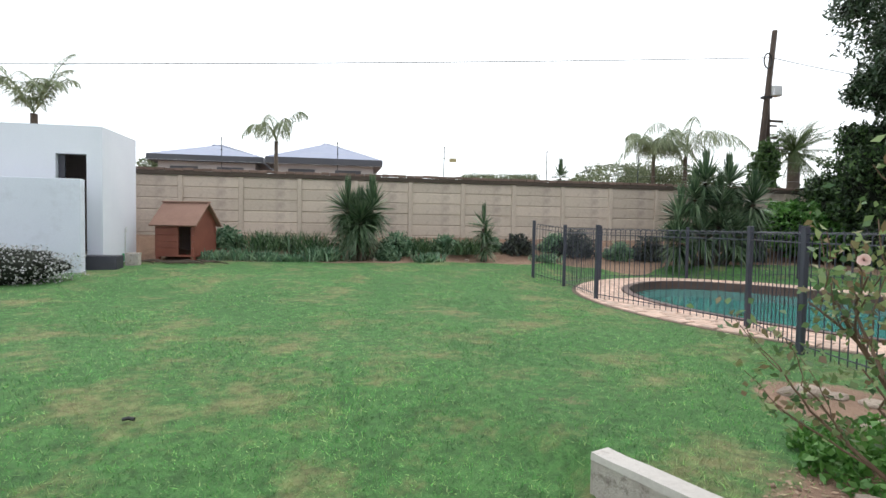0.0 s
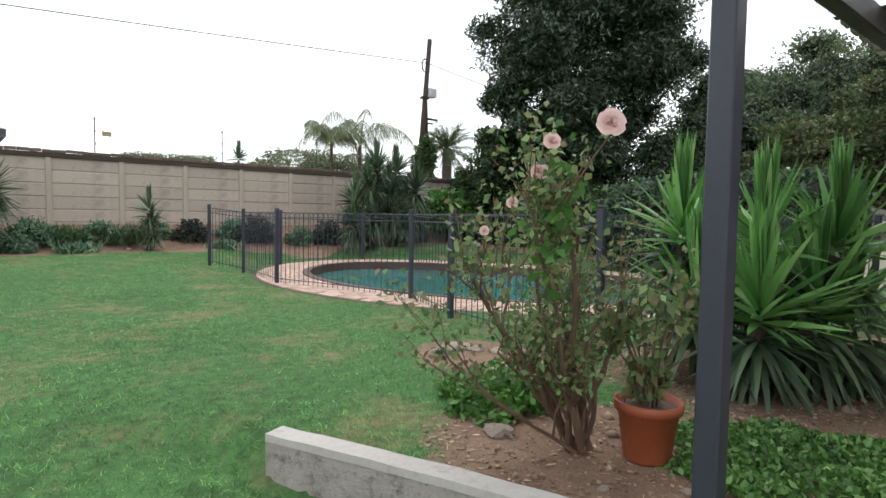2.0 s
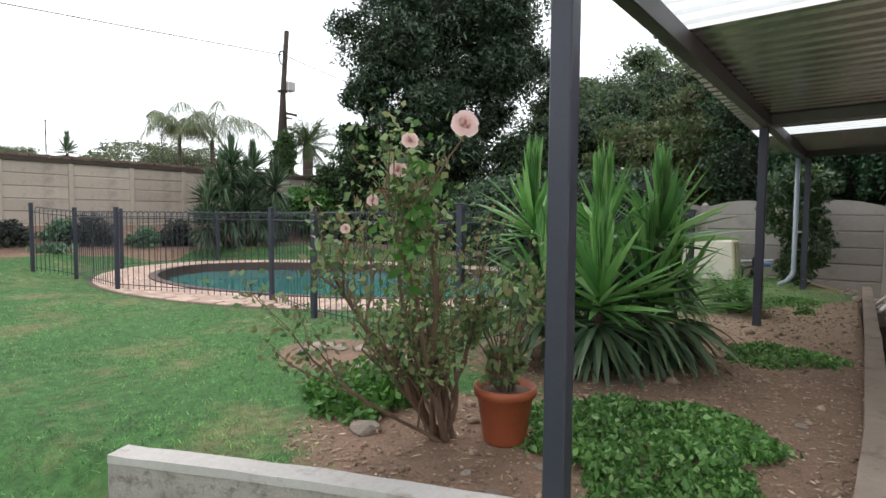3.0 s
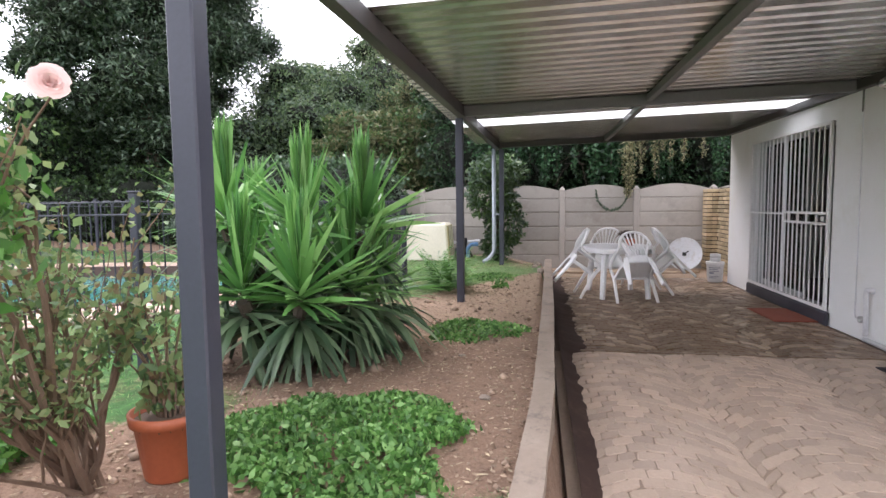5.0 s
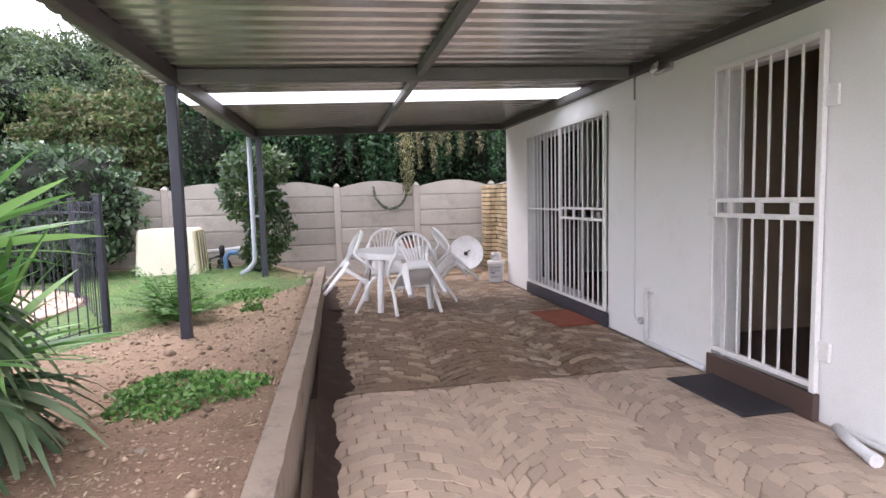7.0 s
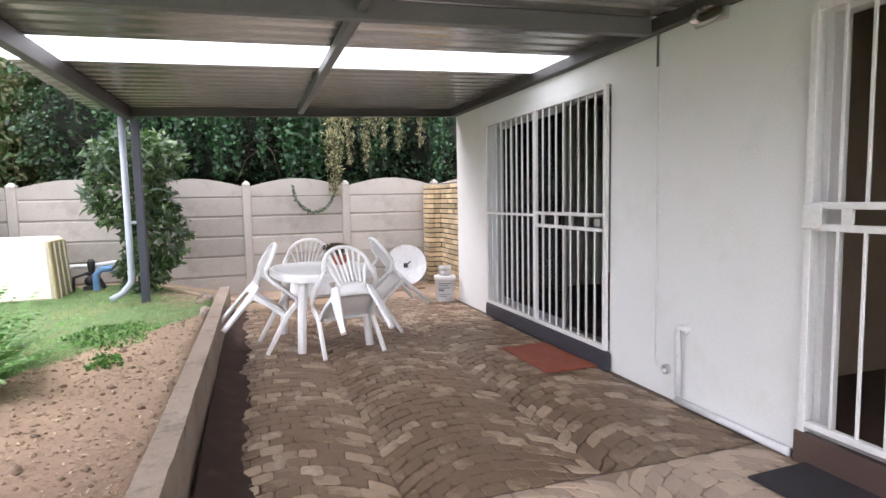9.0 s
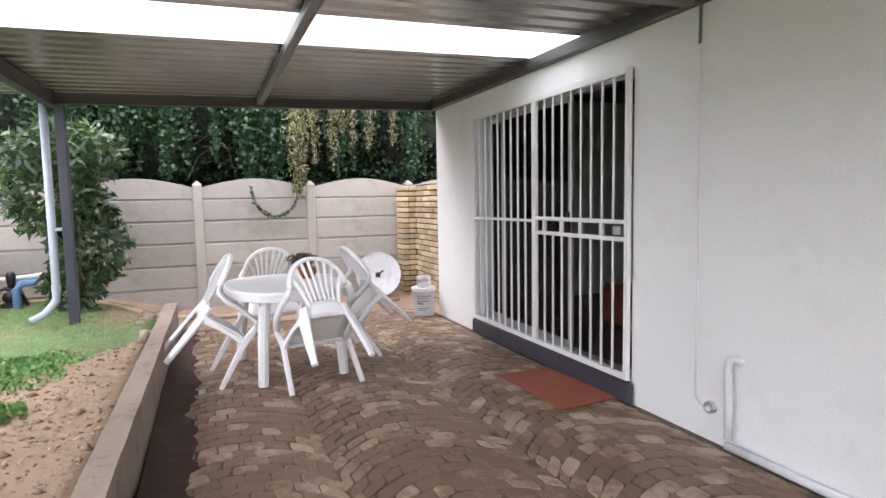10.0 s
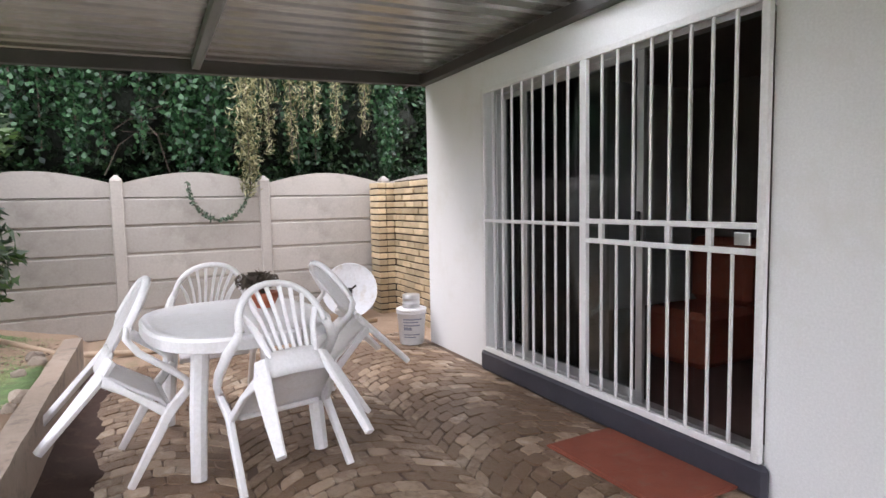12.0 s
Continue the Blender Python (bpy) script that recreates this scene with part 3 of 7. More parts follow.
# ---- house ----
def build_house():
    house = group("house", "white-painted plastered house with barred sliding doors", "house", kind="structure")
    g2, g1 = (7.965, 10.375, 0.12, 2.29), (5.262, 6.24, 0.12, 2.34)
    x_w, x_e, top = -6.0, 11.48, 3.0
    for x0, x1, z0, z1 in ((x_w, g1[0], -0.1, top), (g1[0], g1[1], g1[3], top), (g1[1], g2[0], -0.1, top), (g2[0], g2[1], g2[3], top), (g2[1], x_e, -0.1, top),
                           (g1[0], g1[1], -0.1, g1[2]), (g2[0], g2[1], -0.1, g2[2])):
        part("wall_section", bm_box(x0, -0.24, z0, x1, 0, z1), M_WALL, house)
    part("wall_east", bm_box(11.24, -7, -0.1, 11.48, -0.24, top), M_WALL, house)
    part("wall_west", bm_box(-6.0, -7, -0.1, -5.76, -0.24, top), M_WALL, house)
    part("wall_south", bm_box(-5.76, -7, -0.1, 11.24, -6.76, top), M_WALL, house)
    part("wall_inner", bm_box(6.9, -6.76, 0, 7.0, -0.24, 2.7), M_ROOM, house)
    part("wall_passage", bm_box(-5.7, -1.9, 0.12, 6.9, -1.8, 2.7), M_ROOM, house)
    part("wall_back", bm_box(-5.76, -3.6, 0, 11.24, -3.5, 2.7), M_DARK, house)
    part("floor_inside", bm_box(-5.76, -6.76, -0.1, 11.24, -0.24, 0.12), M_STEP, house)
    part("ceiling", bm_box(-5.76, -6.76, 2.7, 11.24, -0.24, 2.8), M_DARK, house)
    bm = bmesh.new()
    a = [bm.verts.new((x, y, z)) for x, y, z in ((-6.3, 0.02, 3.0), (11.75, 0.02, 3.0), (11.75, -7.4, 3.0), (-6.3, -7.4, 3.0), (-2.6, -3.7, 4.6), (8.0, -3.7, 4.6))]
    for f in ((0, 1, 5, 4), (1, 2, 5), (2, 3, 4, 5), (3, 0, 4), (3, 2, 1, 0)):
        bm.faces.new([a[i] for i in f])
    part("roof", bm, M_ROOFBLUE, house)


build_house()


def bars(ob, x0, x1, z0, z1, n, y=0.035, r=0.0075):
    me = None
    for i in range(n):
        x = x0 + (x1 - x0) * (i + 1) / (n + 1)
        if me is None:
            b = part("bar", bm_box(-r, -r, z0, r, r, z1, 0.002), M_GATE, ob)
            me = b.data
        else:
            b = new("bar", me)
            b.parent = ob
        b.location = (x, y, 0)


def build_gates():
    g = tagged(new("sliding_security_gate"), "white steel burglar bars over the sliding glass door", "security gate")
    y0, y1 = 0.018, 0.05
    for x0, x1, z0, z1 in ((7.96, 8.0, 0.16, 2.29), (10.34, 10.38, 0.16, 2.29), (9.13, 9.19, 0.2, 2.25), (8.0, 10.34, 2.25, 2.29), (8.0, 10.34, 0.16, 0.2)):
        part("frame_rail", bm_box(x0, y0, z0, x1, y1, z1, 0.003), M_GATE, g)
    part("middle_rail", bm_box(9.19, 0.022, 1.225, 10.34, 0.048, 1.25, 0.003), M_GATE, g)
    part("lock_rail", bm_box(8.0, 0.022, 1.245, 9.13, 0.05, 1.275, 0.003), M_GATE, g)
    part("lock_rail", bm_box(8.0, 0.022, 1.125, 9.13, 0.05, 1.155, 0.003), M_GATE, g)
    for i in (1, 3, 5, 7):
        x = 9.13 - 1.13 * i / 9
        part("lock_stile", bm_box(x - 0.016, 0.024, 1.155, x + 0.016, 0.046, 1.245), M_GATE, g)
    part("lock", bm_box(8.02, 0.05, 1.17, 8.10, 0.066, 1.23, 0.004), M_ALU, g, "small steel gate lock")
    for x0, x1, n in ((8.0, 9.13, 8), (9.19, 10.34, 8)):
        top = 1.275 if x0 < 9 else 1.25
        low = 1.125 if x0 < 9 else 1.225
        bars(g, x0, x1, 0.2, low, n)
        bars(g, x0, x1, top, 2.25, n)
    g = tagged(new("hinged_security_gate"), "white steel security gate in front of the back door", "security gate")
    for x0, x1, z0, z1 in ((5.24, 5.28, 0.17, 2.34), (6.2, 6.24, 0.17, 2.34), (5.28, 6.2, 2.3, 2.34), (5.28, 6.2, 0.2, 0.235)):
        part("frame_rail", bm_box(x0, 0.012, z0, x1, 0.05, z1, 0.003), M_GATE, g)
    for z in (1.225, 1.335):
        part("lock_rail", bm_box(5.28, 0.018, z, 6.2, 0.046, z + 0.035, 0.003), M_GATE, g)
    for x in (5.42, 5.72, 6.0):
        part("lock_stile", bm_box(x, 0.02, 1.26, x + 0.05, 0.044, 1.335), M_GATE, g)
    part("lock_box", bm_box(6.14, 0.05, 1.235, 6.24, 0.07, 1.36, 0.004), M_GATE, g)
    for z in (0.38, 1.9):
        part("hinge", bm_box(5.16, 0.005, z, 5.26, 0.03, z + 0.12, 0.004), M_GATE, g)
    bars(g, 5.28, 6.2, 0.235, 1.225, 6, 0.032)
    bars(g, 5.28, 6.2, 1.37, 2.3, 6, 0.032)


build_gates()


def build_doors():
    d = group("door_2", "aluminium sliding glass door with a dark room behind", "sliding door", kind="structure")
    for x0, x1, z0, z1 in ((7.965, 8.0, 0.12, 2.29), (10.34, 10.375, 0.12, 2.29), (8.0, 10.34, 2.25, 2.29), (8.0, 10.34, 0.12, 0.17)):
        part("door_frame", bm_box(x0, -0.16, z0, x1, -0.08, z1, 0.003), M_ALU, d)
    for x0, x1, y in ((8.8, 10.0, -0.105), (9.14, 10.34, -0.145)):
        leaf = new("sliding_leaf")
        leaf.parent = d
        for a, b, c, e in ((x0, x0 + 0.05, 0.17, 2.27), (x1 - 0.05, x1, 0.17, 2.27), (x0 + 0.05, x1 - 0.05, 0.17, 0.23), (x0 + 0.05, x1 - 0.05, 2.21, 2.27)):
            part("sash", bm_box(a, y - 0.012, c, b, y + 0.012, e), M_ALU, leaf)
        part("pane", bm_box(x0 + 0.05, y - 0.003, 0.23, x1 - 0.05, y + 0.003, 2.21), M_GLASS, leaf)
    part("door_handle", bm_box(8.812, -0.092, 1.12, 8.84, -0.06, 1.32, 0.005), M_BLACK, d)
    p = part("step_plinth", bm_box(7.925, 0.003, -0.01, 10.42, 0.055, 0.155, 0.02), M_PLINTH)
    tagged(p, "dark painted plinth under the sliding door", "door step", kind="structure")
    p = part("step_plinth", bm_box(5.235, 0.003, -0.01, 6.26, 0.05, 0.165, 0.006), M_STEP)
    tagged(p, "brown tiled step under the back door", "door step", kind="structure")
    d = group("door_1", "open doorway with a cream frame and half-open timber door", "door", kind="structure")
    for x0, x1, z0, z1 in ((5.262, 5.3, 0.12, 2.34), (6.2, 6.24, 0.12, 2.34), (5.3, 6.2, 2.3, 2.34)):
        part("door_frame", bm_box(x0, -0.16, z0, x1, -0.06, z1, 0.003), M_GATE, d)
    leaf = part("door_leaf", bm_box(0, -0.02, 0.14, 0.86, 0.02, 2.3, 0.004), M_STEP, d)
    leaf.matrix_world = pose(5.33, -0.2, 0, 0, 0, -75)
    for x, w, c in ((8.5, 0.5, M_STEP), (9.4, 0.55, M_REDMAT)):
        a = group("armchair", "dark upholstered armchair inside the unlit room", "armchair", "chairs inside", at=(x, -1.4, 0.12))
        part("seat", bm_box(-w / 2, -0.35, 0.0, w / 2, 0.35, 0.42, 0.05), c, a)
        part("backrest", bm_box(-w / 2, -0.35, 0.42, w / 2, -0.15, 0.95, 0.05), c, a)


build_doors()


def frame_piece(name, ob, x0, y0, x1, y1, z, h, w, mat):
    """A lipped steel channel from one point to another, its top at height z(y)."""
    d = Vector((x1 - x0, y1 - y0, 0))
    n = d.length
    bm = bm_box(0, -w / 2, -h, n, w / 2, 0, 0.004)
    bm_box(0, -w / 2 - 0.012, -h, n, -w / 2, -h + 0.03, bm=bm)
    za, zb = z(y0), z(y1)
    m = Matrix.Translation((x0, y0, za)) @ Matrix.Rotation(math.atan2(d.y, d.x), 4, "Z") @ Matrix.Rotation(-math.atan2(zb - za, n), 4, "Y")
    bm.transform(m)
    return part(name, bm, mat, ob)


def build_patio_roof():
    r = group("patio_roof", "charcoal steel patio roof with ribbed galvanised sheets on square posts", "patio roof", kind="structure")
    under = lambda y: roof_z(y) - 0.004  # noqa: E731
    frame_piece("edge_beam", r, 2.3, 4.25, 11.5, 3.97, under, 0.13, 0.07, M_BEAM)
    frame_piece("wall_beam", r, 2.3, 0.045, 11.5, 0.045, under, 0.09, 0.07, M_BEAM)
    frame_piece("end_beam", r, 11.42, 0.1, 11.42, 4.0, under, 0.1, 0.06, M_BEAM)
    frame_piece("cross_beam", r, 7.4, 0.1, 7.4, 4.08, under, 0.11, 0.06, M_RAFTER)
    frame_piece("cross_beam", r, 2.4, 0.1, 2.4, 4.2, under, 0.11, 0.06, M_RAFTER)
    lower = lambda y: roof_z(y) - 0.006  # noqa: E731
    frame_piece("purlin", r, 2.45, 2.1, 11.38, 2.08, lower, 0.075, 0.05, M_RAFTER)
    for name, x0, x1, mat in (("clear_sheet", 2.3, 4.05, M_MILKY), ("metal_sheet", 4.05, 8.46, M_SHEET), ("clear_sheet", 8.46, 9.17, M_MILKY), ("metal_sheet", 9.17, 11.55, M_SHEET)):
        bm = bmesh.new()
        prof, x = [], x0
        while x < x1 - 0.001:
            for dx, dz in ((0, 0), (0.07, 0), (0.088, 0.042), (0.122, 0.042), (0.14, 0)):
                if x + dx < x1:
                    prof.append((x + dx, dz))
            x += 0.19
        prof.append((x1, 0.0))
        rings = []
        for y in (-0.0, 1.4, 2.8, 4.36):
            rings.append([[bm.verts.new((x, y + 0.012, roof_z(y) + dz + t)) for x, dz in prof] for t in (0.0, 0.002)])
        for a, b in zip(rings, rings[1:]):
            for s in (0, 1):
                for k in range(len(prof) - 1):
                    bm.faces.new((a[s][k], a[s][k + 1], b[s][k + 1], b[s][k]))
        part(name, bm, mat, r)
    for x, y in ((2.49, 4.245), (7.4, 4.12), (11.37, 3.9)):
        z0 = ground_z(x, y) - 0.1
        part("post", bm_box(x - 0.042, y - 0.042, z0, x + 0.042, y + 0.042, roof_z(4.1) - 0.13, 0.006), M_STEEL, r)
    return r


build_patio_roof()


# ---- precast walls ----
def precast_wall(name, origin, turn, bays, panels, z0, mat, label, curved):
    """Posts at 1.5 m with stacked panels between them; the top panel is arched where curved."""
    w = group(name, label, "precast wall", kind="structure", at=origin, rz=turn)
    h = 0.3
    post = panel = top = None
    for i in range(bays + 1):
        if post is None:
            top_z = z0 + panels * h - (0.11 if curved else 0.0)
            bm = bm_box(-0.06, -0.07, z0 - 0.4, 0.06, 0.07, top_z, 0.012)
            if curved:
                b2 = bm_lathe([(0.085, 0), (0.02, 0.05)], 4)
                b2.transform(Matrix.Translation((0, 0, top_z)) @ Matrix.Rotation(radians(45), 4, "Z"))
                join(bm, b2)
            post = part("post", bm, mat, w).data
        else:
            o = new("post", post)
            o.parent = w
            o.location = (i * 1.5, 0, 0)
        if i == bays:
            break
        for k in range(panels):
            zz = z0 + k * h
            if curved and k == panels - 1:
                if top is None:
                    bm = bmesh.new()
                    outline = [(0.03, zz + 0.008)] + [(1.47, zz + 0.008)] + [(1.47 - 1.44 * j / 12, zz + 0.15 + 0.125 * math.sin(math.pi * j / 12)) for j in range(13)]
                    rings = [[bm.verts.new((x, y, z)) for x, z in outline] for y in (-0.025, 0.025)]
                    n = len(outline)
                    for j in range(n):
                        bm.faces.new((rings[0][j], rings[0][(j + 1) % n], rings[1][(j + 1) % n], rings[1][j]))
                    bm.faces.new(rings[0][::-1])
                    bm.faces.new(rings[1])
                    o = part("panel", bm, mat, w)
                    top = o.data
                else:
                    o = new("panel", top)
                    o.parent = w
                o.location = (i * 1.5, 0, 0)
                continue
            if panel is None:
                bm = bm_box(0.03, -0.025, 0.008, 1.47, 0.025, h - 0.01, 0.013)
                bm_box(0.04, -0.006, -0.004, 1.46, 0.006, h + 0.004, bm=bm)
                o = part("panel", bm, mat, w)
                panel = o.data
            else:
                o = new("panel", panel)
                o.parent = w
            o.location = (i * 1.5, random.uniform(-0.004, 0.004), zz)
    return w


precast_wall("wall_east_boundary", (EAST, -3.25, 0), 90, 8, 6, 0.0, M_PRECAST, "grey-beige precast concrete boundary wall with arched top panels", True)
precast_wall("wall_north_boundary", (-9.5, NORTH, 0), 0, 18, 6, 0.86, M_PRECAST_B, "beige precast concrete panel wall behind the flower bed", False)


def build_wall_coping():
    """The rough course of old bricks on the north wall."""
    c = group("wall_coping", "rough dark brick course on top of the boundary wall", "brick course", kind="structure")
    part("mortar_bed", bm_box(-8.6, NORTH - 0.08, 2.66, 17.5, NORTH + 0.08, 2.76), M_MORTAR, c)
    me = part("brick", bm_box(-0.11, -0.052, -0.034, 0.11, 0.052, 0.034, 0.006), M_OLDBRICK, c)
    me.location = (-8.4, NORTH - 0.03, 2.80)
    x = -8.17
    while x < 17.5:
        o = new("brick", me.data)
        o.parent = c
        o.location = (x, NORTH - 0.03 + random.uniform(-0.02, 0.02), 2.797 + random.uniform(-0.006, 0.012))
        o.rotation_euler = (0, random.uniform(-0.04, 0.04), random.uniform(-0.1, 0.1))
        x += 0.232


build_wall_coping()
part("wall_far_east", bm_box(17.58, NORTH - 0.1, -0.2, 24, NORTH + 0.1, 2.9), M_FARWALL)
tagged(scene.objects["wall_far_east"], "plain plastered boundary wall", "wall", kind="structure")
part("wall_west_boundary", bm_box(-14.1, -6, -0.2, -13.9, 22, 2.2), M_FARWALL)
tagged(scene.objects["wall_west_boundary"], "plain plastered boundary wall", "wall", kind="structure")



# ---- pool ----
def build_pool():
    n = 96
    ks = [2 * math.pi * i / n for i in range(n)]
    z = 0.30
    p = group("pool", "kidney-shaped blue-green swimming pool with a dark brick edge", "swimming pool", kind="structure")
    ring = lambda bm, grow, h: [bm.verts.new((*pool_edge(k, grow), h)) for k in ks]  # noqa: E731
    bm = bmesh.new()
    a, b, c = ring(bm, 0.02, z - 0.09), ring(bm, 0.0, -0.6), ring(bm, -0.5, -1.2)
    for r0, r1 in ((a, b), (b, c)):
        for i in range(n):
            bm.faces.new((r0[i], r0[(i + 1) % n], r1[(i + 1) % n], r1[i]))
    bm.faces.new(c)
    part("pool_shell", bm, M_POOLSHELL, p, smooth=True)
    m, nt, w = base_material("pool_water", 0.04)
    w.inputs["Base Color"].default_value = (0.07, 0.24, 0.22, 1)
    w.inputs["IOR"].default_value = 1.33
    nn = noise_node(nt, 3.0, 3)
    bump_node(nt, w, nn.outputs[0], 0.15, 0.02)
    bm = bmesh.new()
    bm.faces.new(ring(bm, 0.03, z - 0.16))
    part("water", bm, m, p, "still blue-green pool water")
    bm = bmesh.new()
    rs = [ring(bm, g, h) for g, h in ((0.0, z - 0.2), (0.0, z + 0.015), (0.14, z + 0.015), (0.14, z - 0.2))]
    for r0, r1 in zip(rs, rs[1:]):
        for i in range(n):
            bm.faces.new((r0[i], r0[(i + 1) % n], r1[(i + 1) % n], r1[i]))
    part("pool_edge", bm, M_POOLEDGE, p)
    bm = bmesh.new()
    rs = [ring(bm, g, h) for g, h in ((0.14, z - 0.3), (0.14, z - 0.012), (1.08, z - 0.012), (1.12, z - 0.3))]
    for r0, r1 in zip(rs, rs[1:]):
        for i in range(n):
            bm.faces.new((r0[i], r0[(i + 1) % n], r1[(i + 1) % n], r1[i]))
    part("paving_bed", bm, M_JOINT, p)
    return p


POOL = build_pool()

FENCE_FRONT = [(4.72, 15.35), (5.0, 14.3), (4.74, 12.3), (5.43, 9.6), (4.9, 8.2), (4.5, 6.0), (7.82, 4.88)]
FENCE_BACK = [(7.82, 4.88), (10.1, 6.0), (12.0, 8.2), (12.6, 10.6), (12.3, 13.0), (11.0, 14.9), (8.8, 15.9), (6.4, 15.6), (5.0, 14.3)]


def build_fence():
    f = tagged(new("pool_fence"), "dark steel pool fence with looped bar tops on the brick paving", "pool fence")
    post = bar = None
    h = 1.2
    for line in (FENCE_FRONT, FENCE_BACK):
        for (x0, y0), (x1, y1) in zip(line, line[1:]):
            n = math.hypot(x1 - x0, y1 - y0)
            z0, z1 = ground_z(x0, y0), ground_z(x1, y1)
            if post is None:
                bm = bm_box(-0.029, -0.029, -0.2, 0.029, 0.029, h + 0.03, 0.007)
                bm_box(-0.033, -0.033, h + 0.03, 0.033, 0.033, h + 0.045, 0.006, bm=bm)
                o = part("post", bm, M_STEEL, f)
                post = o.data
            else:
                o = new("post", post)
                o.parent = f
            o.location = (x0, y0, z0)
            back = line is FENCE_BACK
            step = 0.2 if back else 0.105
            turn = math.atan2(y1 - y0, x1 - x0)
            for hh in (0.09, h - 0.12):
                bm = bm_tube([(x0, y0, z0 + hh), (x1, y1, z1 + hh)], 0.007, 6)
                part("rail", bm, M_STEEL, f)
            if not back:
                part("rail", bm_tube([(x0, y0, z0 + h - 0.03), (x1, y1, z1 + h - 0.03)], 0.005, 5), M_STEEL, f)
            k = max(2, int(n / step))
            for i in range(1, k):
                if bar is None:
                    pts = [(0, 0, 0.03), (0, 0, h - 0.06), (0.012, 0.02, h - 0.02), (0.03, 0.05, h - 0.02), (0.04, 0.06, h - 0.06)]
                    o = part("bar", bm_tube(pts, 0.0055, 4), M_STEEL, f)
                    bar = o.data
                else:
                    o = new("bar", bar)
                    o.parent = f
                t = i / k
                o.location = (x0 + (x1 - x0) * t, y0 + (y1 - y0) * t, z0 + (z1 - z0) * t)
                o.rotation_euler = (0, 0, turn)
    return f


build_fence()


# ---- plants ----
def straps(o, d, length, width, droop, seg=4, fold=0.0):
    """Long tapered leaves: from o along d, bending down by droop."""
    n = len(o)
    d = unit(d)
    length, width, droop = (np.broadcast_to(np.asarray(v, float), n)[:, None, None] for v in (length, width, droop))
    t = np.linspace(0, 1, seg + 1)[None, :, None]
    p = o[:, None] + d[:, None] * length * t - np.array([0, 0, 1]) * droop * length * t**2.2
    s = unit(np.cross(d, np.array([0, 0, 1.0]) + 0.3 * RNG.normal(size=(n, 3))))[:, None]
    prof = np.clip(np.minimum(0.55 + 2.2 * t, 1.0) * (1 - t**2.6) + 0.02, 0.02, 1)
    v = np.stack([p - s * width * prof / 2, p + s * width * prof / 2], 2)
    i = np.arange(n)[:, None] * (2 * (seg + 1)) + 2 * np.arange(seg)[None]
    f = np.stack([i, i + 1, i + 3, i + 2], -1).reshape(-1, 4)
    return v.reshape(-1, 3), f


def gather(parts_):
    vs, fs, k = [], [], 0
    for v, f in parts_:
        vs.append(v)
        fs.append(f + k)
        k += len(v)
    return np.concatenate(vs), np.concatenate(fs)


def rosette(c, n, length, width, low=-0.5, high=1.0, droop=0.25):
    """A head of blades round a centre."""
    a = RNG.uniform(0, 2 * math.pi, n)
    up = RNG.uniform(low, high, n)
    flat = np.sqrt(np.clip(1 - np.clip(up, -1, 1) ** 2, 0.02, 1))
    d = np.stack([np.cos(a) * flat, np.sin(a) * flat, up], 1)
    o = np.asarray(c, float) + d * 0.03 + np.array([0, 0, 1]) * (up * 0.12)[:, None]
    le = length * RNG.uniform(0.75, 1.1, n) * (0.8 + 0.2 * (up > 0))
    return straps(o, d, le, width * RNG.uniform(0.8, 1.1, n), droop * RNG.uniform(0.4, 1.6, n) * (1.2 - 0.8 * np.clip(up, 0, 1)))


def yucca(label, at, heads, n=110, length=0.62, width=0.042, mat=None, old=True):
    """heads: x, y, z of each head from the foot."""
    y = group("yucca", label, "yucca plant", at=at)
    for i, (hx, hy, hz) in enumerate(heads):
        bm = bm_tube([(0.3 * hx, 0.3 * hy, -0.08), (0.7 * hx, 0.7 * hy, 0.5 * hz), (hx, hy, hz)], [0.07, 0.055, 0.045], 8)
        part("stem", bm, M_BARK, y)
        v, f = rosette((hx, hy, hz), n, length, width, 0.05, 1.8, 0.13)
        mesh_of("leaf_head", v, f, mat or M_YUCCA, y)
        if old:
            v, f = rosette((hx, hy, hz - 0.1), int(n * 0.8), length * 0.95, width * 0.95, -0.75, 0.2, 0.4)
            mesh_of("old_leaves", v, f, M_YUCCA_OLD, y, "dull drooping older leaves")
    return y


BIG = (4.95, 5.1, ground_z(4.95, 5.1))
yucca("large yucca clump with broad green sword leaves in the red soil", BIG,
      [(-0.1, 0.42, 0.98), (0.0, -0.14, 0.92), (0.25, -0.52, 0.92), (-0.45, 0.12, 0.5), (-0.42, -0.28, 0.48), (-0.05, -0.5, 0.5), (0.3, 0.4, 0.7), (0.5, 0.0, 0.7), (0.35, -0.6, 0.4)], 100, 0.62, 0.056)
yucca("rounded dark green yucca in the flower bed by the boundary wall", (1.05, 17.7, ground_z(1.05, 17.7)),
      [(-0.3, 0, 1.2), (0.3, 0.1, 1.25), (0, -0.25, 0.95), (0.1, 0.2, 0.7), (-0.15, -0.1, 0.8)], 260, 0.68, 0.04, M_YUCCA_OLD)
yucca("small spiky yucca in the flower bed", (4.15, 17.5, ground_z(4.15, 17.5)), [(0, 0, 0.85), (0.05, 0, 0.45)], 110, 0.45, 0.03, M_YUCCA_OLD)
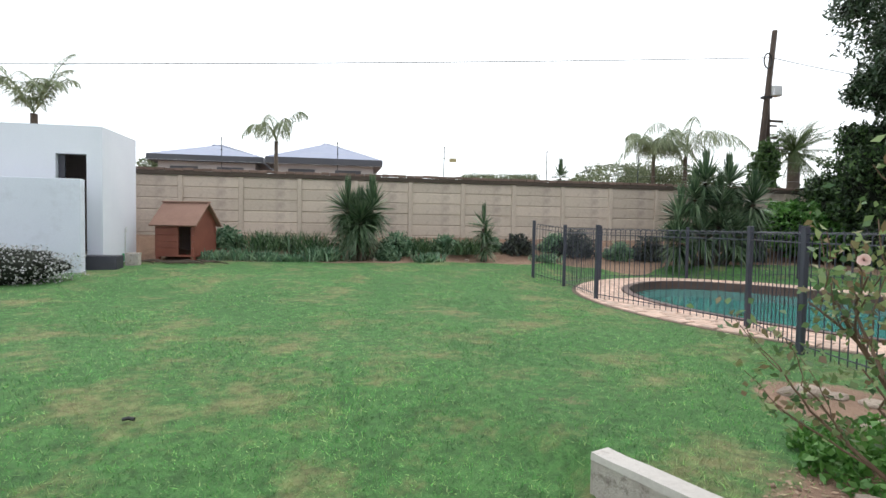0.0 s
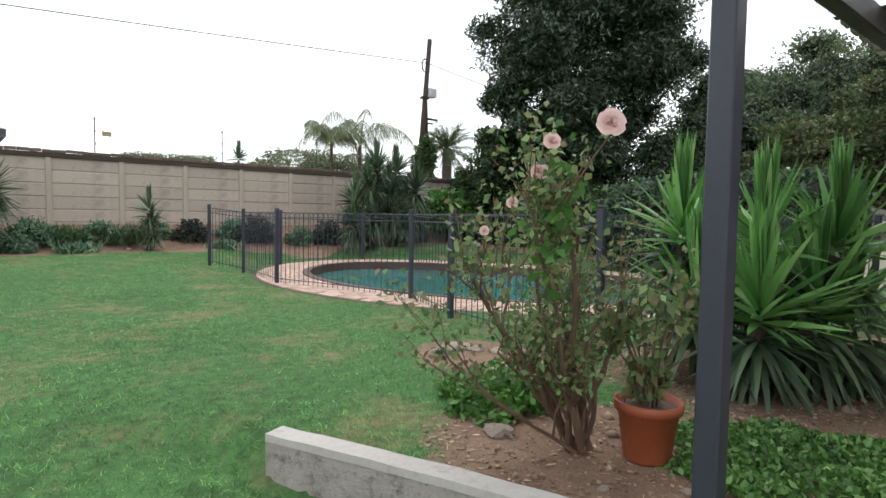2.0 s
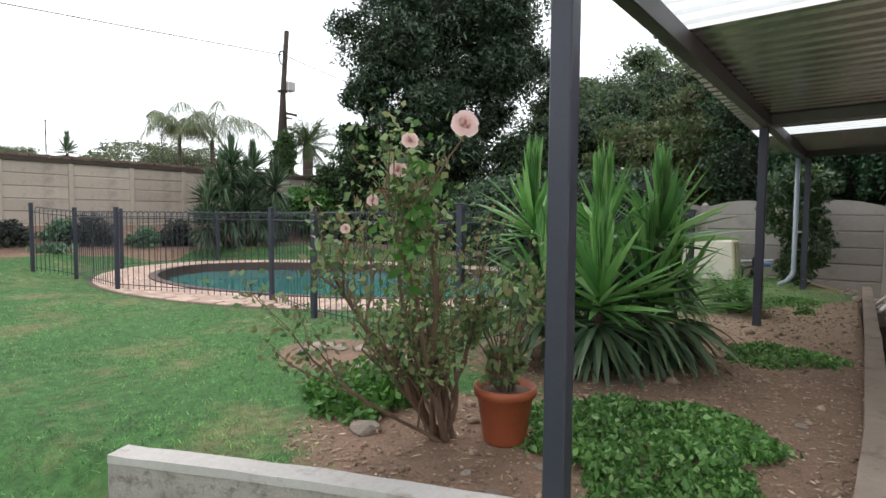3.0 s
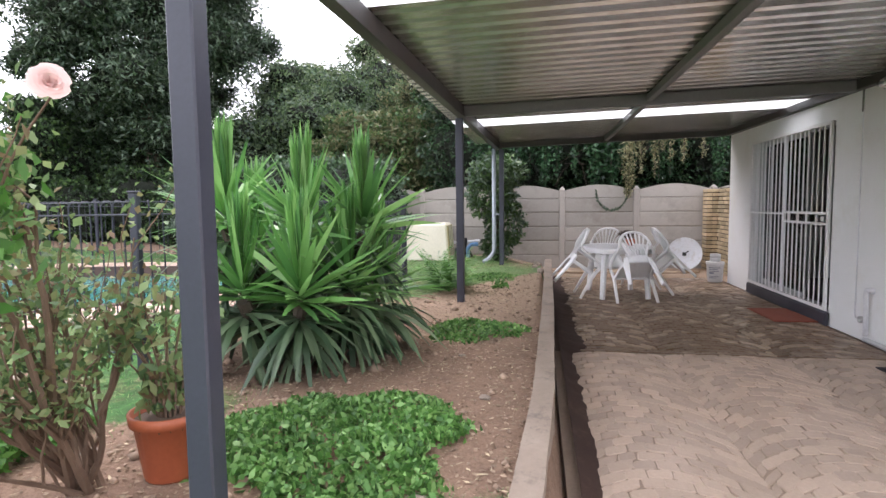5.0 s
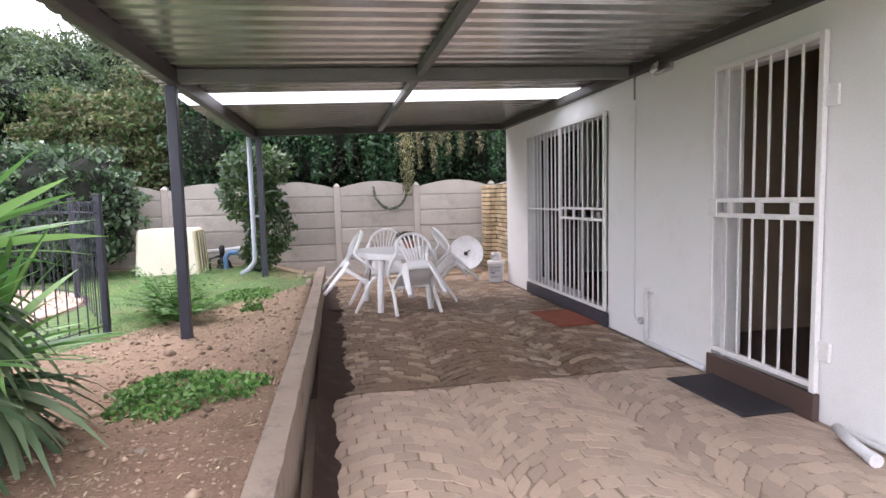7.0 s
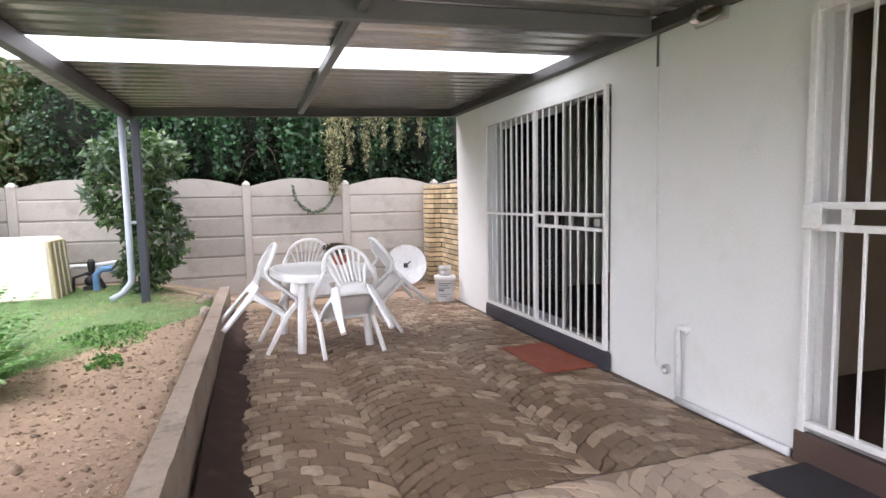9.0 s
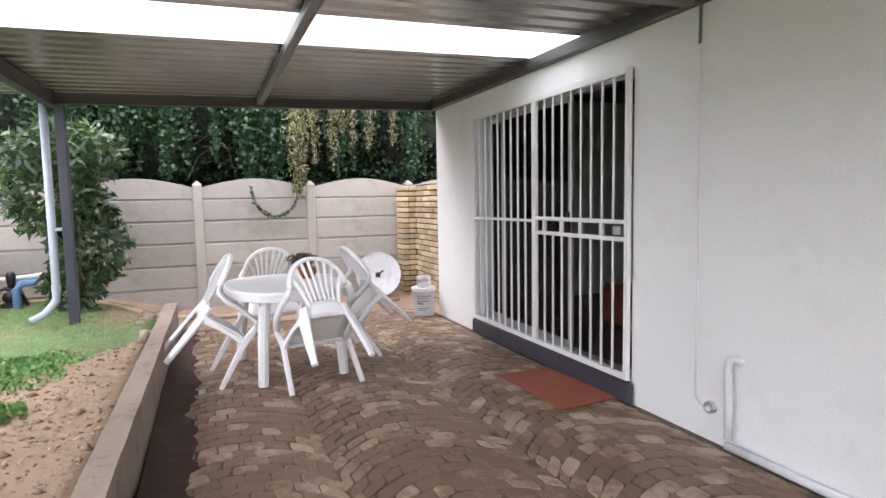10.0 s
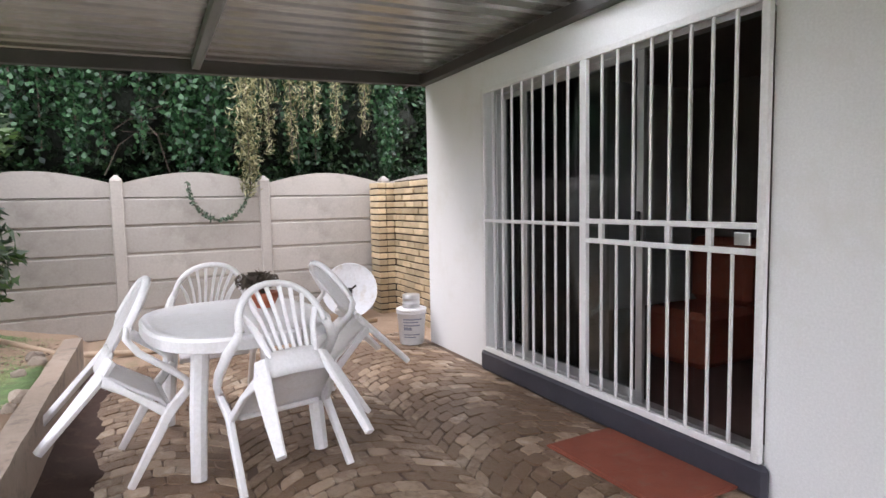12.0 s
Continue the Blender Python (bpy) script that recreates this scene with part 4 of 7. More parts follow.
yucca("tall dark yucca group behind the pool", (10.2, 17.0, ground_z(10.2, 17.0)),
      [(-0.2, 0, 2.15), (0.55, 0.1, 2.1), (-0.9, 0, 1.2), (0.9, 0.1, 1.2), (0.1, -0.2, 1.5), (-0.4, -0.2, 0.75), (0.5, -0.3, 0.7), (1.2, 0, 0.8), (0.1, -0.3, 1.0), (-1.1, -0.2, 0.6), (1.0, -0.3, 1.6), (-0.5, 0, 1.7)], 210, 0.72, 0.05, M_YUCCA_OLD)


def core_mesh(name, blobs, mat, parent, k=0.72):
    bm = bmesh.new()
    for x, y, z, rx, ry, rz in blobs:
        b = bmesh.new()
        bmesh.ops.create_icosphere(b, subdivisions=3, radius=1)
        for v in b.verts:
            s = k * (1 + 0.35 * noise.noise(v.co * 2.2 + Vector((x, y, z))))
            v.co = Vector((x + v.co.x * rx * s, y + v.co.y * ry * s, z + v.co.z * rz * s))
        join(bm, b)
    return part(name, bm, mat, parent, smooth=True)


# near-black fill for crowns: the shade between the leaves, put into colour
M_CROWN_SHADE = worn("crown_shade", (0.006, 0.01, 0.005), (0.016, 0.02, 0.01), 6, 30, 0.95, bump=1.0, dist=0.05)


def bush(name, label, cat, at, blobs, n, length, width, mat, core=0.72, trunk=None, grp="", kind="", droop=0.2, hollow=0.6, material2=None):
    """A crown of leaves in lumps round the foot at; trunk: limbs as lists of points."""
    b = group(name, label, cat, grp, kind, at=at)
    rr = random.Random(len(label) + n)
    if max(q[3] for q in blobs) > 1.2:
        extra = []
        for x, y, z, rx, ry, rz in blobs:
            for _ in range(7):
                d = Vector((rr.gauss(0, 1), rr.gauss(0, 1), rr.gauss(0.5, 0.7))).normalized()
                k = rr.uniform(0.25, 0.42)
                extra.append((x + d.x * rx * 0.92, y + d.y * ry * 0.92, z + d.z * rz * 0.92, rx * k, ry * k, rz * k * 0.8))
        blobs = list(blobs) + extra
    # solid dark lumps stand in for the crown's shaded inside
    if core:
        core_mesh("crown_core", blobs, M_CROWN_SHADE, b, core)
    c, out = cloud(n, blobs, hollow)
    v, f = leaves(c, length, width, droop, out * 0.7)
    mesh_of("foliage", v, f, mat, b)
    # material2: a second leaf colour in the outermost shell of the crown
    if material2:
        c, out = cloud(n // 3, blobs, 0.85)
        v, f = leaves(c, length * 1.1, width * 1.1, droop, out * 0.7)
        mesh_of("second_foliage", v, f, material2, b)
    for pts, r in trunk or ():
        part("trunk", bm_tube(pts, [r * (1 - 0.6 * i / (len(pts) - 1)) for i in range(len(pts))], 10), M_BARK, b, smooth=True)
    return b


# the dark tree by the pool
# its grey-green outer leaves carry the pale leaf highlights as colour
bush("tree", "large dense dark-green tree beyond the pool fence", "tree", (16.6, 14.6, 0.2),
     [(0, 0, 7.6, 2.6, 2.6, 2.4), (-1.9, 0.8, 6.6, 1.7, 1.6, 1.5), (1.7, -0.8, 6.6, 1.9, 1.9, 1.7), (-0.4, 0.2, 5.0, 2.3, 2.2, 1.6), (1.2, -1.6, 8.3, 1.5, 1.5, 1.3), (-1.0, 1.0, 8.9, 1.5, 1.5, 1.4), (0.6, 0, 3.2, 2.2, 2.2, 1.5)]
     + [(2.7 * math.cos(i * 2.4), 2.5 * math.sin(i * 2.4), 4.6 + 0.42 * (i % 12), 0.75, 0.75, 0.55) for i in range(16)],
     80000, 0.17, 0.055, M_DARKLEAF, 0.46, [([(0, 0, -0.3), (0.1, 0, 2), (-0.1, 0.1, 4), (0, 0, 6.5)], 0.28)], hollow=0.3, material2=M_GREYLEAF)
# woods behind the pool
woods = [((19.5, 11.0, 0.2), [(0, 0, 3.4, 2.6, 2.4, 2.2), (1.5, -1.5, 4.2, 2.0, 2.0, 1.8), (-1.5, 1.2, 2.0, 1.8, 2, 1.7)], M_WOODLEAF, M_GREYLEAF, "broad green tree in the woods behind the pool"),
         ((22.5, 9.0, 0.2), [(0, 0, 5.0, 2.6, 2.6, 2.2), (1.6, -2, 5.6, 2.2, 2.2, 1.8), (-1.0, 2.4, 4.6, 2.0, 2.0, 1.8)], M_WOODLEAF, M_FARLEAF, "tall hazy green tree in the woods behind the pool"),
         ((19.0, 6.5, 0.2), [(0, 0, 3.0, 2.2, 2.4, 1.9), (0.8, -1.8, 3.8, 2.0, 2.0, 1.7), (-0.8, 0.8, 1.6, 1.6, 2.0, 1.4)], M_OLIVELEAF, M_WOODLEAF, "tangled olive-green tree behind the boundary wall"),
         ((16.6, 7.9, 0.2), [(0, 0, 2.2, 1.2, 1.8, 1.5), (0.3, -1.8, 2.5, 1.1, 1.5, 1.4)], M_OLIVELEAF, M_MIDLEAF, "brushy tangle of brown-green stems behind the clipped hedge"),
         ((17.6, 3.6, 0.2), [(0, 0, 3.6, 1.8, 2.2, 2.6), (0.2, -1.4, 5.2, 1.8, 2.0, 1.8), (0.2, 1.6, 4.9, 1.5, 1.6, 2.0)], M_DARKLEAF, M_MIDLEAF, "dark conifer-like tree behind the boundary wall"),
         ((15.9, 4.9, 0.2), [(0, 0, 3.1, 0.55, 0.6, 0.9), (0.1, 0.4, 2.2, 0.6, 0.6, 0.7)], M_BRIGHTLEAF, M_MIDLEAF, "fresh bright green conifer among the dark trees"),
         ((15.9, 17.2, 0.4), [(0, 0, 2.2, 1.9, 1.5, 1.9), (1.5, -1.0, 3.2, 1.5, 1.5, 1.5), (-1.0, 0.8, 1.4, 1.3, 1.1, 1.2)], M_DARKLEAF, M_MIDLEAF, "dark shrubby tree beside the far wall")]
for at, blobs, mat, mat2, label in woods:
    small = max(q[3] for q in blobs) < 1.0
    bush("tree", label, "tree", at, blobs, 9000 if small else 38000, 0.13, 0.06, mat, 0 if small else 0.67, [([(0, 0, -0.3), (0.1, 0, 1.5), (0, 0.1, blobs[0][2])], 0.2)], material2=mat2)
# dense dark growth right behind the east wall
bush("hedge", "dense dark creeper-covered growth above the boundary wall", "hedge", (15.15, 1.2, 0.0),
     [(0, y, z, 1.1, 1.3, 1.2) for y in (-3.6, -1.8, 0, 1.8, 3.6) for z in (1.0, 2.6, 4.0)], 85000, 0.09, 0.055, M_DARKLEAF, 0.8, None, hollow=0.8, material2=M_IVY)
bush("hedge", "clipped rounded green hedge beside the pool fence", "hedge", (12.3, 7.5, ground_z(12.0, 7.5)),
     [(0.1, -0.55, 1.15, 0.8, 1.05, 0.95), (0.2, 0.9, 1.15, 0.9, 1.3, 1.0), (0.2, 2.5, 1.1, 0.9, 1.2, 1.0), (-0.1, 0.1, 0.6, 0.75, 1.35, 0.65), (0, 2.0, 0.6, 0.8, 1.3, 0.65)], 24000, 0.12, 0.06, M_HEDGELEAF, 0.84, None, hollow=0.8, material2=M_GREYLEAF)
bush("hedge", "low dark shrubbery growing behind the pool under the big tree", "hedge", (15.4, 14.2, 0.2),
     [(0, -1.6, 1.0, 1.0, 1.3, 1.2), (0.2, 0.2, 1.1, 1.0, 1.3, 1.3), (-0.4, 1.8, 1.0, 1.0, 1.2, 1.1)], 16000, 0.12, 0.055, M_DARKLEAF, 0.8, None, material2=M_MIDLEAF)
bush("shrub", "tall oleander shrub with long dark leaves behind the patio post", "shrub", (12.35, 4.05, ground_z(12.3, 4.05)),
     [(0, 0, 1.75, 0.55, 0.55, 0.36), (-0.1, 0.1, 1.3, 0.5, 0.5, 0.5), (0.1, -0.15, 0.75, 0.36, 0.4, 0.5), (0, 0, 0.3, 0.25, 0.3, 0.3)], 3000, 0.15, 0.048, M_MIDLEAF, 0.0,
     [([(0.05 * i - 0.1, 0.06 * (i % 3) - 0.05, -0.05), (0.1 * i - 0.2, 0.08 * (i % 3) - 0.1, 0.9), (0.13 * i - 0.3, 0.1 * (i % 3) - 0.1, 1.7)], 0.02) for i in range(5)], material2=M_GREYLEAF)
bush("shrub", "bright green leafy shrub at the end of the flower bed", "shrub", (13.5, 17.9, 0.7), [(0, 0, 0.9, 1.1, 0.8, 0.75), (0.7, -0.2, 0.6, 0.8, 0.7, 0.6)], 9000, 0.13, 0.08, M_BRIGHTLEAF, 0.7)
bush("shrub", "dark climbing creeper round the foot of the utility pole", "shrub", (14.2, 20.1, 0.4), [(0, 0, 1.6, 0.7, 0.6, 1.7), (0.2, 0, 3.2, 0.4, 0.4, 0.9)], 8000, 0.13, 0.08, M_MIDLEAF, 0.7)

# flower-bed plants along the north wall
BED = [(-2.35, 17.55, "grass", 0.3), (-1.75, 17.75, "grass", 0.34), (-1.15, 17.6, "blue", 0.3), (-0.2, 18.2, "tall", 0.62), (-1.2, 18.35, "tall", 0.55), (0.2, 17.55, "blue", 0.42), (2.0, 18.1, "bush", 0.5), (2.6, 18.3, "tall", 0.45),
       (2.75, 17.5, "grass", 0.3), (3.3, 18.2, "bush", 0.4), (3.8, 18.25, "tall", 0.5), (5.3, 18.2, "dusk", 0.45), (5.9, 17.6, "grass", 0.28), (6.9, 18.1, "dusk", 0.6), (6.4, 18.3, "bush", 0.45), (8.1, 17.9, "bush", 0.4),
       (8.9, 17.8, "dusk", 0.55), (-2.2, 18.4, "bush", 0.45), (12.0, 17.8, "dusk", 0.55), (4.6, 18.4, "bush", 0.3), (1.75, 17.75, "bush", 0.3), (-0.55, 17.5, "grass", 0.25), (-3.4, 18.6, "bush", 0.35)]
for x, y, what, s in BED:
    at = (x, y, ground_z(x, y) - 0.02)
    if what in ("grass", "blue", "tall"):
        g = group("clump_plant", {"grass": "low clump of pale green strap leaves in the flower bed", "blue": "rounded blue-green clump of narrow leaves in the flower bed", "tall": "tall clump of upright green leaves by the boundary wall"}[what], "garden plant", "plants in the flower bed", at=at)
        s *= 1.25
        n = 420 if what != "grass" else 260
        o = np.stack([RNG.normal(0, s * 0.45, n), RNG.normal(0, s * 0.4, n), np.zeros(n)], 1)
        d = np.stack([RNG.normal(0, 0.5, n), RNG.normal(0, 0.5, n), np.ones(n)], 1)
        v, f = straps(o, d, s * RNG.uniform(0.8, 1.3, n), 0.026 if what != "grass" else 0.034, 0.35, 3)
        mesh_of("foliage", v, f, M_BEDLEAF if what != "tall" else M_HEDGELEAF, g)
    else:
        bush("garden_shrub", {"bush": "small leafy green shrub in the flower bed", "dusk": "dark purplish-green shrub in the flower bed"}[what], "shrub", at,
             [(0, 0, s * 0.6, s * 0.8, s * 0.6, s * 0.7), (s * 0.5, 0, s * 0.4, s * 0.6, s * 0.5, s * 0.5), (-s * 0.6, 0.1, s * 0.35, s * 0.5, s * 0.5, s * 0.45)], 1700, 0.13, 0.045, M_BEDLEAF if what == "bush" else M_LAVENDER, 0.4, hollow=0.3, grp="plants in the flower bed")
bush("flower_bush", "low spreading bush of small white flowers by the low wall", "flower bush", (-4.9, 14.0, ground_z(-4.9, 14.0)), [(0, 0, 0.25, 1.1, 0.6, 0.38), (-1.3, 0, 0.3, 1.1, 0.6, 0.42)], 7000, 0.05, 0.03, M_WHITEFLOWER, 0.8)


def ground_cover(label, x, y, rx, ry, h, n, mat, leaf=0.045):
    a, r = RNG.uniform(0, 2 * math.pi, n), np.sqrt(RNG.uniform(0, 1, n))
    r = r * (0.95 + 0.16 * np.sin(3 * a + x) + 0.1 * np.sin(7 * a + y)) + RNG.exponential(0.035, n)
    px, py = r * np.cos(a) * rx, r * np.sin(a) * ry
    z = land(x + px, y + py) - ground_z(x, y) + h * RNG.uniform(0.1, 1, n) * (1 - 0.6 * r**3) * (0.8 + 0.3 * np.sin(px * 9) * np.sin(py * 11))
    v, f = leaves(np.stack([px, py, z], 1), leaf, leaf * 0.6, -0.5)
    g = tagged(mesh_of("ground_cover", v, f, mat), label, "ground cover plant", kind="stuff")
    g.location = (x, y, ground_z(x, y))


ground_cover("mat of low bright green ground cover beside the patio wall", 3.46, 4.18, 0.66, 0.62, 0.12, 6200, M_COVER, 0.048)
ground_cover("small patch of low green ground cover on the red soil", 5.92, 3.8, 0.4, 0.42, 0.09, 1300, M_COVER, 0.048)
ground_cover("leafy green weeds beside the rose bush", 3.15, 5.8, 0.4, 0.38, 0.26, 1700, M_BRIGHTLEAF, 0.06)
ground_cover("thin green weeds on the lawn by the patio post", 9.6, 3.9, 0.5, 0.35, 0.05, 500, M_COVER)
ground_cover("small weed tuft on the red soil", 8.6, 3.75, 0.14, 0.12, 0.1, 140, M_BRIGHTLEAF)


def fern(at):
    g = group("fern", "low green fern-like plant behind the patio post", "fern", at=at)
    n = 34
    a = RNG.uniform(0, 2 * math.pi, n)
    up = RNG.uniform(0.5, 2.2, n)
    out = []
    for i in range(n):
        d = Vector((math.cos(a[i]), math.sin(a[i]), up[i])).normalized()
        le = random.uniform(0.55, 0.95)
        k = 16
        t = np.linspace(0.15, 1, k)[:, None]
        o = np.array(d)[None] * le * t - np.array([[0, 0, 0.22 * le]]) * t**2
        s = np.array(d.cross(Vector((0, 0, 1))).normalized())
        for sg in (-1, 1):
            out.append(straps(o, sg * s[None] + 0.5 * np.array(d)[None] + 0 * o, 0.13 * (1.15 - t[:, 0]), 0.03, 0.3, 2))
        out.append(straps(np.zeros((1, 3)), np.array([d]), le, 0.008, 0.22, 4))
    v, f = gather(out)
    mesh_of("fronds", v, f, M_BRIGHTLEAF, g)


fern((8.2, 4.38, ground_z(8.2, 4.38)))
fern((8.75, 4.6, ground_z(8.75, 4.6)))


def palm(label, at, fronds, length, trunk_h, rad=0.16, lean=(0, 0), arch=0.55, leaflet=0.5, low=-0.2, mat=None, blade=0.035, rise=0.25):
    """A feather palm: trunk and fronds, each a rib with many leaflets."""
    p = group("palm_tree", label, "palm tree", at=at)
    top = Vector((lean[0], lean[1], trunk_h))
    part("trunk", bm_tube([(0, 0, -0.3), top * 0.5, top], [rad * 1.25, rad, rad * 0.8], 12), M_BARK, p, smooth=True)
    out = []
    for i in range(fronds):
        a = 2 * math.pi * i / fronds + random.uniform(-0.3, 0.3)
        up = random.uniform(low, 2.4)
        d = np.array(Vector((math.cos(a), math.sin(a), up)).normalized())
        le = length * random.uniform(0.75, 1.1)
        k = 46
        t = np.linspace(0.12, 1, k)[:, None]
        z = np.array([[0, 0, 1.0]])
        bend = arch * random.uniform(0.6, 1.3)
        o = np.array(top)[None] + d[None] * le * t - z * bend * le * t**2.6
        tan = unit(d[None] - z * bend * 2.6 * t**1.6)
        s = unit(np.cross(tan, z))
        for sg in (-1, 1):
            out.append(straps(o, sg * s + 0.7 * tan + rise * z + 0.14 * RNG.normal(size=(k, 3)), leaflet * (1.15 - 0.85 * t[:, 0] ** 2), blade, 0.75, 3))
        out.append(straps(np.array(top)[None], d[None], le, 0.05, bend, 6))
    v, f = gather(out)
    mesh_of("fronds", v, f, mat or M_PALM, p)


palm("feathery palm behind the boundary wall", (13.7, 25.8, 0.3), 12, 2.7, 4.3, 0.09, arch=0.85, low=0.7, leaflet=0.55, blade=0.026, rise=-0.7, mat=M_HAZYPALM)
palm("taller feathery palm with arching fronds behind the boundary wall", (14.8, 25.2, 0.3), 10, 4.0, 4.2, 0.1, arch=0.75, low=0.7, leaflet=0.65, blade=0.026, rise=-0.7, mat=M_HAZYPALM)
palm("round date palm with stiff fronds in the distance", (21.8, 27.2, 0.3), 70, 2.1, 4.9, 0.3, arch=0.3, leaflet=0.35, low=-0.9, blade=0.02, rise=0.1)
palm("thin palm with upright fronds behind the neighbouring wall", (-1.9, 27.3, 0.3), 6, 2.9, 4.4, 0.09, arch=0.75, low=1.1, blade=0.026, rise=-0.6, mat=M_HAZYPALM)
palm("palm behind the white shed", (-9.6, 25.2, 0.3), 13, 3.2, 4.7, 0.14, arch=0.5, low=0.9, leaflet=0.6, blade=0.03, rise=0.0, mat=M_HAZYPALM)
yucca("small dark agave-like plant behind the boundary wall", (9.5, 25.7, 0.2), [(0, 0, 3.3)], 120, 0.6, 0.05, M_YUCCA_OLD)
for x, y, z, s in ((10.2, 42, 0, 1.7), (12.0, 42, 0, 2.0), (-8.8, 38, 0, 1.5), (-7.4, 38.5, 0, 1.7), (13.2, 41, 0, 1.4), (16.0, 33, 0, 2.4), (18.5, 33, 0, 2.2)):
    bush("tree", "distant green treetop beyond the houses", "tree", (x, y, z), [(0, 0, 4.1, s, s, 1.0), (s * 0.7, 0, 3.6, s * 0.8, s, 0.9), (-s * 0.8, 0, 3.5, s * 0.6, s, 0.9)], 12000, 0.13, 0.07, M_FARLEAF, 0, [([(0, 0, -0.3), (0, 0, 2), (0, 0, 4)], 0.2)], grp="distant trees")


# ---- rose and potted plant ----
def rose_flower(name, parent, at, r, n=34):
    """A full bloom, tilted a little to the path: petals open from the closed heart to the wide rim."""
    flower = new(name)
    flower.parent = parent
    flower.matrix_basis = Matrix.Translation(at) @ Vector((-1.5, -1.6, 0.8)).to_track_quat("Z", "Y").to_matrix().to_4x4()
    rr = random.Random(int(r * 1e4))
    for i in range(n):
        k = (i + 1) / n
        a = i * 2.4
        out, side = Vector((math.cos(a), math.sin(a), 0)), Vector((-math.sin(a), math.cos(a), 0))
        up = Vector((0, 0, 1))
        bm = bmesh.new()
        rows = []
        open_by = 0.12 + 0.78 * k**1.1
        tall = r * (0.75 + 0.25 * k)
        for s in (0.0, 0.3, 0.6, 0.85, 1.0):
            ang = open_by * s
            far = r * 0.1 + tall * s * math.sin(ang) + r * 0.22 * k * s
            lift = -r * 0.35 + tall * s * math.cos(ang) - r * 0.25 * k * max(0, s - 0.8)
            w = r * (0.16 + 0.46 * k) * (0.35 + 1.1 * math.sin(0.3 + s * 2.1))
            rows.append([bm.verts.new(out * (far - abs(q) ** 1.5 * w * 0.35 + rr.uniform(-1, 1) * 0.03 * r) + side * w * q + up * (lift - abs(q) * 0.06 * r)) for q in (-0.75, -0.3, 0.3, 0.75)])
        for r0, r1 in zip(rows, rows[1:]):
            for q in range(3):
                bm.faces.new((r0[q], r0[q + 1], r1[q + 1], r1[q]))
        part("petal", bm, M_PETAL, flower, smooth=True)


def rose_bush():
    foot = Vector((2.91, 5.05, ground_z(2.91, 5.05)))
    b = group("rose_bush", "leggy rose bush with pale pink blooms growing in bare soil", "rose bush", at=tuple(foot))
    rng = random.Random(5)
    tips = []
    leaf_pts = []

    def cane(p0, p1, r, depth):
        p0, p1 = Vector(p0), Vector(p1)
        k = 5
        off = Vector((rng.uniform(-1, 1), rng.uniform(-1, 1), 0)) * (p1 - p0).length * 0.08
        pts = [p0.lerp(p1, t / k) + off * math.sin(math.pi * t / k) + Vector((rng.uniform(-1, 1), rng.uniform(-1, 1), 0)) * 0.006 for t in range(k + 1)]
        part("cane", bm_tube(pts, [r * (1 - 0.45 * t / k) for t in range(k + 1)], 6), M_CANE, b)
        if depth < 2:
            for _ in range(3 if depth == 0 else 2):
                q = pts[rng.choice((2, 3, 4, 5))]
                d = (p1 - p0).normalized() + Vector((rng.uniform(-0.7, 0.7), rng.uniform(-0.7, 0.7), rng.uniform(0, 0.5)))
                cane(q, q + d.normalized() * rng.uniform(0.18, 0.36), r * 0.5, depth + 1)
        if depth:
            leaf_pts.extend(pts[1:])
        else:
            leaf_pts.extend(pts[4:])
        tips.append(pts[-1])

    W = lambda x, y, z: Vector((x, y, z)) - foot  # noqa: E731
    for tip, r in ((W(2.42, 5.15, 0.95), 0.022), (W(2.36, 4.9, 1.3), 0.02), (W(2.42, 5.35, 1.15), 0.018), (W(2.5, 4.85, 1.4), 0.02), (W(2.68, 5.0, 0.95), 0.018), (W(2.98, 4.9, 1.05), 0.018), (W(3.05, 5.25, 1.1), 0.016), (W(2.3, 5.3, 0.75), 0.014), (W(2.62, 5.1, 1.35), 0.018), (W(3.1, 5.0, 0.8), 0.014)):
        start = Vector((rng.uniform(-0.05, 0.05), rng.uniform(-0.05, 0.05), -0.03))
        mid = start.lerp(tip, 0.45) + Vector((0, 0, -0.02))
        cane(start, mid, r, 0)
        cane(mid, tip, r * 0.75, 0)
    for a, c in ((W(2.42, 4.86, 1.3), W(2.35, 4.58, 1.74)), (W(2.42, 4.86, 1.3), W(2.3, 4.8, 1.7)), (W(2.45, 4.9, 1.25), W(2.3, 4.86, 1.6)), (W(2.36, 5.1, 1.2), W(2.33, 5.02, 1.48))):
        cane(a, c, 0.006, 3)
    for q, r in ((W(2.35, 4.58, 1.78), 0.054), (W(2.3, 4.8, 1.73), 0.034), (W(2.3, 4.86, 1.62), 0.036), (W(2.33, 5.02, 1.5), 0.026), (W(2.3, 5.15, 1.38), 0.022)):
        rose_flower("bloom", b, q, r)
    c = []
    for p in leaf_pts:
        for _ in range(4):
            c.append(p + Vector((rng.gauss(0, 0.05), rng.gauss(0, 0.05), rng.gauss(0.02, 0.05))))
    v, f = leaves(np.array([tuple(q) for q in c if q[2] > 0.36 + 0.5 * max(0.0, q[0] + 0.15)]), 0.042, 0.028, 0.3)
    mesh_of("foliage", v, f, M_ROSELEAF, b)
    v, f = leaves(np.array([tuple(W(2.38 + rng.gauss(0, 0.05), 4.84 + rng.gauss(0, 0.06), 1.45 + rng.gauss(0, 0.12))) for _ in range(150)]), 0.07, 0.04, 0.2)
    mesh_of("second_foliage", v, f, M_BRIGHTLEAF, b, "fresh light green young leaves")


rose_bush()


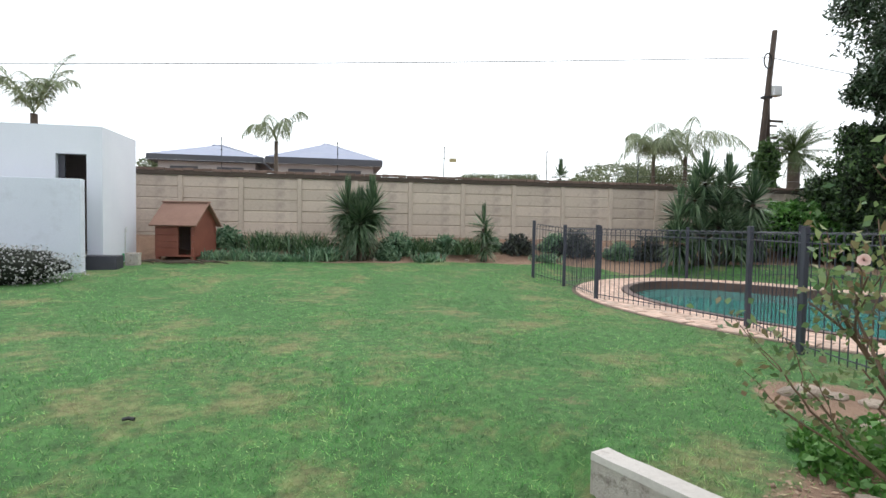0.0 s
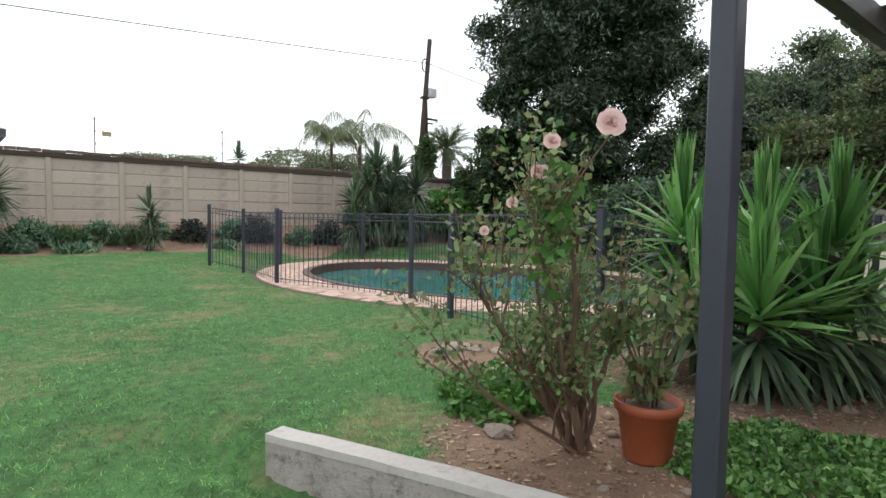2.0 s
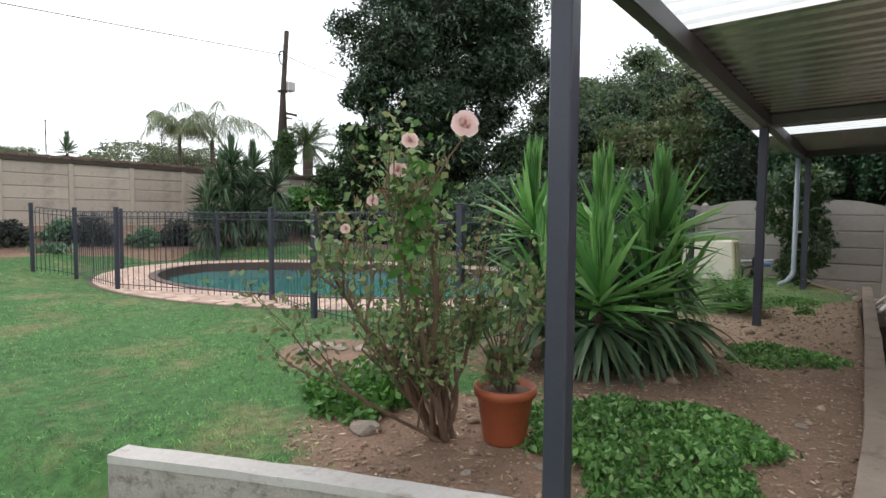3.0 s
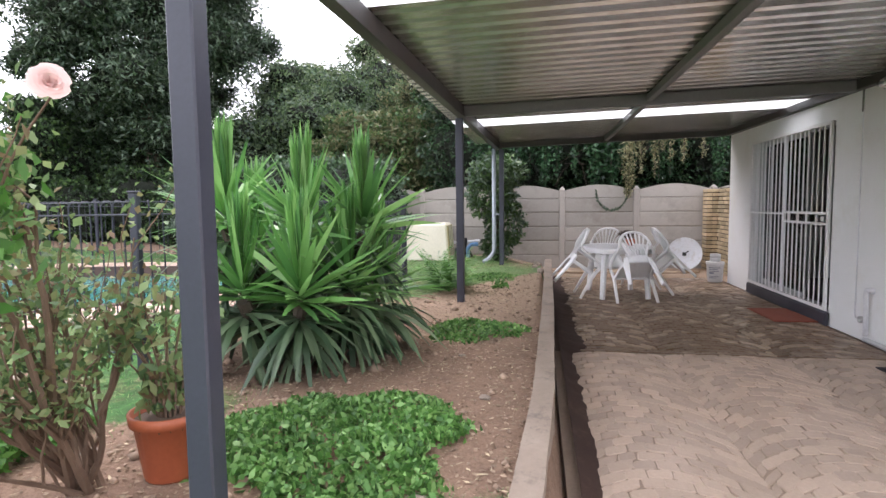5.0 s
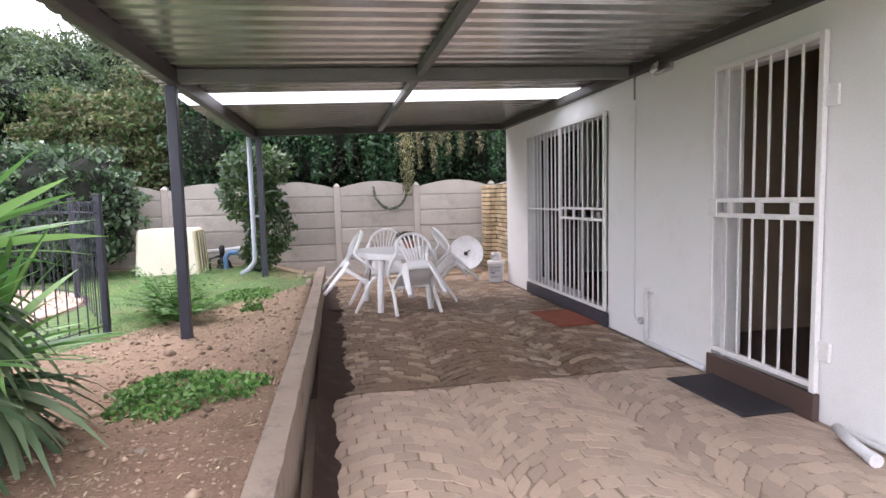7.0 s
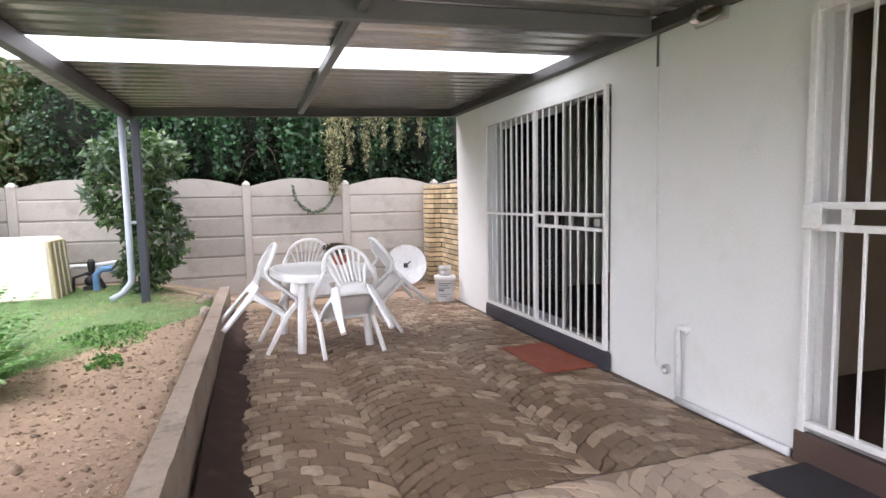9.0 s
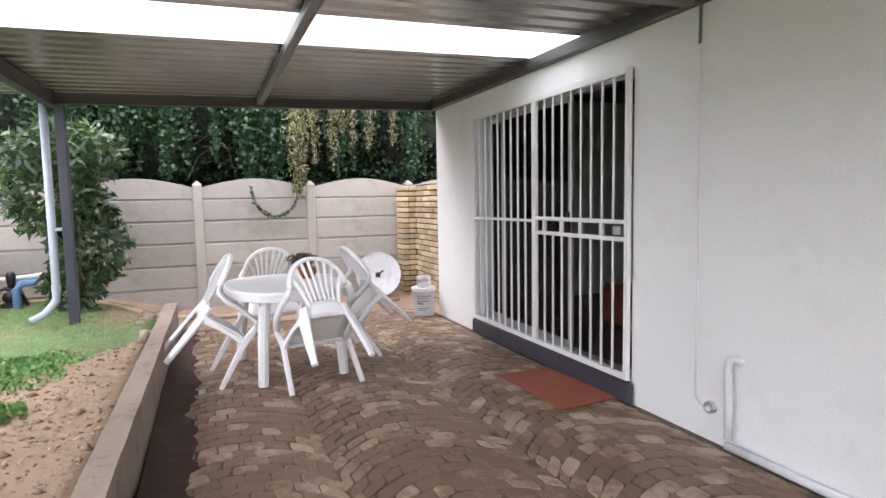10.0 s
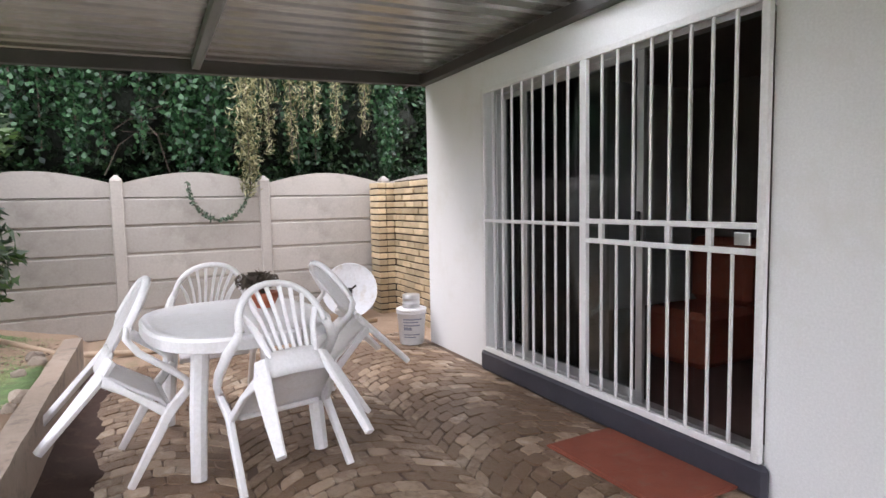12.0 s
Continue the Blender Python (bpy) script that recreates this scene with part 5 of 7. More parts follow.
def potted_plant():
    x, y = 3.08, 4.79
    z = ground_z(x, y) + 0.0
    p = group("flower_pot", "round terracotta-coloured plastic pot filled with soil", "flower pot", at=(x, y, z))
    prof = [(0.0, 0.0), (0.105, 0.0), (0.11, 0.01), (0.142, 0.235), (0.158, 0.24), (0.162, 0.285), (0.15, 0.287), (0.146, 0.245), (0.0, 0.24)]
    part("pot_body", bm_lathe(prof[1:-1], 28), M_TERRACOTTA, p, smooth=True)
    part("pot_soil", bm_lathe([(0.14, 0.225), (0.145, 0.25), (0.08, 0.262)], 20), M_JOINT, p)
    g = group("potted_shrub", "upright leafy shrub growing in the terracotta pot", "potted plant", at=(x, y, z + 0.255))
    rng = random.Random(3)
    pts_all = []
    for i in range(16):
        a = rng.uniform(0, 6.28)
        h = rng.uniform(0.3, 0.62)
        pts = [(0.04 * math.cos(a), 0.04 * math.sin(a), -0.03), (0.08 * math.cos(a), 0.08 * math.sin(a), h * 0.5), (0.2 * math.cos(a), 0.2 * math.sin(a), h)]
        part("stem", bm_tube(pts, [0.006, 0.005, 0.003], 5), M_CANE, g)
        for t in np.linspace(0.15, 1, 26):
            q = Vector(pts[1]).lerp(Vector(pts[2]), t) if t > 0.5 else Vector(pts[0]).lerp(Vector(pts[1]), 2 * t)
            pts_all.append((q.x + rng.gauss(0, 0.02), q.y + rng.gauss(0, 0.02), q.z + rng.gauss(0, 0.01)))
    v, f = leaves(np.array(pts_all), 0.075, 0.034, -0.6)
    mesh_of("foliage", v, f, M_ROSELEAF, g)


potted_plant()


# ---- shed, low wall, kennel, neighbours ----
def build_shed():
    s = group("shed", "white rendered flat-roofed garden building with an open dark doorway", "shed", kind="structure")
    z0, z1 = 0.4, 3.32
    for a in ((-12.0, 16.0, z0, -4.98, 16.2, z1), (-4.98, 16.0, 2.76, -4.42, 16.2, z1), (-4.42, 16.0, z0, -4.13, 16.2, z1)):
        part("wall_front", bm_box(*a), M_SHED, s)
    part("wall_side", bm_box(-4.33, 16.2, z0, -4.13, 17.75, z1), M_SHED, s)
    part("wall_back", bm_box(-12.0, 17.75, z0, -4.13, 17.95, z1), M_SHED, s)
    part("wall_side", bm_box(-12.0, 16.2, z0, -11.8, 17.75, z1), M_SHED, s)
    part("roof", bm_box(-11.8, 16.2, z1 - 0.2, -4.33, 17.75, z1 - 0.1), M_SHED, s)
    part("door_leaf", bm_box(-4.98, 16.12, 0.8, -4.86, 16.16, 2.74, 0.004), M_PLINTH, s)
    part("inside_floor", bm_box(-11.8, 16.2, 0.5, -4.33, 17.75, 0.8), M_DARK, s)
    # dark sheets inside the white walls put the doorway's shade into colour
    part("shade_lining", bm_box(-11.8, 17.6, 0.8, -4.35, 17.7, 3.1), M_DARK, s)
    part("shade_lining", bm_box(-4.4, 16.25, 0.8, -4.35, 17.6, 3.1), M_DARK, s)
    part("step", bm_box(-5.2, 15.62, 0.38, -3.75, 16.0, 0.76, 0.01), M_PLINTH, s, "dark painted concrete step")
    p = part("garden_wall", bm_box(-12.0, 15.2, 0.35, -4.22, 15.4, 2.22, 0.006), M_PRIVACY)
    tagged(p, "plain grey-white rendered privacy wall in front of the shed", "garden wall", kind="structure")
    t = group("garden_tap", "thin standpipe garden tap beside a white block by the shed", "garden tap", at=(-3.85, 16.4, ground_z(-3.85, 16.4)))
    part("pipe", bm_tube([(0, 0, -0.05), (0, 0, 0.72), (0.02, -0.03, 0.78), (0.05, -0.08, 0.76), (0.05, -0.1, 0.7)], 0.014, 8), M_ALU, t)
    part("block", bm_box(0.02, -0.1, -0.03, 0.28, 0.1, 0.26, 0.01), M_LOWWALL, t)


build_shed()


def build_kennel():
    k = group("dog_kennel", "red-brown timber dog kennel with a pitched board roof", "dog kennel", at=(-3.0, 17.85, ground_z(-3.0, 17.85)), rz=-18)
    w, d, e, r = 0.48, 0.48, 0.84, 1.3
    for i in range(5):
        z = 0.1 + i * 0.152
        for y in (-d, d - 0.02):
            if y < 0:
                part("wall_board", bm_box(-w, y, z, 0.1, y + 0.02, z + 0.146, 0.003), M_WOOD_RED, k)
                part("wall_board", bm_box(0.4, y, z, w, y + 0.02, z + 0.146, 0.003), M_WOOD_RED, k)
            else:
                part("wall_board", bm_box(-w, y, z, w, y + 0.02, z + 0.146, 0.003), M_WOOD_RED, k)
    for x in (-w, w - 0.02):
        bm = bmesh.new()
        o = [(-d + 0.02, 0.1), (d - 0.02, 0.1), (d - 0.02, e), (0, r - 0.04), (-d + 0.02, e)]
        ra, rb = ([bm.verts.new((xx, y, z)) for y, z in o] for xx in (x, x + 0.02))
        for i in range(5):
            bm.faces.new((ra[i], ra[(i + 1) % 5], rb[(i + 1) % 5], rb[i]))
        bm.faces.new(ra[::-1])
        bm.faces.new(rb)
        part("gable", bm, M_WOOD_RED, k)
    part("floor_board", bm_box(-w, -d, 0.06, w, d, 0.1), M_WOOD_RED, k)
    # dark sheet behind the opening, standing in for shade inside the kennel
    part("shade_back", bm_box(-w + 0.03, d - 0.06, 0.1, w - 0.03, d - 0.03, e), M_DARK, k)
    for s in (-1, 1):
        bm = bm_box(-w - 0.1, 0, -0.02, w + 0.1, 0.78, 0.02, 0.004)
        bm.transform(Matrix.Translation((0, 0, r)) @ Matrix.Rotation(math.pi if s < 0 else 0, 4, "Z") @ Matrix.Rotation(-math.atan2(r - e, d), 4, "X"))
        part("roof_board", bm, M_SHINGLE, k)
    part("ridge_cap", bm_box(-w - 0.11, -0.06, r + 0.005, w + 0.11, 0.06, r + 0.04, 0.01), M_SHINGLE, k)
    for x, y in ((-w + 0.05, -d + 0.05), (w - 0.05, -d + 0.05), (-w + 0.05, d - 0.05), (w - 0.05, d - 0.05)):
        part("foot", bm_box(x - 0.04, y - 0.04, -0.08, x + 0.04, y + 0.04, 0.06), M_WOOD_RED, k)


build_kennel()


def hip_house(x0, x1, y0, y1, eave, ridge, label):
    h = group("house", label, "house")
    part("wall", bm_box(x0 + 0.4, y0 + 0.4, 0.0, x1 - 0.4, y1 - 0.4, eave), M_FARWALL, h)
    part("fascia", bm_box(x0, y0, eave - 0.28, x1, y1, eave), M_FASCIA, h)
    q = (y1 - y0) / 2
    bm = bmesh.new()
    a = [bm.verts.new(p) for p in ((x0, y0, eave), (x1, y0, eave), (x1, y1, eave), (x0, y1, eave), (x0 + q, y0 + q, ridge), (x1 - q, y0 + q, ridge))]
    for f in ((0, 1, 5, 4), (1, 2, 5), (2, 3, 4, 5), (3, 0, 4), (3, 2, 1, 0)):
        bm.faces.new([a[i] for i in f])
    part("roof", bm, M_ROOFBLUE, h)
    for i in range(2):
        x = x0 + (x1 - x0) * (0.3 + 0.4 * i)
        w = part("window", bm_box(x - 0.6, y0 + 0.36, eave - 1.6, x + 0.6, y0 + 0.4, eave - 0.5), M_FASCIA, h)


hip_house(-2.7, 2.6, 30.5, 36.0, 4.45, 5.5, "neighbouring house with a hipped blue-grey roof and dark fascia")
hip_house(-8.0, -2.9, 31.5, 37.0, 4.5, 5.35, "lower neighbouring house with a blue-grey roof beyond the wall")
hip_house(20.5, 27.0, 22.5, 27.0, 2.9, 3.8, "distant house with a pale roof among the trees")


def build_pole():
    p = group("utility_pole", "leaning dark timber utility pole with a lamp box and braced stay", "utility pole", at=(14.3, 20.6, 0.2))
    part("pole", bm_tube([(0, 0, -0.3), (0.28, 0, 4.0), (0.62, 0, 8.0)], [0.12, 0.105, 0.085], 12), M_TIMBERPOLE, p, smooth=True)
    part("stay", bm_tube([(0.75, 0.1, -0.3), (0.66, 0.1, 3.4), (0.5, 0.05, 5.9)], [0.07, 0.065, 0.06], 8), M_TIMBERPOLE, p)
    for z in (3.6, 4.0, 4.4, 4.8):
        part("rung", bm_box(0.25, -0.02, z, 0.85, 0.04, z + 0.05), M_TIMBERPOLE, p)
    part("cross_arm", bm_box(0.3, -0.05, 4.95, 1.05, 0.03, 5.02), M_TIMBERPOLE, p)
    part("lamp_box", bm_box(0.52, -0.2, 5.8, 0.86, 0.1, 6.15, 0.03), M_WHITEPIPE, p, "white lamp box")
    part("bracket", bm_box(0.25, -0.1, 5.72, 0.55, 0.1, 5.8), M_BLACK, p)
    ring = [(0.3 + 0.14 * math.cos(a), -0.12, 6.95 + 0.24 * math.sin(a)) for a in [2 * math.pi * i / 20 for i in range(21)]]
    part("cable_coil", bm_tube(ring, 0.025, 6), M_BLACK, p, "coil of black cable")
    w = group("overhead_cable", "thin black overhead cable hung from the utility pole", "cable")
    top = Vector((14.85, 20.6, 7.3))
    for end, sag in (((-16, 19.8, 4.8), 0.1), ((26, 17.5, 6.0), 0.4)):
        e = Vector(end)
        pts = [top.lerp(e, i / 24) - Vector((0, 0, 4 * sag * (i / 24) * (1 - i / 24))) for i in range(25)]
        part("strand", bm_tube(pts, 0.012, 5), M_BLACK, w)
    for x in (-2.5, 0.5, 3.45, 6.5, 9.4, 12.3):
        q = group("fence_stake", "thin electric-fence stake on top of the boundary wall", "fence stake", "electric fence stakes", at=(x, NORTH + 0.03, 2.74))
        part("rod", bm_tube([(0, 0, -0.05), (0, 0, 0.95)], 0.012, 6), M_FASCIA, q)
        for z in (0.3, 0.6, 0.9):
            part("insulator", bm_box(-0.018, -0.03, z, 0.018, 0.0, z + 0.03), M_BLACK, q)
    w = group("electric_fence_wire", "fine electric-fence wires above the boundary wall", "wire")
    for z in (3.05, 3.35, 3.65):
        part("wire", bm_tube([(-8.5, NORTH, z), (17.5, NORTH, z)], 0.0025, 4), M_ALU, w)
    s = group("warning_sign", "small faded yellow warning sign hung on the fence wires", "sign", at=(3.7, NORTH, 3.3))
    part("plate", bm_box(-0.1, -0.006, -0.05, 0.1, 0.006, 0.06), M_OLIVE, s)


build_pole()


# ---- brick wall in the patio corner, yellow ----
def build_brick_wall():
    b = group("brick_wall", "rough yellow face-brick wall with dark recessed joints", "brick wall", kind="structure")
    part("mortar", bm_box(12.0, -0.46, -0.05, 12.94, -0.26, 1.66), M_MORTAR, b)
    part("mortar", bm_box(12.965, -0.46, -0.05, 13.22, -0.045, 1.64), M_MORTAR, b)
    me = None
    for row in range(21):
        z = row * 0.079
        off = 0.11 if row % 2 else 0.0
        for x in np.arange(12.0 - off, 12.94, 0.232):
            x0, x1 = max(12.0, x), min(12.95, x + 0.22)
            if x1 - x0 < 0.05:
                continue
            o = part("brick", bm_box(x0, -0.28, z, x1, random.uniform(-0.245, -0.225), z + 0.062, 0.006), M_BRICK, b)
        for y in (-0.245, -0.135):
            o = part("brick", bm_box(random.uniform(12.93, 12.95), y + 0.002, z, 13.23, y + 0.104, z + 0.062, 0.006), M_BRICK, b)


build_brick_wall()


# ---- things on and round the patio ----
def monobloc():
    """A stacking resin garden chair that faces +x; its origin lies between the front feet."""
    c = group("garden_chair", "white moulded resin garden chair tipped forward against the table", "garden chair", "chairs round the table")
    w = 0.25
    seat = bmesh.new()
    rows = []
    for i in range(7):
        x = 0.03 - 0.38 * i / 6
        hw = 0.235 - 0.03 * i / 6
        rows.append([(x, y, 0.43 - 0.02 * math.sin(math.pi * i / 6) * (1 - (y / hw) ** 2) - (0.03 if i == 0 else 0)) for y in np.linspace(-hw, hw, 7)])
    top = [[seat.verts.new(p) for p in r] for r in rows]
    bot = [[seat.verts.new((p[0], p[1], p[2] - 0.018)) for p in r] for r in rows]
    for a in range(6):
        for k in range(6):
            seat.faces.new((top[a][k], top[a][k + 1], top[a + 1][k + 1], top[a + 1][k]))
            seat.faces.new((bot[a][k], bot[a + 1][k], bot[a + 1][k + 1], bot[a][k + 1]))
    for g in (0, 6):
        for k in range(6):
            seat.faces.new((top[g][k], bot[g][k], bot[g][k + 1], top[g][k + 1]))
    for a in range(6):
        for k in (0, 6):
            seat.faces.new((top[a][k], top[a + 1][k], bot[a + 1][k], bot[a][k]))
    part("seat", seat, M_PLASTIC, c, smooth=True)
    part("seat_apron", bm_box(0.0, -0.22, 0.37, 0.025, 0.22, 0.425, 0.008), M_PLASTIC, c)

    def back_x(z):
        return -0.345 - 0.09 * (z - 0.42)

    def hoop_half(k):
        """Half the width of the back's rim at the angle k, and its height."""
        return 0.225 * math.cos(k) ** 0.9 if k < math.pi / 2 else 0.0, 0.66 + 0.26 * math.sin(k)

    rim = []
    for i in range(13):
        hw, z = hoop_half(math.pi / 2 * i / 12)
        rim.append((hw, z))
    side = [(back_x(z), hw, z) for hw, z in rim]
    loop = side + [(x, -y, z) for x, y, z in side[-2::-1]]
    part("back_frame", bm_tube(loop, [0.024] * len(loop), 8, flat=0.75), M_PLASTIC, c, smooth=True)
    for i in range(8):
        u = (i - 3.5) / 3.5
        k = math.acos(min(0.98, abs(u) * 0.9))
        hw, zt = hoop_half(k)
        yt = math.copysign(hw, u)
        zm = 0.53 + 0.5 * (zt - 0.53)
        pts = [(back_x(0.5), u * 0.115, 0.5), (back_x(zm), u * 0.13 + 0.3 * (yt - u * 0.13), zm), (back_x(zt), yt, zt)]
        edge = i in (0, 7)
        part("back_slat", bm_tube(pts, [0.018 if edge else 0.012, 0.018 if edge else 0.011, 0.014], 6, flat=0.5), M_PLASTIC, c)
    bm = bmesh.new()
    rows = []
    for z, hw in ((0.40, 0.17), (0.44, 0.16), (0.49, 0.142), (0.53, 0.13)):
        rows.append([[bm.verts.new((back_x(z) + dx + 0.02 * (y / hw) ** 2, y, z)) for y in np.linspace(-hw, hw, 7)] for dx in (0.0, -0.02)])
    for (f0, r0), (f1, r1) in zip(rows, rows[1:]):
        for k in range(6):
            bm.faces.new((f0[k], f0[k + 1], f1[k + 1], f1[k]))
            bm.faces.new((r0[k], r1[k], r1[k + 1], r0[k + 1]))
        for k in (0, 6):
            bm.faces.new((f0[k], f1[k], r1[k], r0[k]))
    for f, r in (rows[0], rows[-1]):
        for k in range(6):
            bm.faces.new((f[k], r[k], r[k + 1], f[k + 1]))
    part("back_panel", bm, M_PLASTIC, c, smooth=True)

    def flat_leg(points, widths, thick, across):
        """A flared leg of rectangular section; across: the way its wide face runs."""
        bm = bmesh.new()
        w_dir = Vector(across).normalized()
        rings = []
        for i, p in enumerate(points):
            p = Vector(p)
            d = (Vector(points[min(i + 1, len(points) - 1)]) - Vector(points[max(i - 1, 0)])).normalized()
            n = d.cross(w_dir).normalized()
            w, t = widths[i] / 2, thick / 2
            rings.append([bm.verts.new(p + w_dir * q * w + n * r * t) for q, r in ((-1, -0.6), (-0.7, -1), (0.7, -1), (1, -0.6), (1, 0.6), (0.7, 1), (-0.7, 1), (-1, 0.6))])
        for r0, r1 in zip(rings, rings[1:]):
            for k in range(8):
                bm.faces.new((r0[k], r0[(k + 1) % 8], r1[(k + 1) % 8], r1[k]))
        bm.faces.new(rings[0][::-1])
        bm.faces.new(rings[-1])
        return bm

    for s in (-1, 1):
        arm = [(back_x(0.68), s * 0.224, 0.68), (-0.35, s * 0.25, 0.63), (-0.27, s * 0.285, 0.60), (-0.1, s * 0.295, 0.59), (0.0, s * 0.29, 0.575), (0.035, s * 0.28, 0.53)]
        part("armrest", bm_tube(arm, [0.022, 0.026, 0.03, 0.03, 0.027, 0.024], 8, flat=0.6), M_PLASTIC, c, smooth=True)
        leg = [(0.035, s * 0.28, 0.55), (0.02, s * 0.265, 0.40), (0.035, s * 0.275, 0.2), (0.05, s * 0.285, 0.0)]
        part("front_leg", flat_leg(leg, [0.045, 0.055, 0.045, 0.034], 0.036, (1, 0, 0)), M_PLASTIC, c)
        leg = [(-0.335, s * 0.16, 0.5), (-0.345, s * 0.185, 0.38), (-0.37, s * 0.205, 0.19), (-0.395, s * 0.22, 0.0)]
        part("rear_leg", flat_leg(leg, [0.06, 0.085, 0.066, 0.046], 0.034, (0.45, s * 1.0, 0)), M_PLASTIC, c)
        part("side_brace", flat_leg([(-0.34, s * 0.2, 0.40), (-0.2, s * 0.235, 0.4), (0.02, s * 0.262, 0.385)], [0.06, 0.034, 0.045], 0.03, (0, 0, 1)), M_PLASTIC, c)
    return c


CHAIR = monobloc()


def chair_pose(x, y, heading, tip):
    """Front feet stand at (x, y); the chair tips forward about them."""
    return pose(x, y, 0.004, 0, 0, heading) @ Matrix.Rotation(radians(tip), 4, "Y") @ Matrix.Translation((-0.05, 0, 0.0))


CHAIR.matrix_basis = chair_pose(9.8, 2.66, -84, 34)
copy_thing(CHAIR, chair_pose(9.185, 1.866, 10, 42))
copy_thing(CHAIR, chair_pose(10.94, 2.12, 184, 41))
copy_thing(CHAIR, chair_pose(10.2, 1.27, 97, 38))


def garden_table():
    t = group("garden_table", "white resin garden table with rounded ends on the paving", "garden table", at=(9.94, 2.05, 0.004), rz=7)
    a, b = 0.62, 0.5

    def oval(k, grow=0.0):
        c, s = math.cos(k), math.sin(k)
        e = 2 / 2.8
        return ((a + grow) * abs(c) ** e * (1 if c > 0 else -1), (b + grow) * abs(s) ** e * (1 if s > 0 else -1))
    ks = [2 * math.pi * (i + 0.5) / 44 for i in range(44)]
    bm = bmesh.new()
    rs = [[bm.verts.new((*oval(k, g), z)) for k in ks] for g, z in ((-0.03, 0.672), (-0.012, 0.668), (0.0, 0.675), (0.0, 0.728), (-0.012, 0.743), (-0.04, 0.746), (-0.07, 0.74))]
    for r0, r1 in zip(rs, rs[1:]):
        for i in range(44):
            bm.faces.new((r0[i], r0[(i + 1) % 44], r1[(i + 1) % 44], r1[i]))
    bm.faces.new(rs[0][::-1])
    bm.faces.new(rs[-1])
    part("tabletop", bm, M_PLASTIC, t, smooth=False)
    for sx in (-1, 1):
        for sy in (-1, 1):
            part("leg", bm_tube([(sx * 0.4, sy * 0.28, 0.67), (sx * 0.43, sy * 0.31, 0.35), (sx * 0.46, sy * 0.33, 0.0)], [0.047, 0.044, 0.04], 8), M_PLASTIC, t)
    return t


garden_table()

pot = group("clay_bowl", "small terracotta bowl with a dark withered plant on the garden table", "plant bowl", at=(10.12, 1.84, 0.744))
part("bowl", bm_lathe([(0.05, 0.0), (0.085, 0.07), (0.09, 0.1), (0.075, 0.1), (0.06, 0.08)], 20), M_TERRACOTTA, pot, smooth=True)
c_, o_ = cloud(500, [(0.0, 0.05, 0.17, 0.08, 0.13, 0.06)], 0.1)
v_, f_ = leaves(c_, 0.05, 0.02, 0.2)
mesh_of("withered_leaf", v_, f_, M_BARK, pot)
part("withered_stalk", bm_tube([(0, 0, 0.08), (0.01, 0.02, 0.14), (0.02, 0.06, 0.2)], 0.012, 6), M_BARK, pot)


def satellite_dish():
    d = group("satellite_dish", "white enamel satellite dish leaning on the boundary wall", "satellite dish")
    bm = bmesh.new()
    rings = []
    for r in (0.0001, 0.1, 0.2, 0.28, 0.32):
        rings.append([bm.verts.new((r * math.cos(k), r * math.sin(k), 0.06 * (r / 0.32) ** 2)) for k in [2 * math.pi * i / 36 for i in range(36)]])
    for r0, r1 in zip(rings, rings[1:]):
        for i in range(36):
            bm.faces.new((r0[i], r0[(i + 1) % 36], r1[(i + 1) % 36], r1[i]))
    part("reflector", bm, M_ENAMEL, d, smooth=True)
    rim = [(0.32 * math.cos(k), 0.32 * math.sin(k), 0.06) for k in [2 * math.pi * i / 36 for i in range(37)]]
    part("rim", bm_tube(rim, 0.007, 5), M_ENAMEL, d)
    part("feed_bracket", bm_tube([(0.0, 0, 0.0), (0.03, 0.02, 0.05), (0.07, 0.05, 0.08)], 0.012, 6), M_BLACK, d)
    part("feed_hub", bm_box(-0.04, -0.04, 0.0, 0.03, 0.03, 0.03, 0.006), M_BLACK, d)
    part("foot_bracket", bm_box(-0.05, -0.345, -0.02, 0.05, -0.3, 0.06), M_BLACK, d)
    d.matrix_world = look((12.92, 0.37, 0.36), (12.92 + 1, 0.37 - 0.25, 0.16))
    return d


satellite_dish()


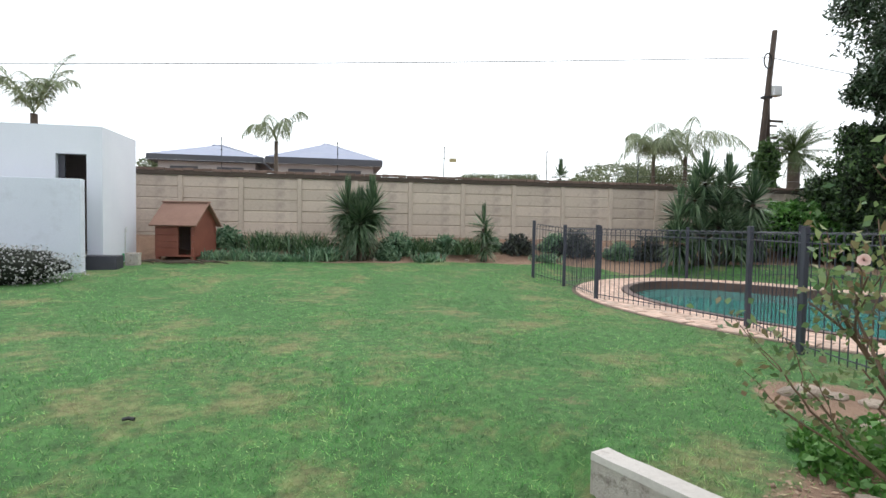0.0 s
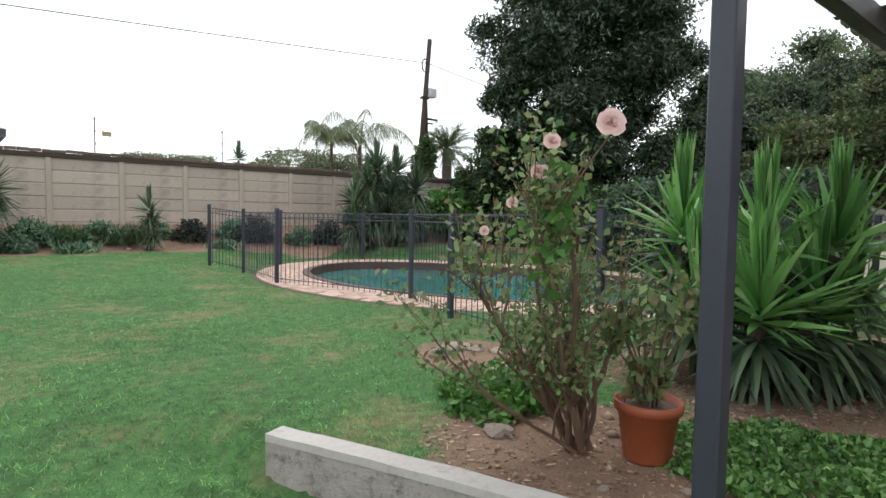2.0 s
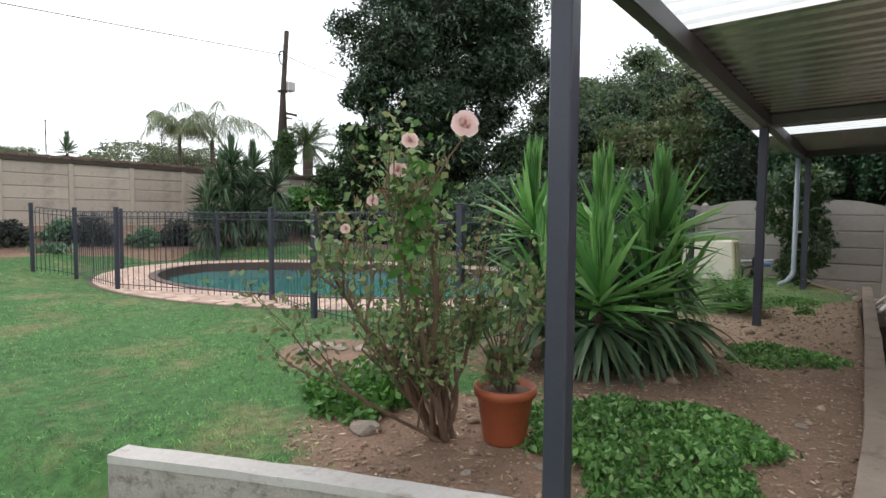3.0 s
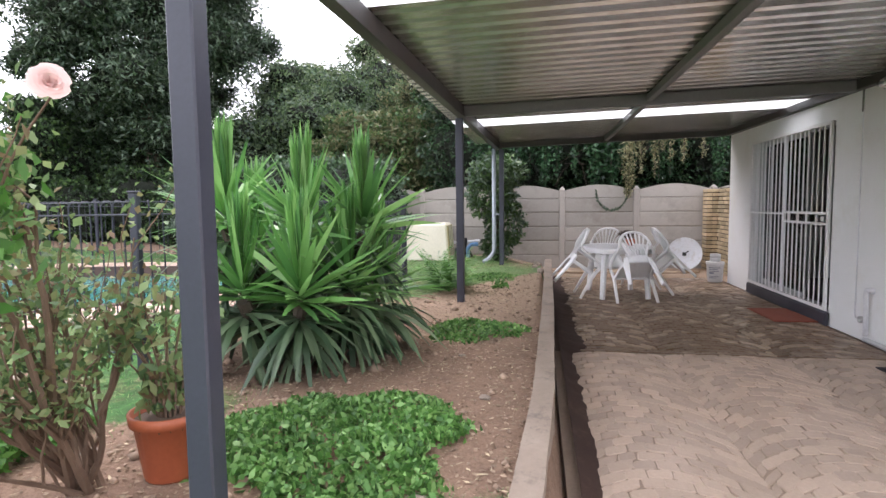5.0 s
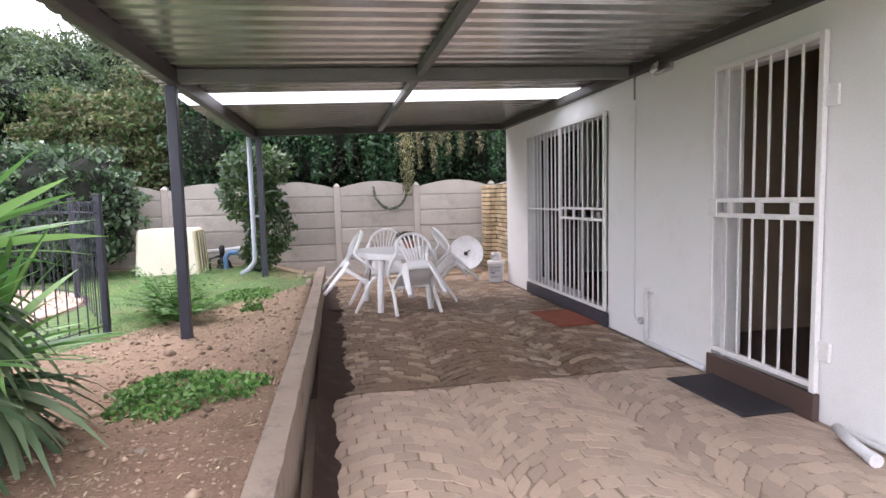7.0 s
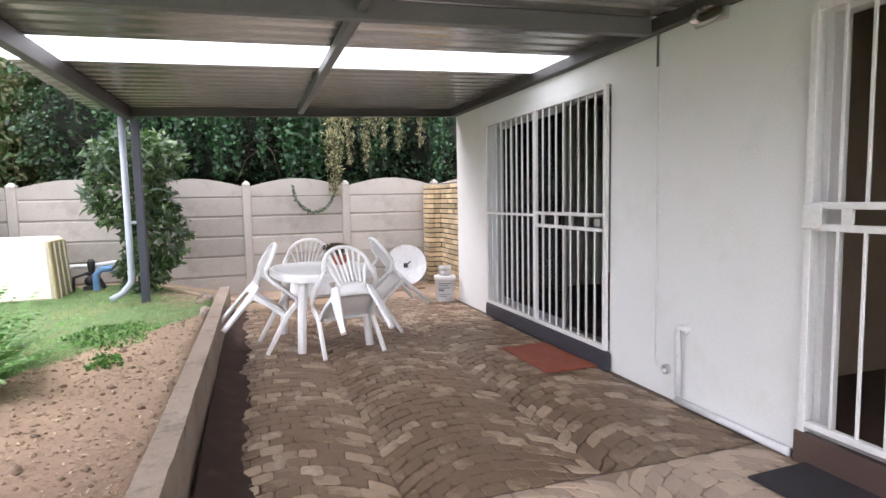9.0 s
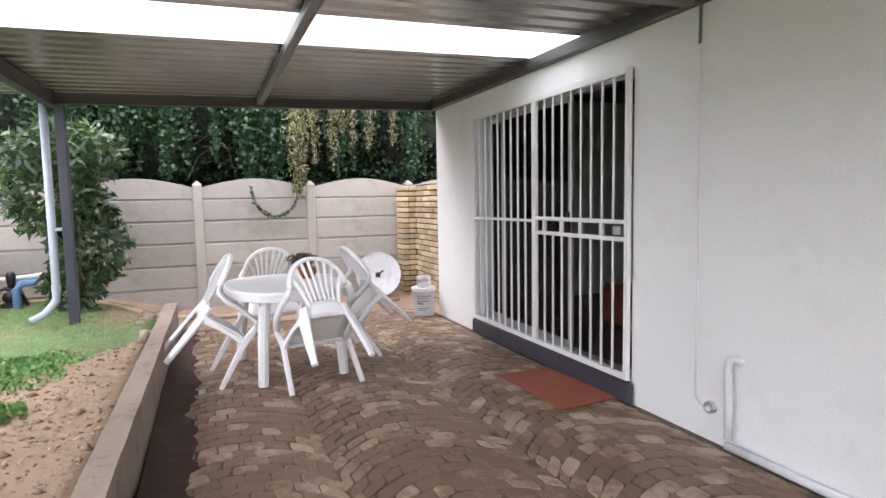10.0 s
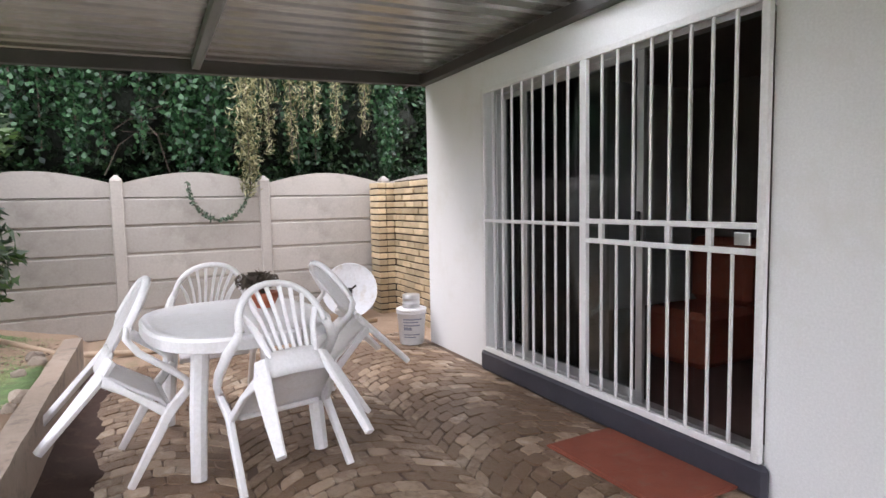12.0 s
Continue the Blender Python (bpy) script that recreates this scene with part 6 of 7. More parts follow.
def paint_bucket():
    b = group("paint_bucket", "white plastic bucket with a wrap-round label by the house corner", "bucket", at=(11.5, 0.2, 0.003))
    part("bucket_body", bm_lathe([(0.115, 0.0), (0.12, 0.01), (0.14, 0.3), (0.148, 0.302), (0.148, 0.325), (0.142, 0.327)], 28), M_WHITEPIPE, b, smooth=True)
    part("lid", bm_lathe([(0.15, 0.327), (0.152, 0.35), (0.14, 0.356)], 28), M_PLASTIC, b, smooth=True)
    m = worn("blue_grey_print", (0.2, 0.22, 0.28), (0.3, 0.32, 0.38), 5, 40, 0.5, bump=0)
    for i, (z, h, n) in enumerate(((0.25, 0.012, 9), (0.222, 0.012, 7), (0.19, 0.012, 8), (0.15, 0.03, 4), (0.1, 0.01, 8), (0.075, 0.01, 6))):
        bm = bmesh.new()
        for k in range(n + 1):
            a = radians(120 + k * 9)
            r = 0.1215 + 0.0667 * z
            for zz in (z, z + h):
                bm.verts.new((r * math.cos(a), r * math.sin(a), zz))
        bm.verts.ensure_lookup_table()
        for k in range(n):
            bm.faces.new([bm.verts[j] for j in (2 * k, 2 * k + 2, 2 * k + 3, 2 * k + 1)])
        part("label_line", bm, m, b)
    t = group("metal_tin", "ribbed silver tin standing on the lidded bucket", "tin", at=(11.5, 0.2, 0.36))
    part("tin_body", bm_lathe([(0.08, 0), (0.085, 0.005), (0.085, 0.04), (0.09, 0.045), (0.085, 0.05), (0.085, 0.09), (0.09, 0.095), (0.085, 0.1), (0.085, 0.13), (0.08, 0.132)], 24), M_ALU, t, smooth=True)


paint_bucket()


def wall_fittings():
    c = group("wall_cable", "thin white cable clipped down the house wall", "cable")
    part("cable", bm_tube([(7.40, 0.012, 2.5), (7.405, 0.012, 1.6), (7.395, 0.012, 0.9), (7.40, 0.012, 0.24), (7.36, 0.02, 0.2), (7.31, 0.02, 0.19)], 0.006, 6), M_WHITEPIPE, c)
    part("conduit", bm_tube([(7.405, 0.016, 2.52), (7.405, 0.016, 2.3)], 0.011, 6), M_RAFTER, c)
    o = group("drain_outlet", "small round grey pipe outlet in the wall", "pipe outlet", at=(7.28, 0.0, 0.2))
    bm = bm_lathe([(0.035, -0.02), (0.035, 0.03), (0.024, 0.032), (0.022, 0.0)], 18)
    bm.transform(Matrix.Rotation(radians(-90), 4, "X"))
    part("outlet_ring", bm, M_ALU, o, smooth=True)
    p = group("white_drain_pipe", "white plastic drain pipe running along the foot of the wall", "pipe")
    part("upright", bm_tube([(7.10, 0.0, 0.5), (7.10, 0.035, 0.535), (7.12, 0.05, 0.53), (7.135, 0.05, 0.49), (7.13, 0.045, 0.3), (7.13, 0.045, 0.07)], 0.022, 10), M_WHITEPIPE, p, smooth=True)
    part("along_pipe", bm_tube([(7.14, 0.045, 0.03), (6.7, 0.043, 0.028), (6.28, 0.043, 0.026)], 0.024, 10), M_WHITEPIPE, p, smooth=True)
    part("cap", bm_tube([(7.10, -0.01, 0.52), (7.10, 0.03, 0.52)], 0.03, 10), M_WHITEPIPE, p)
    q = group("drain_pipe", "short white pipe lying at an open drain beside the wall", "pipe")
    part("pipe_piece", bm_tube([(5.02, 0.1, 0.05), (4.84, 0.17, 0.035), (4.66, 0.235, 0.035)], 0.03, 12), M_WHITEPIPE, q, smooth=True)
    part("thin_pipe", bm_tube([(4.95, 0.06, 0.03), (4.5, 0.08, 0.03), (4.0, 0.1, 0.03)], 0.018, 8), M_WHITEPIPE, q)
    part("collar", bm_tube([(4.70, 0.222, 0.035), (4.65, 0.239, 0.035)], 0.036, 12), M_WHITEPIPE, q)
    lamp = group("wall_light", "oval bulkhead light with a clear cover under the patio roof", "wall light", at=(6.93, 0.0, 2.5))
    part("back_plate", bm_box(-0.14, 0.003, -0.05, 0.14, 0.03, 0.05, 0.02), M_ALU, lamp)
    bm = bm_lathe([(0.06, 0.0), (0.075, 0.03), (0.06, 0.065), (0.02, 0.08)], 20)
    for v in bm.verts:
        v.co = Vector((v.co.x * 1.8, 0.03 + v.co.z, v.co.y * 0.75))
    part("cover", bm, glass_material("light_cover", (0.95, 0.9, 0.8), 0.15), lamp, smooth=True)
    part("handset_bracket", bm_box(4.66, 0.003, 1.18, 4.78, 0.04, 1.25, 0.01), M_BLACK, tagged(new("wall_hook"), "small black bracket fixed to the house wall", "bracket"))
    for x, y, w, d, mat, lab in ((5.78, 0.235, 0.8, 0.4, M_RUBBER, "black bristle doormat on the paving"), (8.47, 0.3, 0.84, 0.48, M_REDMAT, "worn rust-red doormat in front of the sliding door")):
        g = group("doormat", lab, "doormat", at=(x, y, 0.006), rz=1.5)
        part("mat_surface", bm_box(-w / 2 + 0.02, -d / 2 + 0.02, 0.0, w / 2 - 0.02, d / 2 - 0.02, 0.014, 0.003), mat, g)
        for a in ((-w / 2, -d / 2, w / 2, -d / 2 + 0.02), (-w / 2, d / 2 - 0.02, w / 2, d / 2), (-w / 2, -d / 2 + 0.02, -w / 2 + 0.02, d / 2 - 0.02), (w / 2 - 0.02, -d / 2 + 0.02, w / 2, d / 2 - 0.02)):
            part("border", bm_box(a[0], a[1], 0.0, a[2], a[3], 0.011, 0.002), mat, g)


wall_fittings()


def garden_clutter():
    z = ground_z(11.6, 4.2)
    d = group("downpipe", "silver-painted rainwater downpipe with a kicked-out shoe beside the post", "downpipe")
    part("pipe", bm_tube([(11.4, 4.04, 2.4), (11.4, 4.04, z + 0.32), (11.4, 4.05, z + 0.24), (11.34, 4.13, z + 0.13), (11.26, 4.23, z + 0.08)], 0.036, 14), M_SILVERPIPE, d, smooth=True)
    part("collar", bm_tube([(11.4, 4.04, z + 0.33), (11.4, 4.04, z + 0.39)], 0.041, 14), M_SILVERPIPE, d)
    part("bracket", bm_box(11.38, 3.935, 1.2, 11.42, 4.03, 1.23), M_SILVERPIPE, d)
    z = ground_z(12.3, 5.3)
    b = group("pump_cover", "cream and olive fibreglass pump cover standing on the grass", "pump cover", at=(12.35, 5.45, z - 0.02))
    for x0, x1, mat, n in ((-0.45, 0.45, M_CREAM, "cover_body"),):
        bm = bm_box(-0.36, -0.48, 0, 0.36, 0.48, 0.76, 0.04)
        for v in bm.verts:
            k = 1 - 0.14 * v.co.z
            v.co.x *= k
            v.co.y *= k
        part(n, bm, mat, b)
    bm = bm_box(-0.34, -0.5, 0.0, 0.34, -0.47, 0.72, 0.01)
    for v in bm.verts:
        k = 1 - 0.14 * v.co.z
        v.co.x *= k
        v.co.y *= k
    part("side_panel", bm, M_OLIVE, b, "faded olive side panel")
    for x in (-0.2, 0.0, 0.2):
        part("panel_rib", bm_tube([(x, -0.5, 0.02), (x * 0.9, -0.455, 0.7)], 0.012, 6), M_CREAM, b)
    p = group("pool_pump", "black pool pump with blue and white pipework by the wall", "pool pump", at=(12.75, 4.75, ground_z(12.75, 4.75)))
    bm = bm_tube([(-0.12, 0, 0.12), (0.2, 0, 0.12)], 0.065, 16)
    part("motor", bm, M_BLACK, p, smooth=True)
    part("base", bm_box(-0.12, -0.08, -0.02, 0.2, 0.08, 0.05), M_BLACK, p)
    part("valve", bm_lathe([(0.03, 0.17), (0.045, 0.3), (0.05, 0.36), (0.03, 0.4)], 16), M_BLACK, p, smooth=True)
    part("white_pipe", bm_tube([(0.05, 0.45, 0.3), (0.05, 0.0, 0.31), (0.05, -0.3, 0.34)], 0.03, 10), M_WHITEPIPE, p)
    part("white_pipe", bm_tube([(0.05, 0.3, -0.05), (0.05, 0.3, 0.3)], 0.03, 10), M_WHITEPIPE, p)
    part("black_pipe", bm_tube([(-0.1, 0.2, 0.0), (-0.12, 0.18, 0.18), (-0.05, 0.05, 0.22), (0.0, -0.1, 0.12), (0.0, -0.15, 0.0)], 0.022, 8), M_BLACK, p)
    blue = worn("blue_hose", (0.1, 0.22, 0.42), (0.16, 0.3, 0.52), 5, 30, 0.5, bump=0)
    part("blue_pipe", bm_tube([(-0.15, -0.08, -0.02), (-0.15, -0.08, 0.2), (-0.15, -0.14, 0.27), (-0.12, -0.28, 0.28)], 0.042, 10), blue, p, "faded blue pool pipe")
    h = group("garden_hose", "faded tan hose pipe lying along the foot of the wall", "hose")
    part("hose", bm_tube([(12.9, 4.0, ground_z(12.9, 4.0) + 0.02), (12.6, 3.6, 0.2), (12.35, 3.2, 0.1), (12.3, 2.6, 0.055), (12.28, 1.8, 0.055), (12.32, 1.0, 0.055), (12.5, 0.2, 0.055)], 0.028, 8), M_HOSE, h, smooth=True)
    r = random.Random(11)
    st = part("stone", bmesh.new(), M_STONE)
    bm = bmesh.new()
    bmesh.ops.create_icosphere(bm, subdivisions=2, radius=1)
    for v in bm.verts:
        v.co *= 1 + 0.3 * noise.noise(v.co * 1.5)
    bm.to_mesh(st.data)
    bm.free()
    bpy.data.objects.remove(st)
    me = bpy.data.meshes["stone"]

    def stone(x, y, s, flat=0.5, lab="rounded garden stone on the soil"):
        o = new("stone", me)
        o.location = (x, y, ground_z(x, y) + s * flat * 0.35)
        o.scale = (s, s * r.uniform(0.7, 1), s * flat)
        o.rotation_euler = (0, 0, r.uniform(0, 6))
        tagged(o, lab, "stone", "garden stones")
    for x, y, s in ((11.45, 3.28, 0.07), (11.3, 3.24, 0.06), (10.4, 3.2, 0.07), (10.2, 3.22, 0.05), (11.0, 3.3, 0.05)):
        stone(x, y, s, 0.7, "dark loose stone beside the retaining wall")
    for _ in range(10):
        x, y = r.uniform(3.7, 4.4), r.uniform(6.1, 7.0)
        stone(x, y, r.uniform(0.06, 0.12), 0.35, "flat pale stepping stone on bare soil")
    for _ in range(26):
        x = r.uniform(-0.6, 0.9)
        stone(x, r.uniform(18.3, 18.9), r.uniform(0.08, 0.16), 0.6, "rough reddish stone edging the flower bed")
    for _ in range(26):
        stone(r.uniform(1.2, 12), r.uniform(17.5, 19.0), r.uniform(0.06, 0.13), 0.6, "rough reddish stone edging the flower bed")
    for x, y, s in ((3.0, 3.7, 0.05), (4.2, 3.55, 0.04), (2.75, 5.45, 0.09), (2.55, 4.55, 0.04), (3.2, 5.3, 0.04), (2.9, 4.5, 0.03), (2.65, 4.75, 0.03), (5.1, 3.8, 0.03), (3.45, 4.95, 0.05)):
        stone(x, y, s, 0.4, "pale flat stone chip on the soil")
    chips, k = [], 0
    n = 14000
    x = RNG.uniform(2.3, 12.9, n)
    y = RNG.uniform(3.25, 6.2, n)
    keep = (soil_at(x, y) > 0.45) & (garden_side(x, y) > 0.6)
    x, y = x[keep], y[keep]
    c = np.stack([x, y, land(x, y) + 0.006], 1)
    v, f = leaves(c, 0.034, 0.022, 0.0)
    m = worn("soil_crumbs", (0.22, 0.135, 0.09), (0.48, 0.37, 0.26), 30, 90, 0.95, bump=0, island=0.4)
    v[:, 2] = np.repeat(c[:, 2], 4) + (v[:, 2] - np.repeat(c[:, 2], 4)) * 0.3
    tagged(mesh_of("soil_litter", v, f, m), "crumbs of soil, mulch and dead leaves on the bed", "soil litter", kind="stuff")
    n = 5200
    x, y = 2.3 + 10.4 * RNG.uniform(0, 1, n), RNG.uniform(3.22, 6.2, n)
    keep = (soil_at(x, y) > 0.4) & (garden_side(x, y) > 0.6)
    x, y = x[keep], y[keep]
    size = RNG.exponential(0.006, len(x)) + 0.004
    six = np.array([(1, 0, 0), (0, 1, 0), (-1, 0, 0), (0, -1, 0), (0, 0, 0.8), (0, 0, -0.6)], float)
    v = np.stack([x, y, land(x, y) + 0.2 * size], 1)[:, None] + six[None] * size[:, None, None] * RNG.uniform(0.6, 1.4, (len(x), 6, 1))
    tri = np.array([(0, 1, 4), (1, 2, 4), (2, 3, 4), (3, 0, 4), (1, 0, 5), (2, 1, 5), (3, 2, 5), (0, 3, 5)])
    f = (np.arange(len(x))[:, None, None] * 6 + tri[None]).reshape(-1, 3)
    clod = worn("dry_soil_clods", (0.24, 0.155, 0.105), (0.48, 0.36, 0.27), 3, 90, 0.95, bump=0.4, dist=0.003, island=0.5)
    tagged(mesh_of("soil_clods", v.reshape(-1, 3), f, clod), "small dry clods and stone chips on the red soil", "soil clods", kind="stuff")
    n = 4200
    x, y = RNG.uniform(2.2, 12.9, n), RNG.uniform(3.2, 6.4, n)
    keep = (soil_at(x, y) > 0.4) & (garden_side(x, y) > 0.6)
    c = np.stack([x[keep], y[keep], land(x[keep], y[keep]) + 0.008], 1)
    v, f = leaves(c, 0.055, 0.014, 0.0)
    v[:, 2] = np.repeat(c[:, 2], 4) + (v[:, 2] - np.repeat(c[:, 2], 4)) * 0.15
    straw = worn("dry_straw", (0.4, 0.3, 0.18), (0.62, 0.52, 0.36), 30, 90, 0.95, bump=0, island=0.5)
    tagged(mesh_of("dry_litter", v, f, straw), "dry straw and pale leaf bits on the red soil", "dry litter", kind="stuff")
    b = group("green_bucket", "green plastic basin among leaves beside the dog kennel", "basin", at=(-4.0, 17.2, ground_z(-4.0, 17.2)))
    part("basin", bm_lathe([(0.14, 0.02), (0.2, 0.2), (0.21, 0.2), (0.15, 0.03)], 18), worn("green_plastic", (0.05, 0.3, 0.12), (0.08, 0.4, 0.18), 5, 30, 0.4, bump=0), b)
    s = group("stick_pile", "pile of cut sticks and leaves on the ground by the kennel", "sticks", at=(-3.0, 16.75, ground_z(-3.0, 16.75)))
    for i in range(22):
        a = r.uniform(-0.4, 0.4)
        x, y, le = r.uniform(-0.8, 0.6), r.uniform(-0.2, 0.2), r.uniform(0.3, 0.7)
        part("stick", bm_tube([(x, y, 0.02 + 0.002 * i), (x + le * math.cos(a) / 2, y + le * math.sin(a) / 2, 0.05 + 0.002 * i), (x + le * math.cos(a), y + le * math.sin(a), 0.02)], 0.012, 5), M_BARK, s)
    t = group("small_toy", "tiny dark object lying on the lawn", "debris", at=(-0.78, 7.2, ground_z(-0.78, 7.2)))
    part("piece", bm_tube([(-0.035, 0, 0.03), (0, 0.01, 0.035), (0.035, 0, 0.03)], 0.012, 8), M_BLACK, t)


garden_clutter()


def creepers():
    """Strands of leaves hanging over the east wall."""
    def strand(label, x, y, z_top, z_low, r, n, mat, leaf, bend=0.0):
        g = group("hanging_creeper", label, "creeper", "creepers over the wall", at=(x, y, z_low))
        t = RNG.uniform(0, 1, n) ** 0.8
        h = z_top - z_low
        taper = 0.35 + 0.65 * t
        c = np.stack([RNG.normal(0, r * 0.5, n) * taper, bend * (1 - t) ** 2 + RNG.normal(0, r, n) * taper, t * h], 1)
        v, f = leaves(c, leaf * (1.2 if mat is M_GOLDLEAF else 1.0), leaf * (0.25 if mat is M_GOLDLEAF else 0.75), 0.9)
        mesh_of("foliage", v, f, mat, g)
        part("stem", bm_tube([(0.05, 0, h), (0, bend * 0.3, h / 2), (0, bend, 0.05)], 0.008, 5), M_BARK, g)
    strand("pale yellow-green creeper strand hanging over the wall", 13.15, 1.42, 3.3, 1.5, 0.12, 1300, M_GOLDLEAF, 0.08)
    for y, lo, n in ((1.12, 2.0, 420), (0.85, 1.9, 380), (0.55, 2.25, 240), (0.28, 2.2, 300), (-0.1, 2.3, 260), (0.7, 2.4, 200)):
        strand("thin golden creeper strand hanging from the growth", 13.5, y, 3.3, lo, 0.07, n, M_GOLDLEAF, 0.07)
    for y, lo, r, n in ((2.05, 1.7, 0.14, 650), (1.72, 1.62, 0.26, 1100), (3.1, 1.75, 0.13, 700), (-0.42, 1.72, 0.1, 700), (4.3, 1.8, 0.3, 900), (0.75, 1.68, 0.12, 300), (3.65, 2.2, 0.2, 500)):
        strand("dark green ivy strand spilling over the wall", 13.62, y, 3.3, lo, r, n, M_IVY, 0.08)
    rq = random.Random(8)
    for k in range(15):
        y = -0.5 + 0.36 * k + rq.uniform(-0.12, 0.12)
        strand("long ivy strand hanging in front of the dark growth", 13.72, y, 3.4 + rq.uniform(0, 0.5), 1.85 + rq.uniform(0, 0.75), 0.055 + 0.04 * rq.random(), 330, M_IVY, 0.08)
    rr = random.Random(21)
    g = group("bare_branches", "bare grey twigs tangled in the growth behind the wall", "twigs", "creepers over the wall", at=(13.8, 1.5, 2.4))
    for _ in range(46):
        y, z = rr.uniform(-2.2, 3.6), rr.uniform(-0.7, 1.2)
        a, le = rr.uniform(-1.2, 1.2), rr.uniform(0.4, 1.1)
        part("branch", bm_tube([(rr.uniform(0.0, 0.15), y, z), (rr.uniform(-0.1, 0.1), y + le * 0.5 * math.sin(a), z + le * 0.5 * math.cos(a)), (rr.uniform(-0.1, 0.1), y + le * math.sin(a * 1.3), z + le * math.cos(a * 1.3) * 0.8)], [0.008, 0.006, 0.003], 4), M_BARK, g)
    g = group("creeper_loop", "thin leafy creeper hanging in a loop against the wall", "creeper", at=(13.2, 1.75, 1.3))
    pts = [(0, 0.32 * math.cos(a), 0.36 + 0.42 * -math.sin(a)) for a in [math.pi * i / 16 for i in range(17)]]
    part("stem", bm_tube(pts, 0.006, 5), M_BARK, g)
    c = np.array([Vector(pts[i]).lerp(Vector(pts[i + 1]), t)[:] for i in range(16) for t in np.linspace(0, 1, 14)])
    c = c + RNG.normal(0, 0.014, c.shape) + np.array([-0.02, 0, 0])
    v, f = leaves(c, 0.05, 0.03, 0.6)
    mesh_of("foliage", v, f, M_GREYLEAF, g)


creepers()


# ---- grass ----
def build_grass():
    n = 480000
    r = RNG.uniform(0.9, 18.0, n)
    a = RNG.uniform(radians(-62), radians(82), n)
    x, y = 0.6 + r * np.sin(a), 3.0 + r * np.cos(a)
    soil = soil_at(x, y)
    free = (soil < RNG.uniform(0.15, 0.75, n)) & (y > 3.3) & (y < 17.6) & (x > -12) & (x < 13)
    dx, dy = x - POOL_C[0], y - POOL_C[1]
    u = dx * math.cos(POOL_TURN) + dy * math.sin(POOL_TURN)
    w = -dx * math.sin(POOL_TURN) + dy * math.cos(POOL_TURN)
    free &= (u / (POOL_A + 1.3)) ** 2 + (w / (POOL_B + 1.3)) ** 2 > 1
    free &= ~((x < -3.6) & (y > 15.1))
    line = 2.75 - (y - 3.35) * (1.01 / 2.73)
    free &= ~((np.abs(x - line) < 0.1) & (y < 6.1))
    more = 60000
    x2, y2 = RNG.uniform(7.8, 13.0, more), RNG.uniform(3.35, 6.6, more)
    keep = soil_at(x2, y2) < RNG.uniform(0.25, 0.85, more)
    u = ((x2 - POOL_C[0]) * math.cos(POOL_TURN) + (y2 - POOL_C[1]) * math.sin(POOL_TURN)) / (POOL_A + 1.2)
    w = (-(x2 - POOL_C[0]) * math.sin(POOL_TURN) + (y2 - POOL_C[1]) * math.cos(POOL_TURN)) / (POOL_B + 1.2)
    keep &= u * u + w * w > 1
    x, y = np.concatenate([x[free], x2[keep]]), np.concatenate([y[free], y2[keep]])
    k = len(x)
    o = np.stack([x, y, land(x, y) - 0.004], 1)
    d = np.stack([RNG.normal(0, 0.55, k), RNG.normal(0, 0.55, k), np.ones(k)], 1)
    v, f = straps(o, d, RNG.uniform(0.03, 0.085, k) * (1 + 0.35 * np.sin(x * 2.3) * np.sin(y * 1.9)), 0.0075, 0.5, 1)
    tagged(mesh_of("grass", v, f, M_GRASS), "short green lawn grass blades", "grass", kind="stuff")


build_grass()


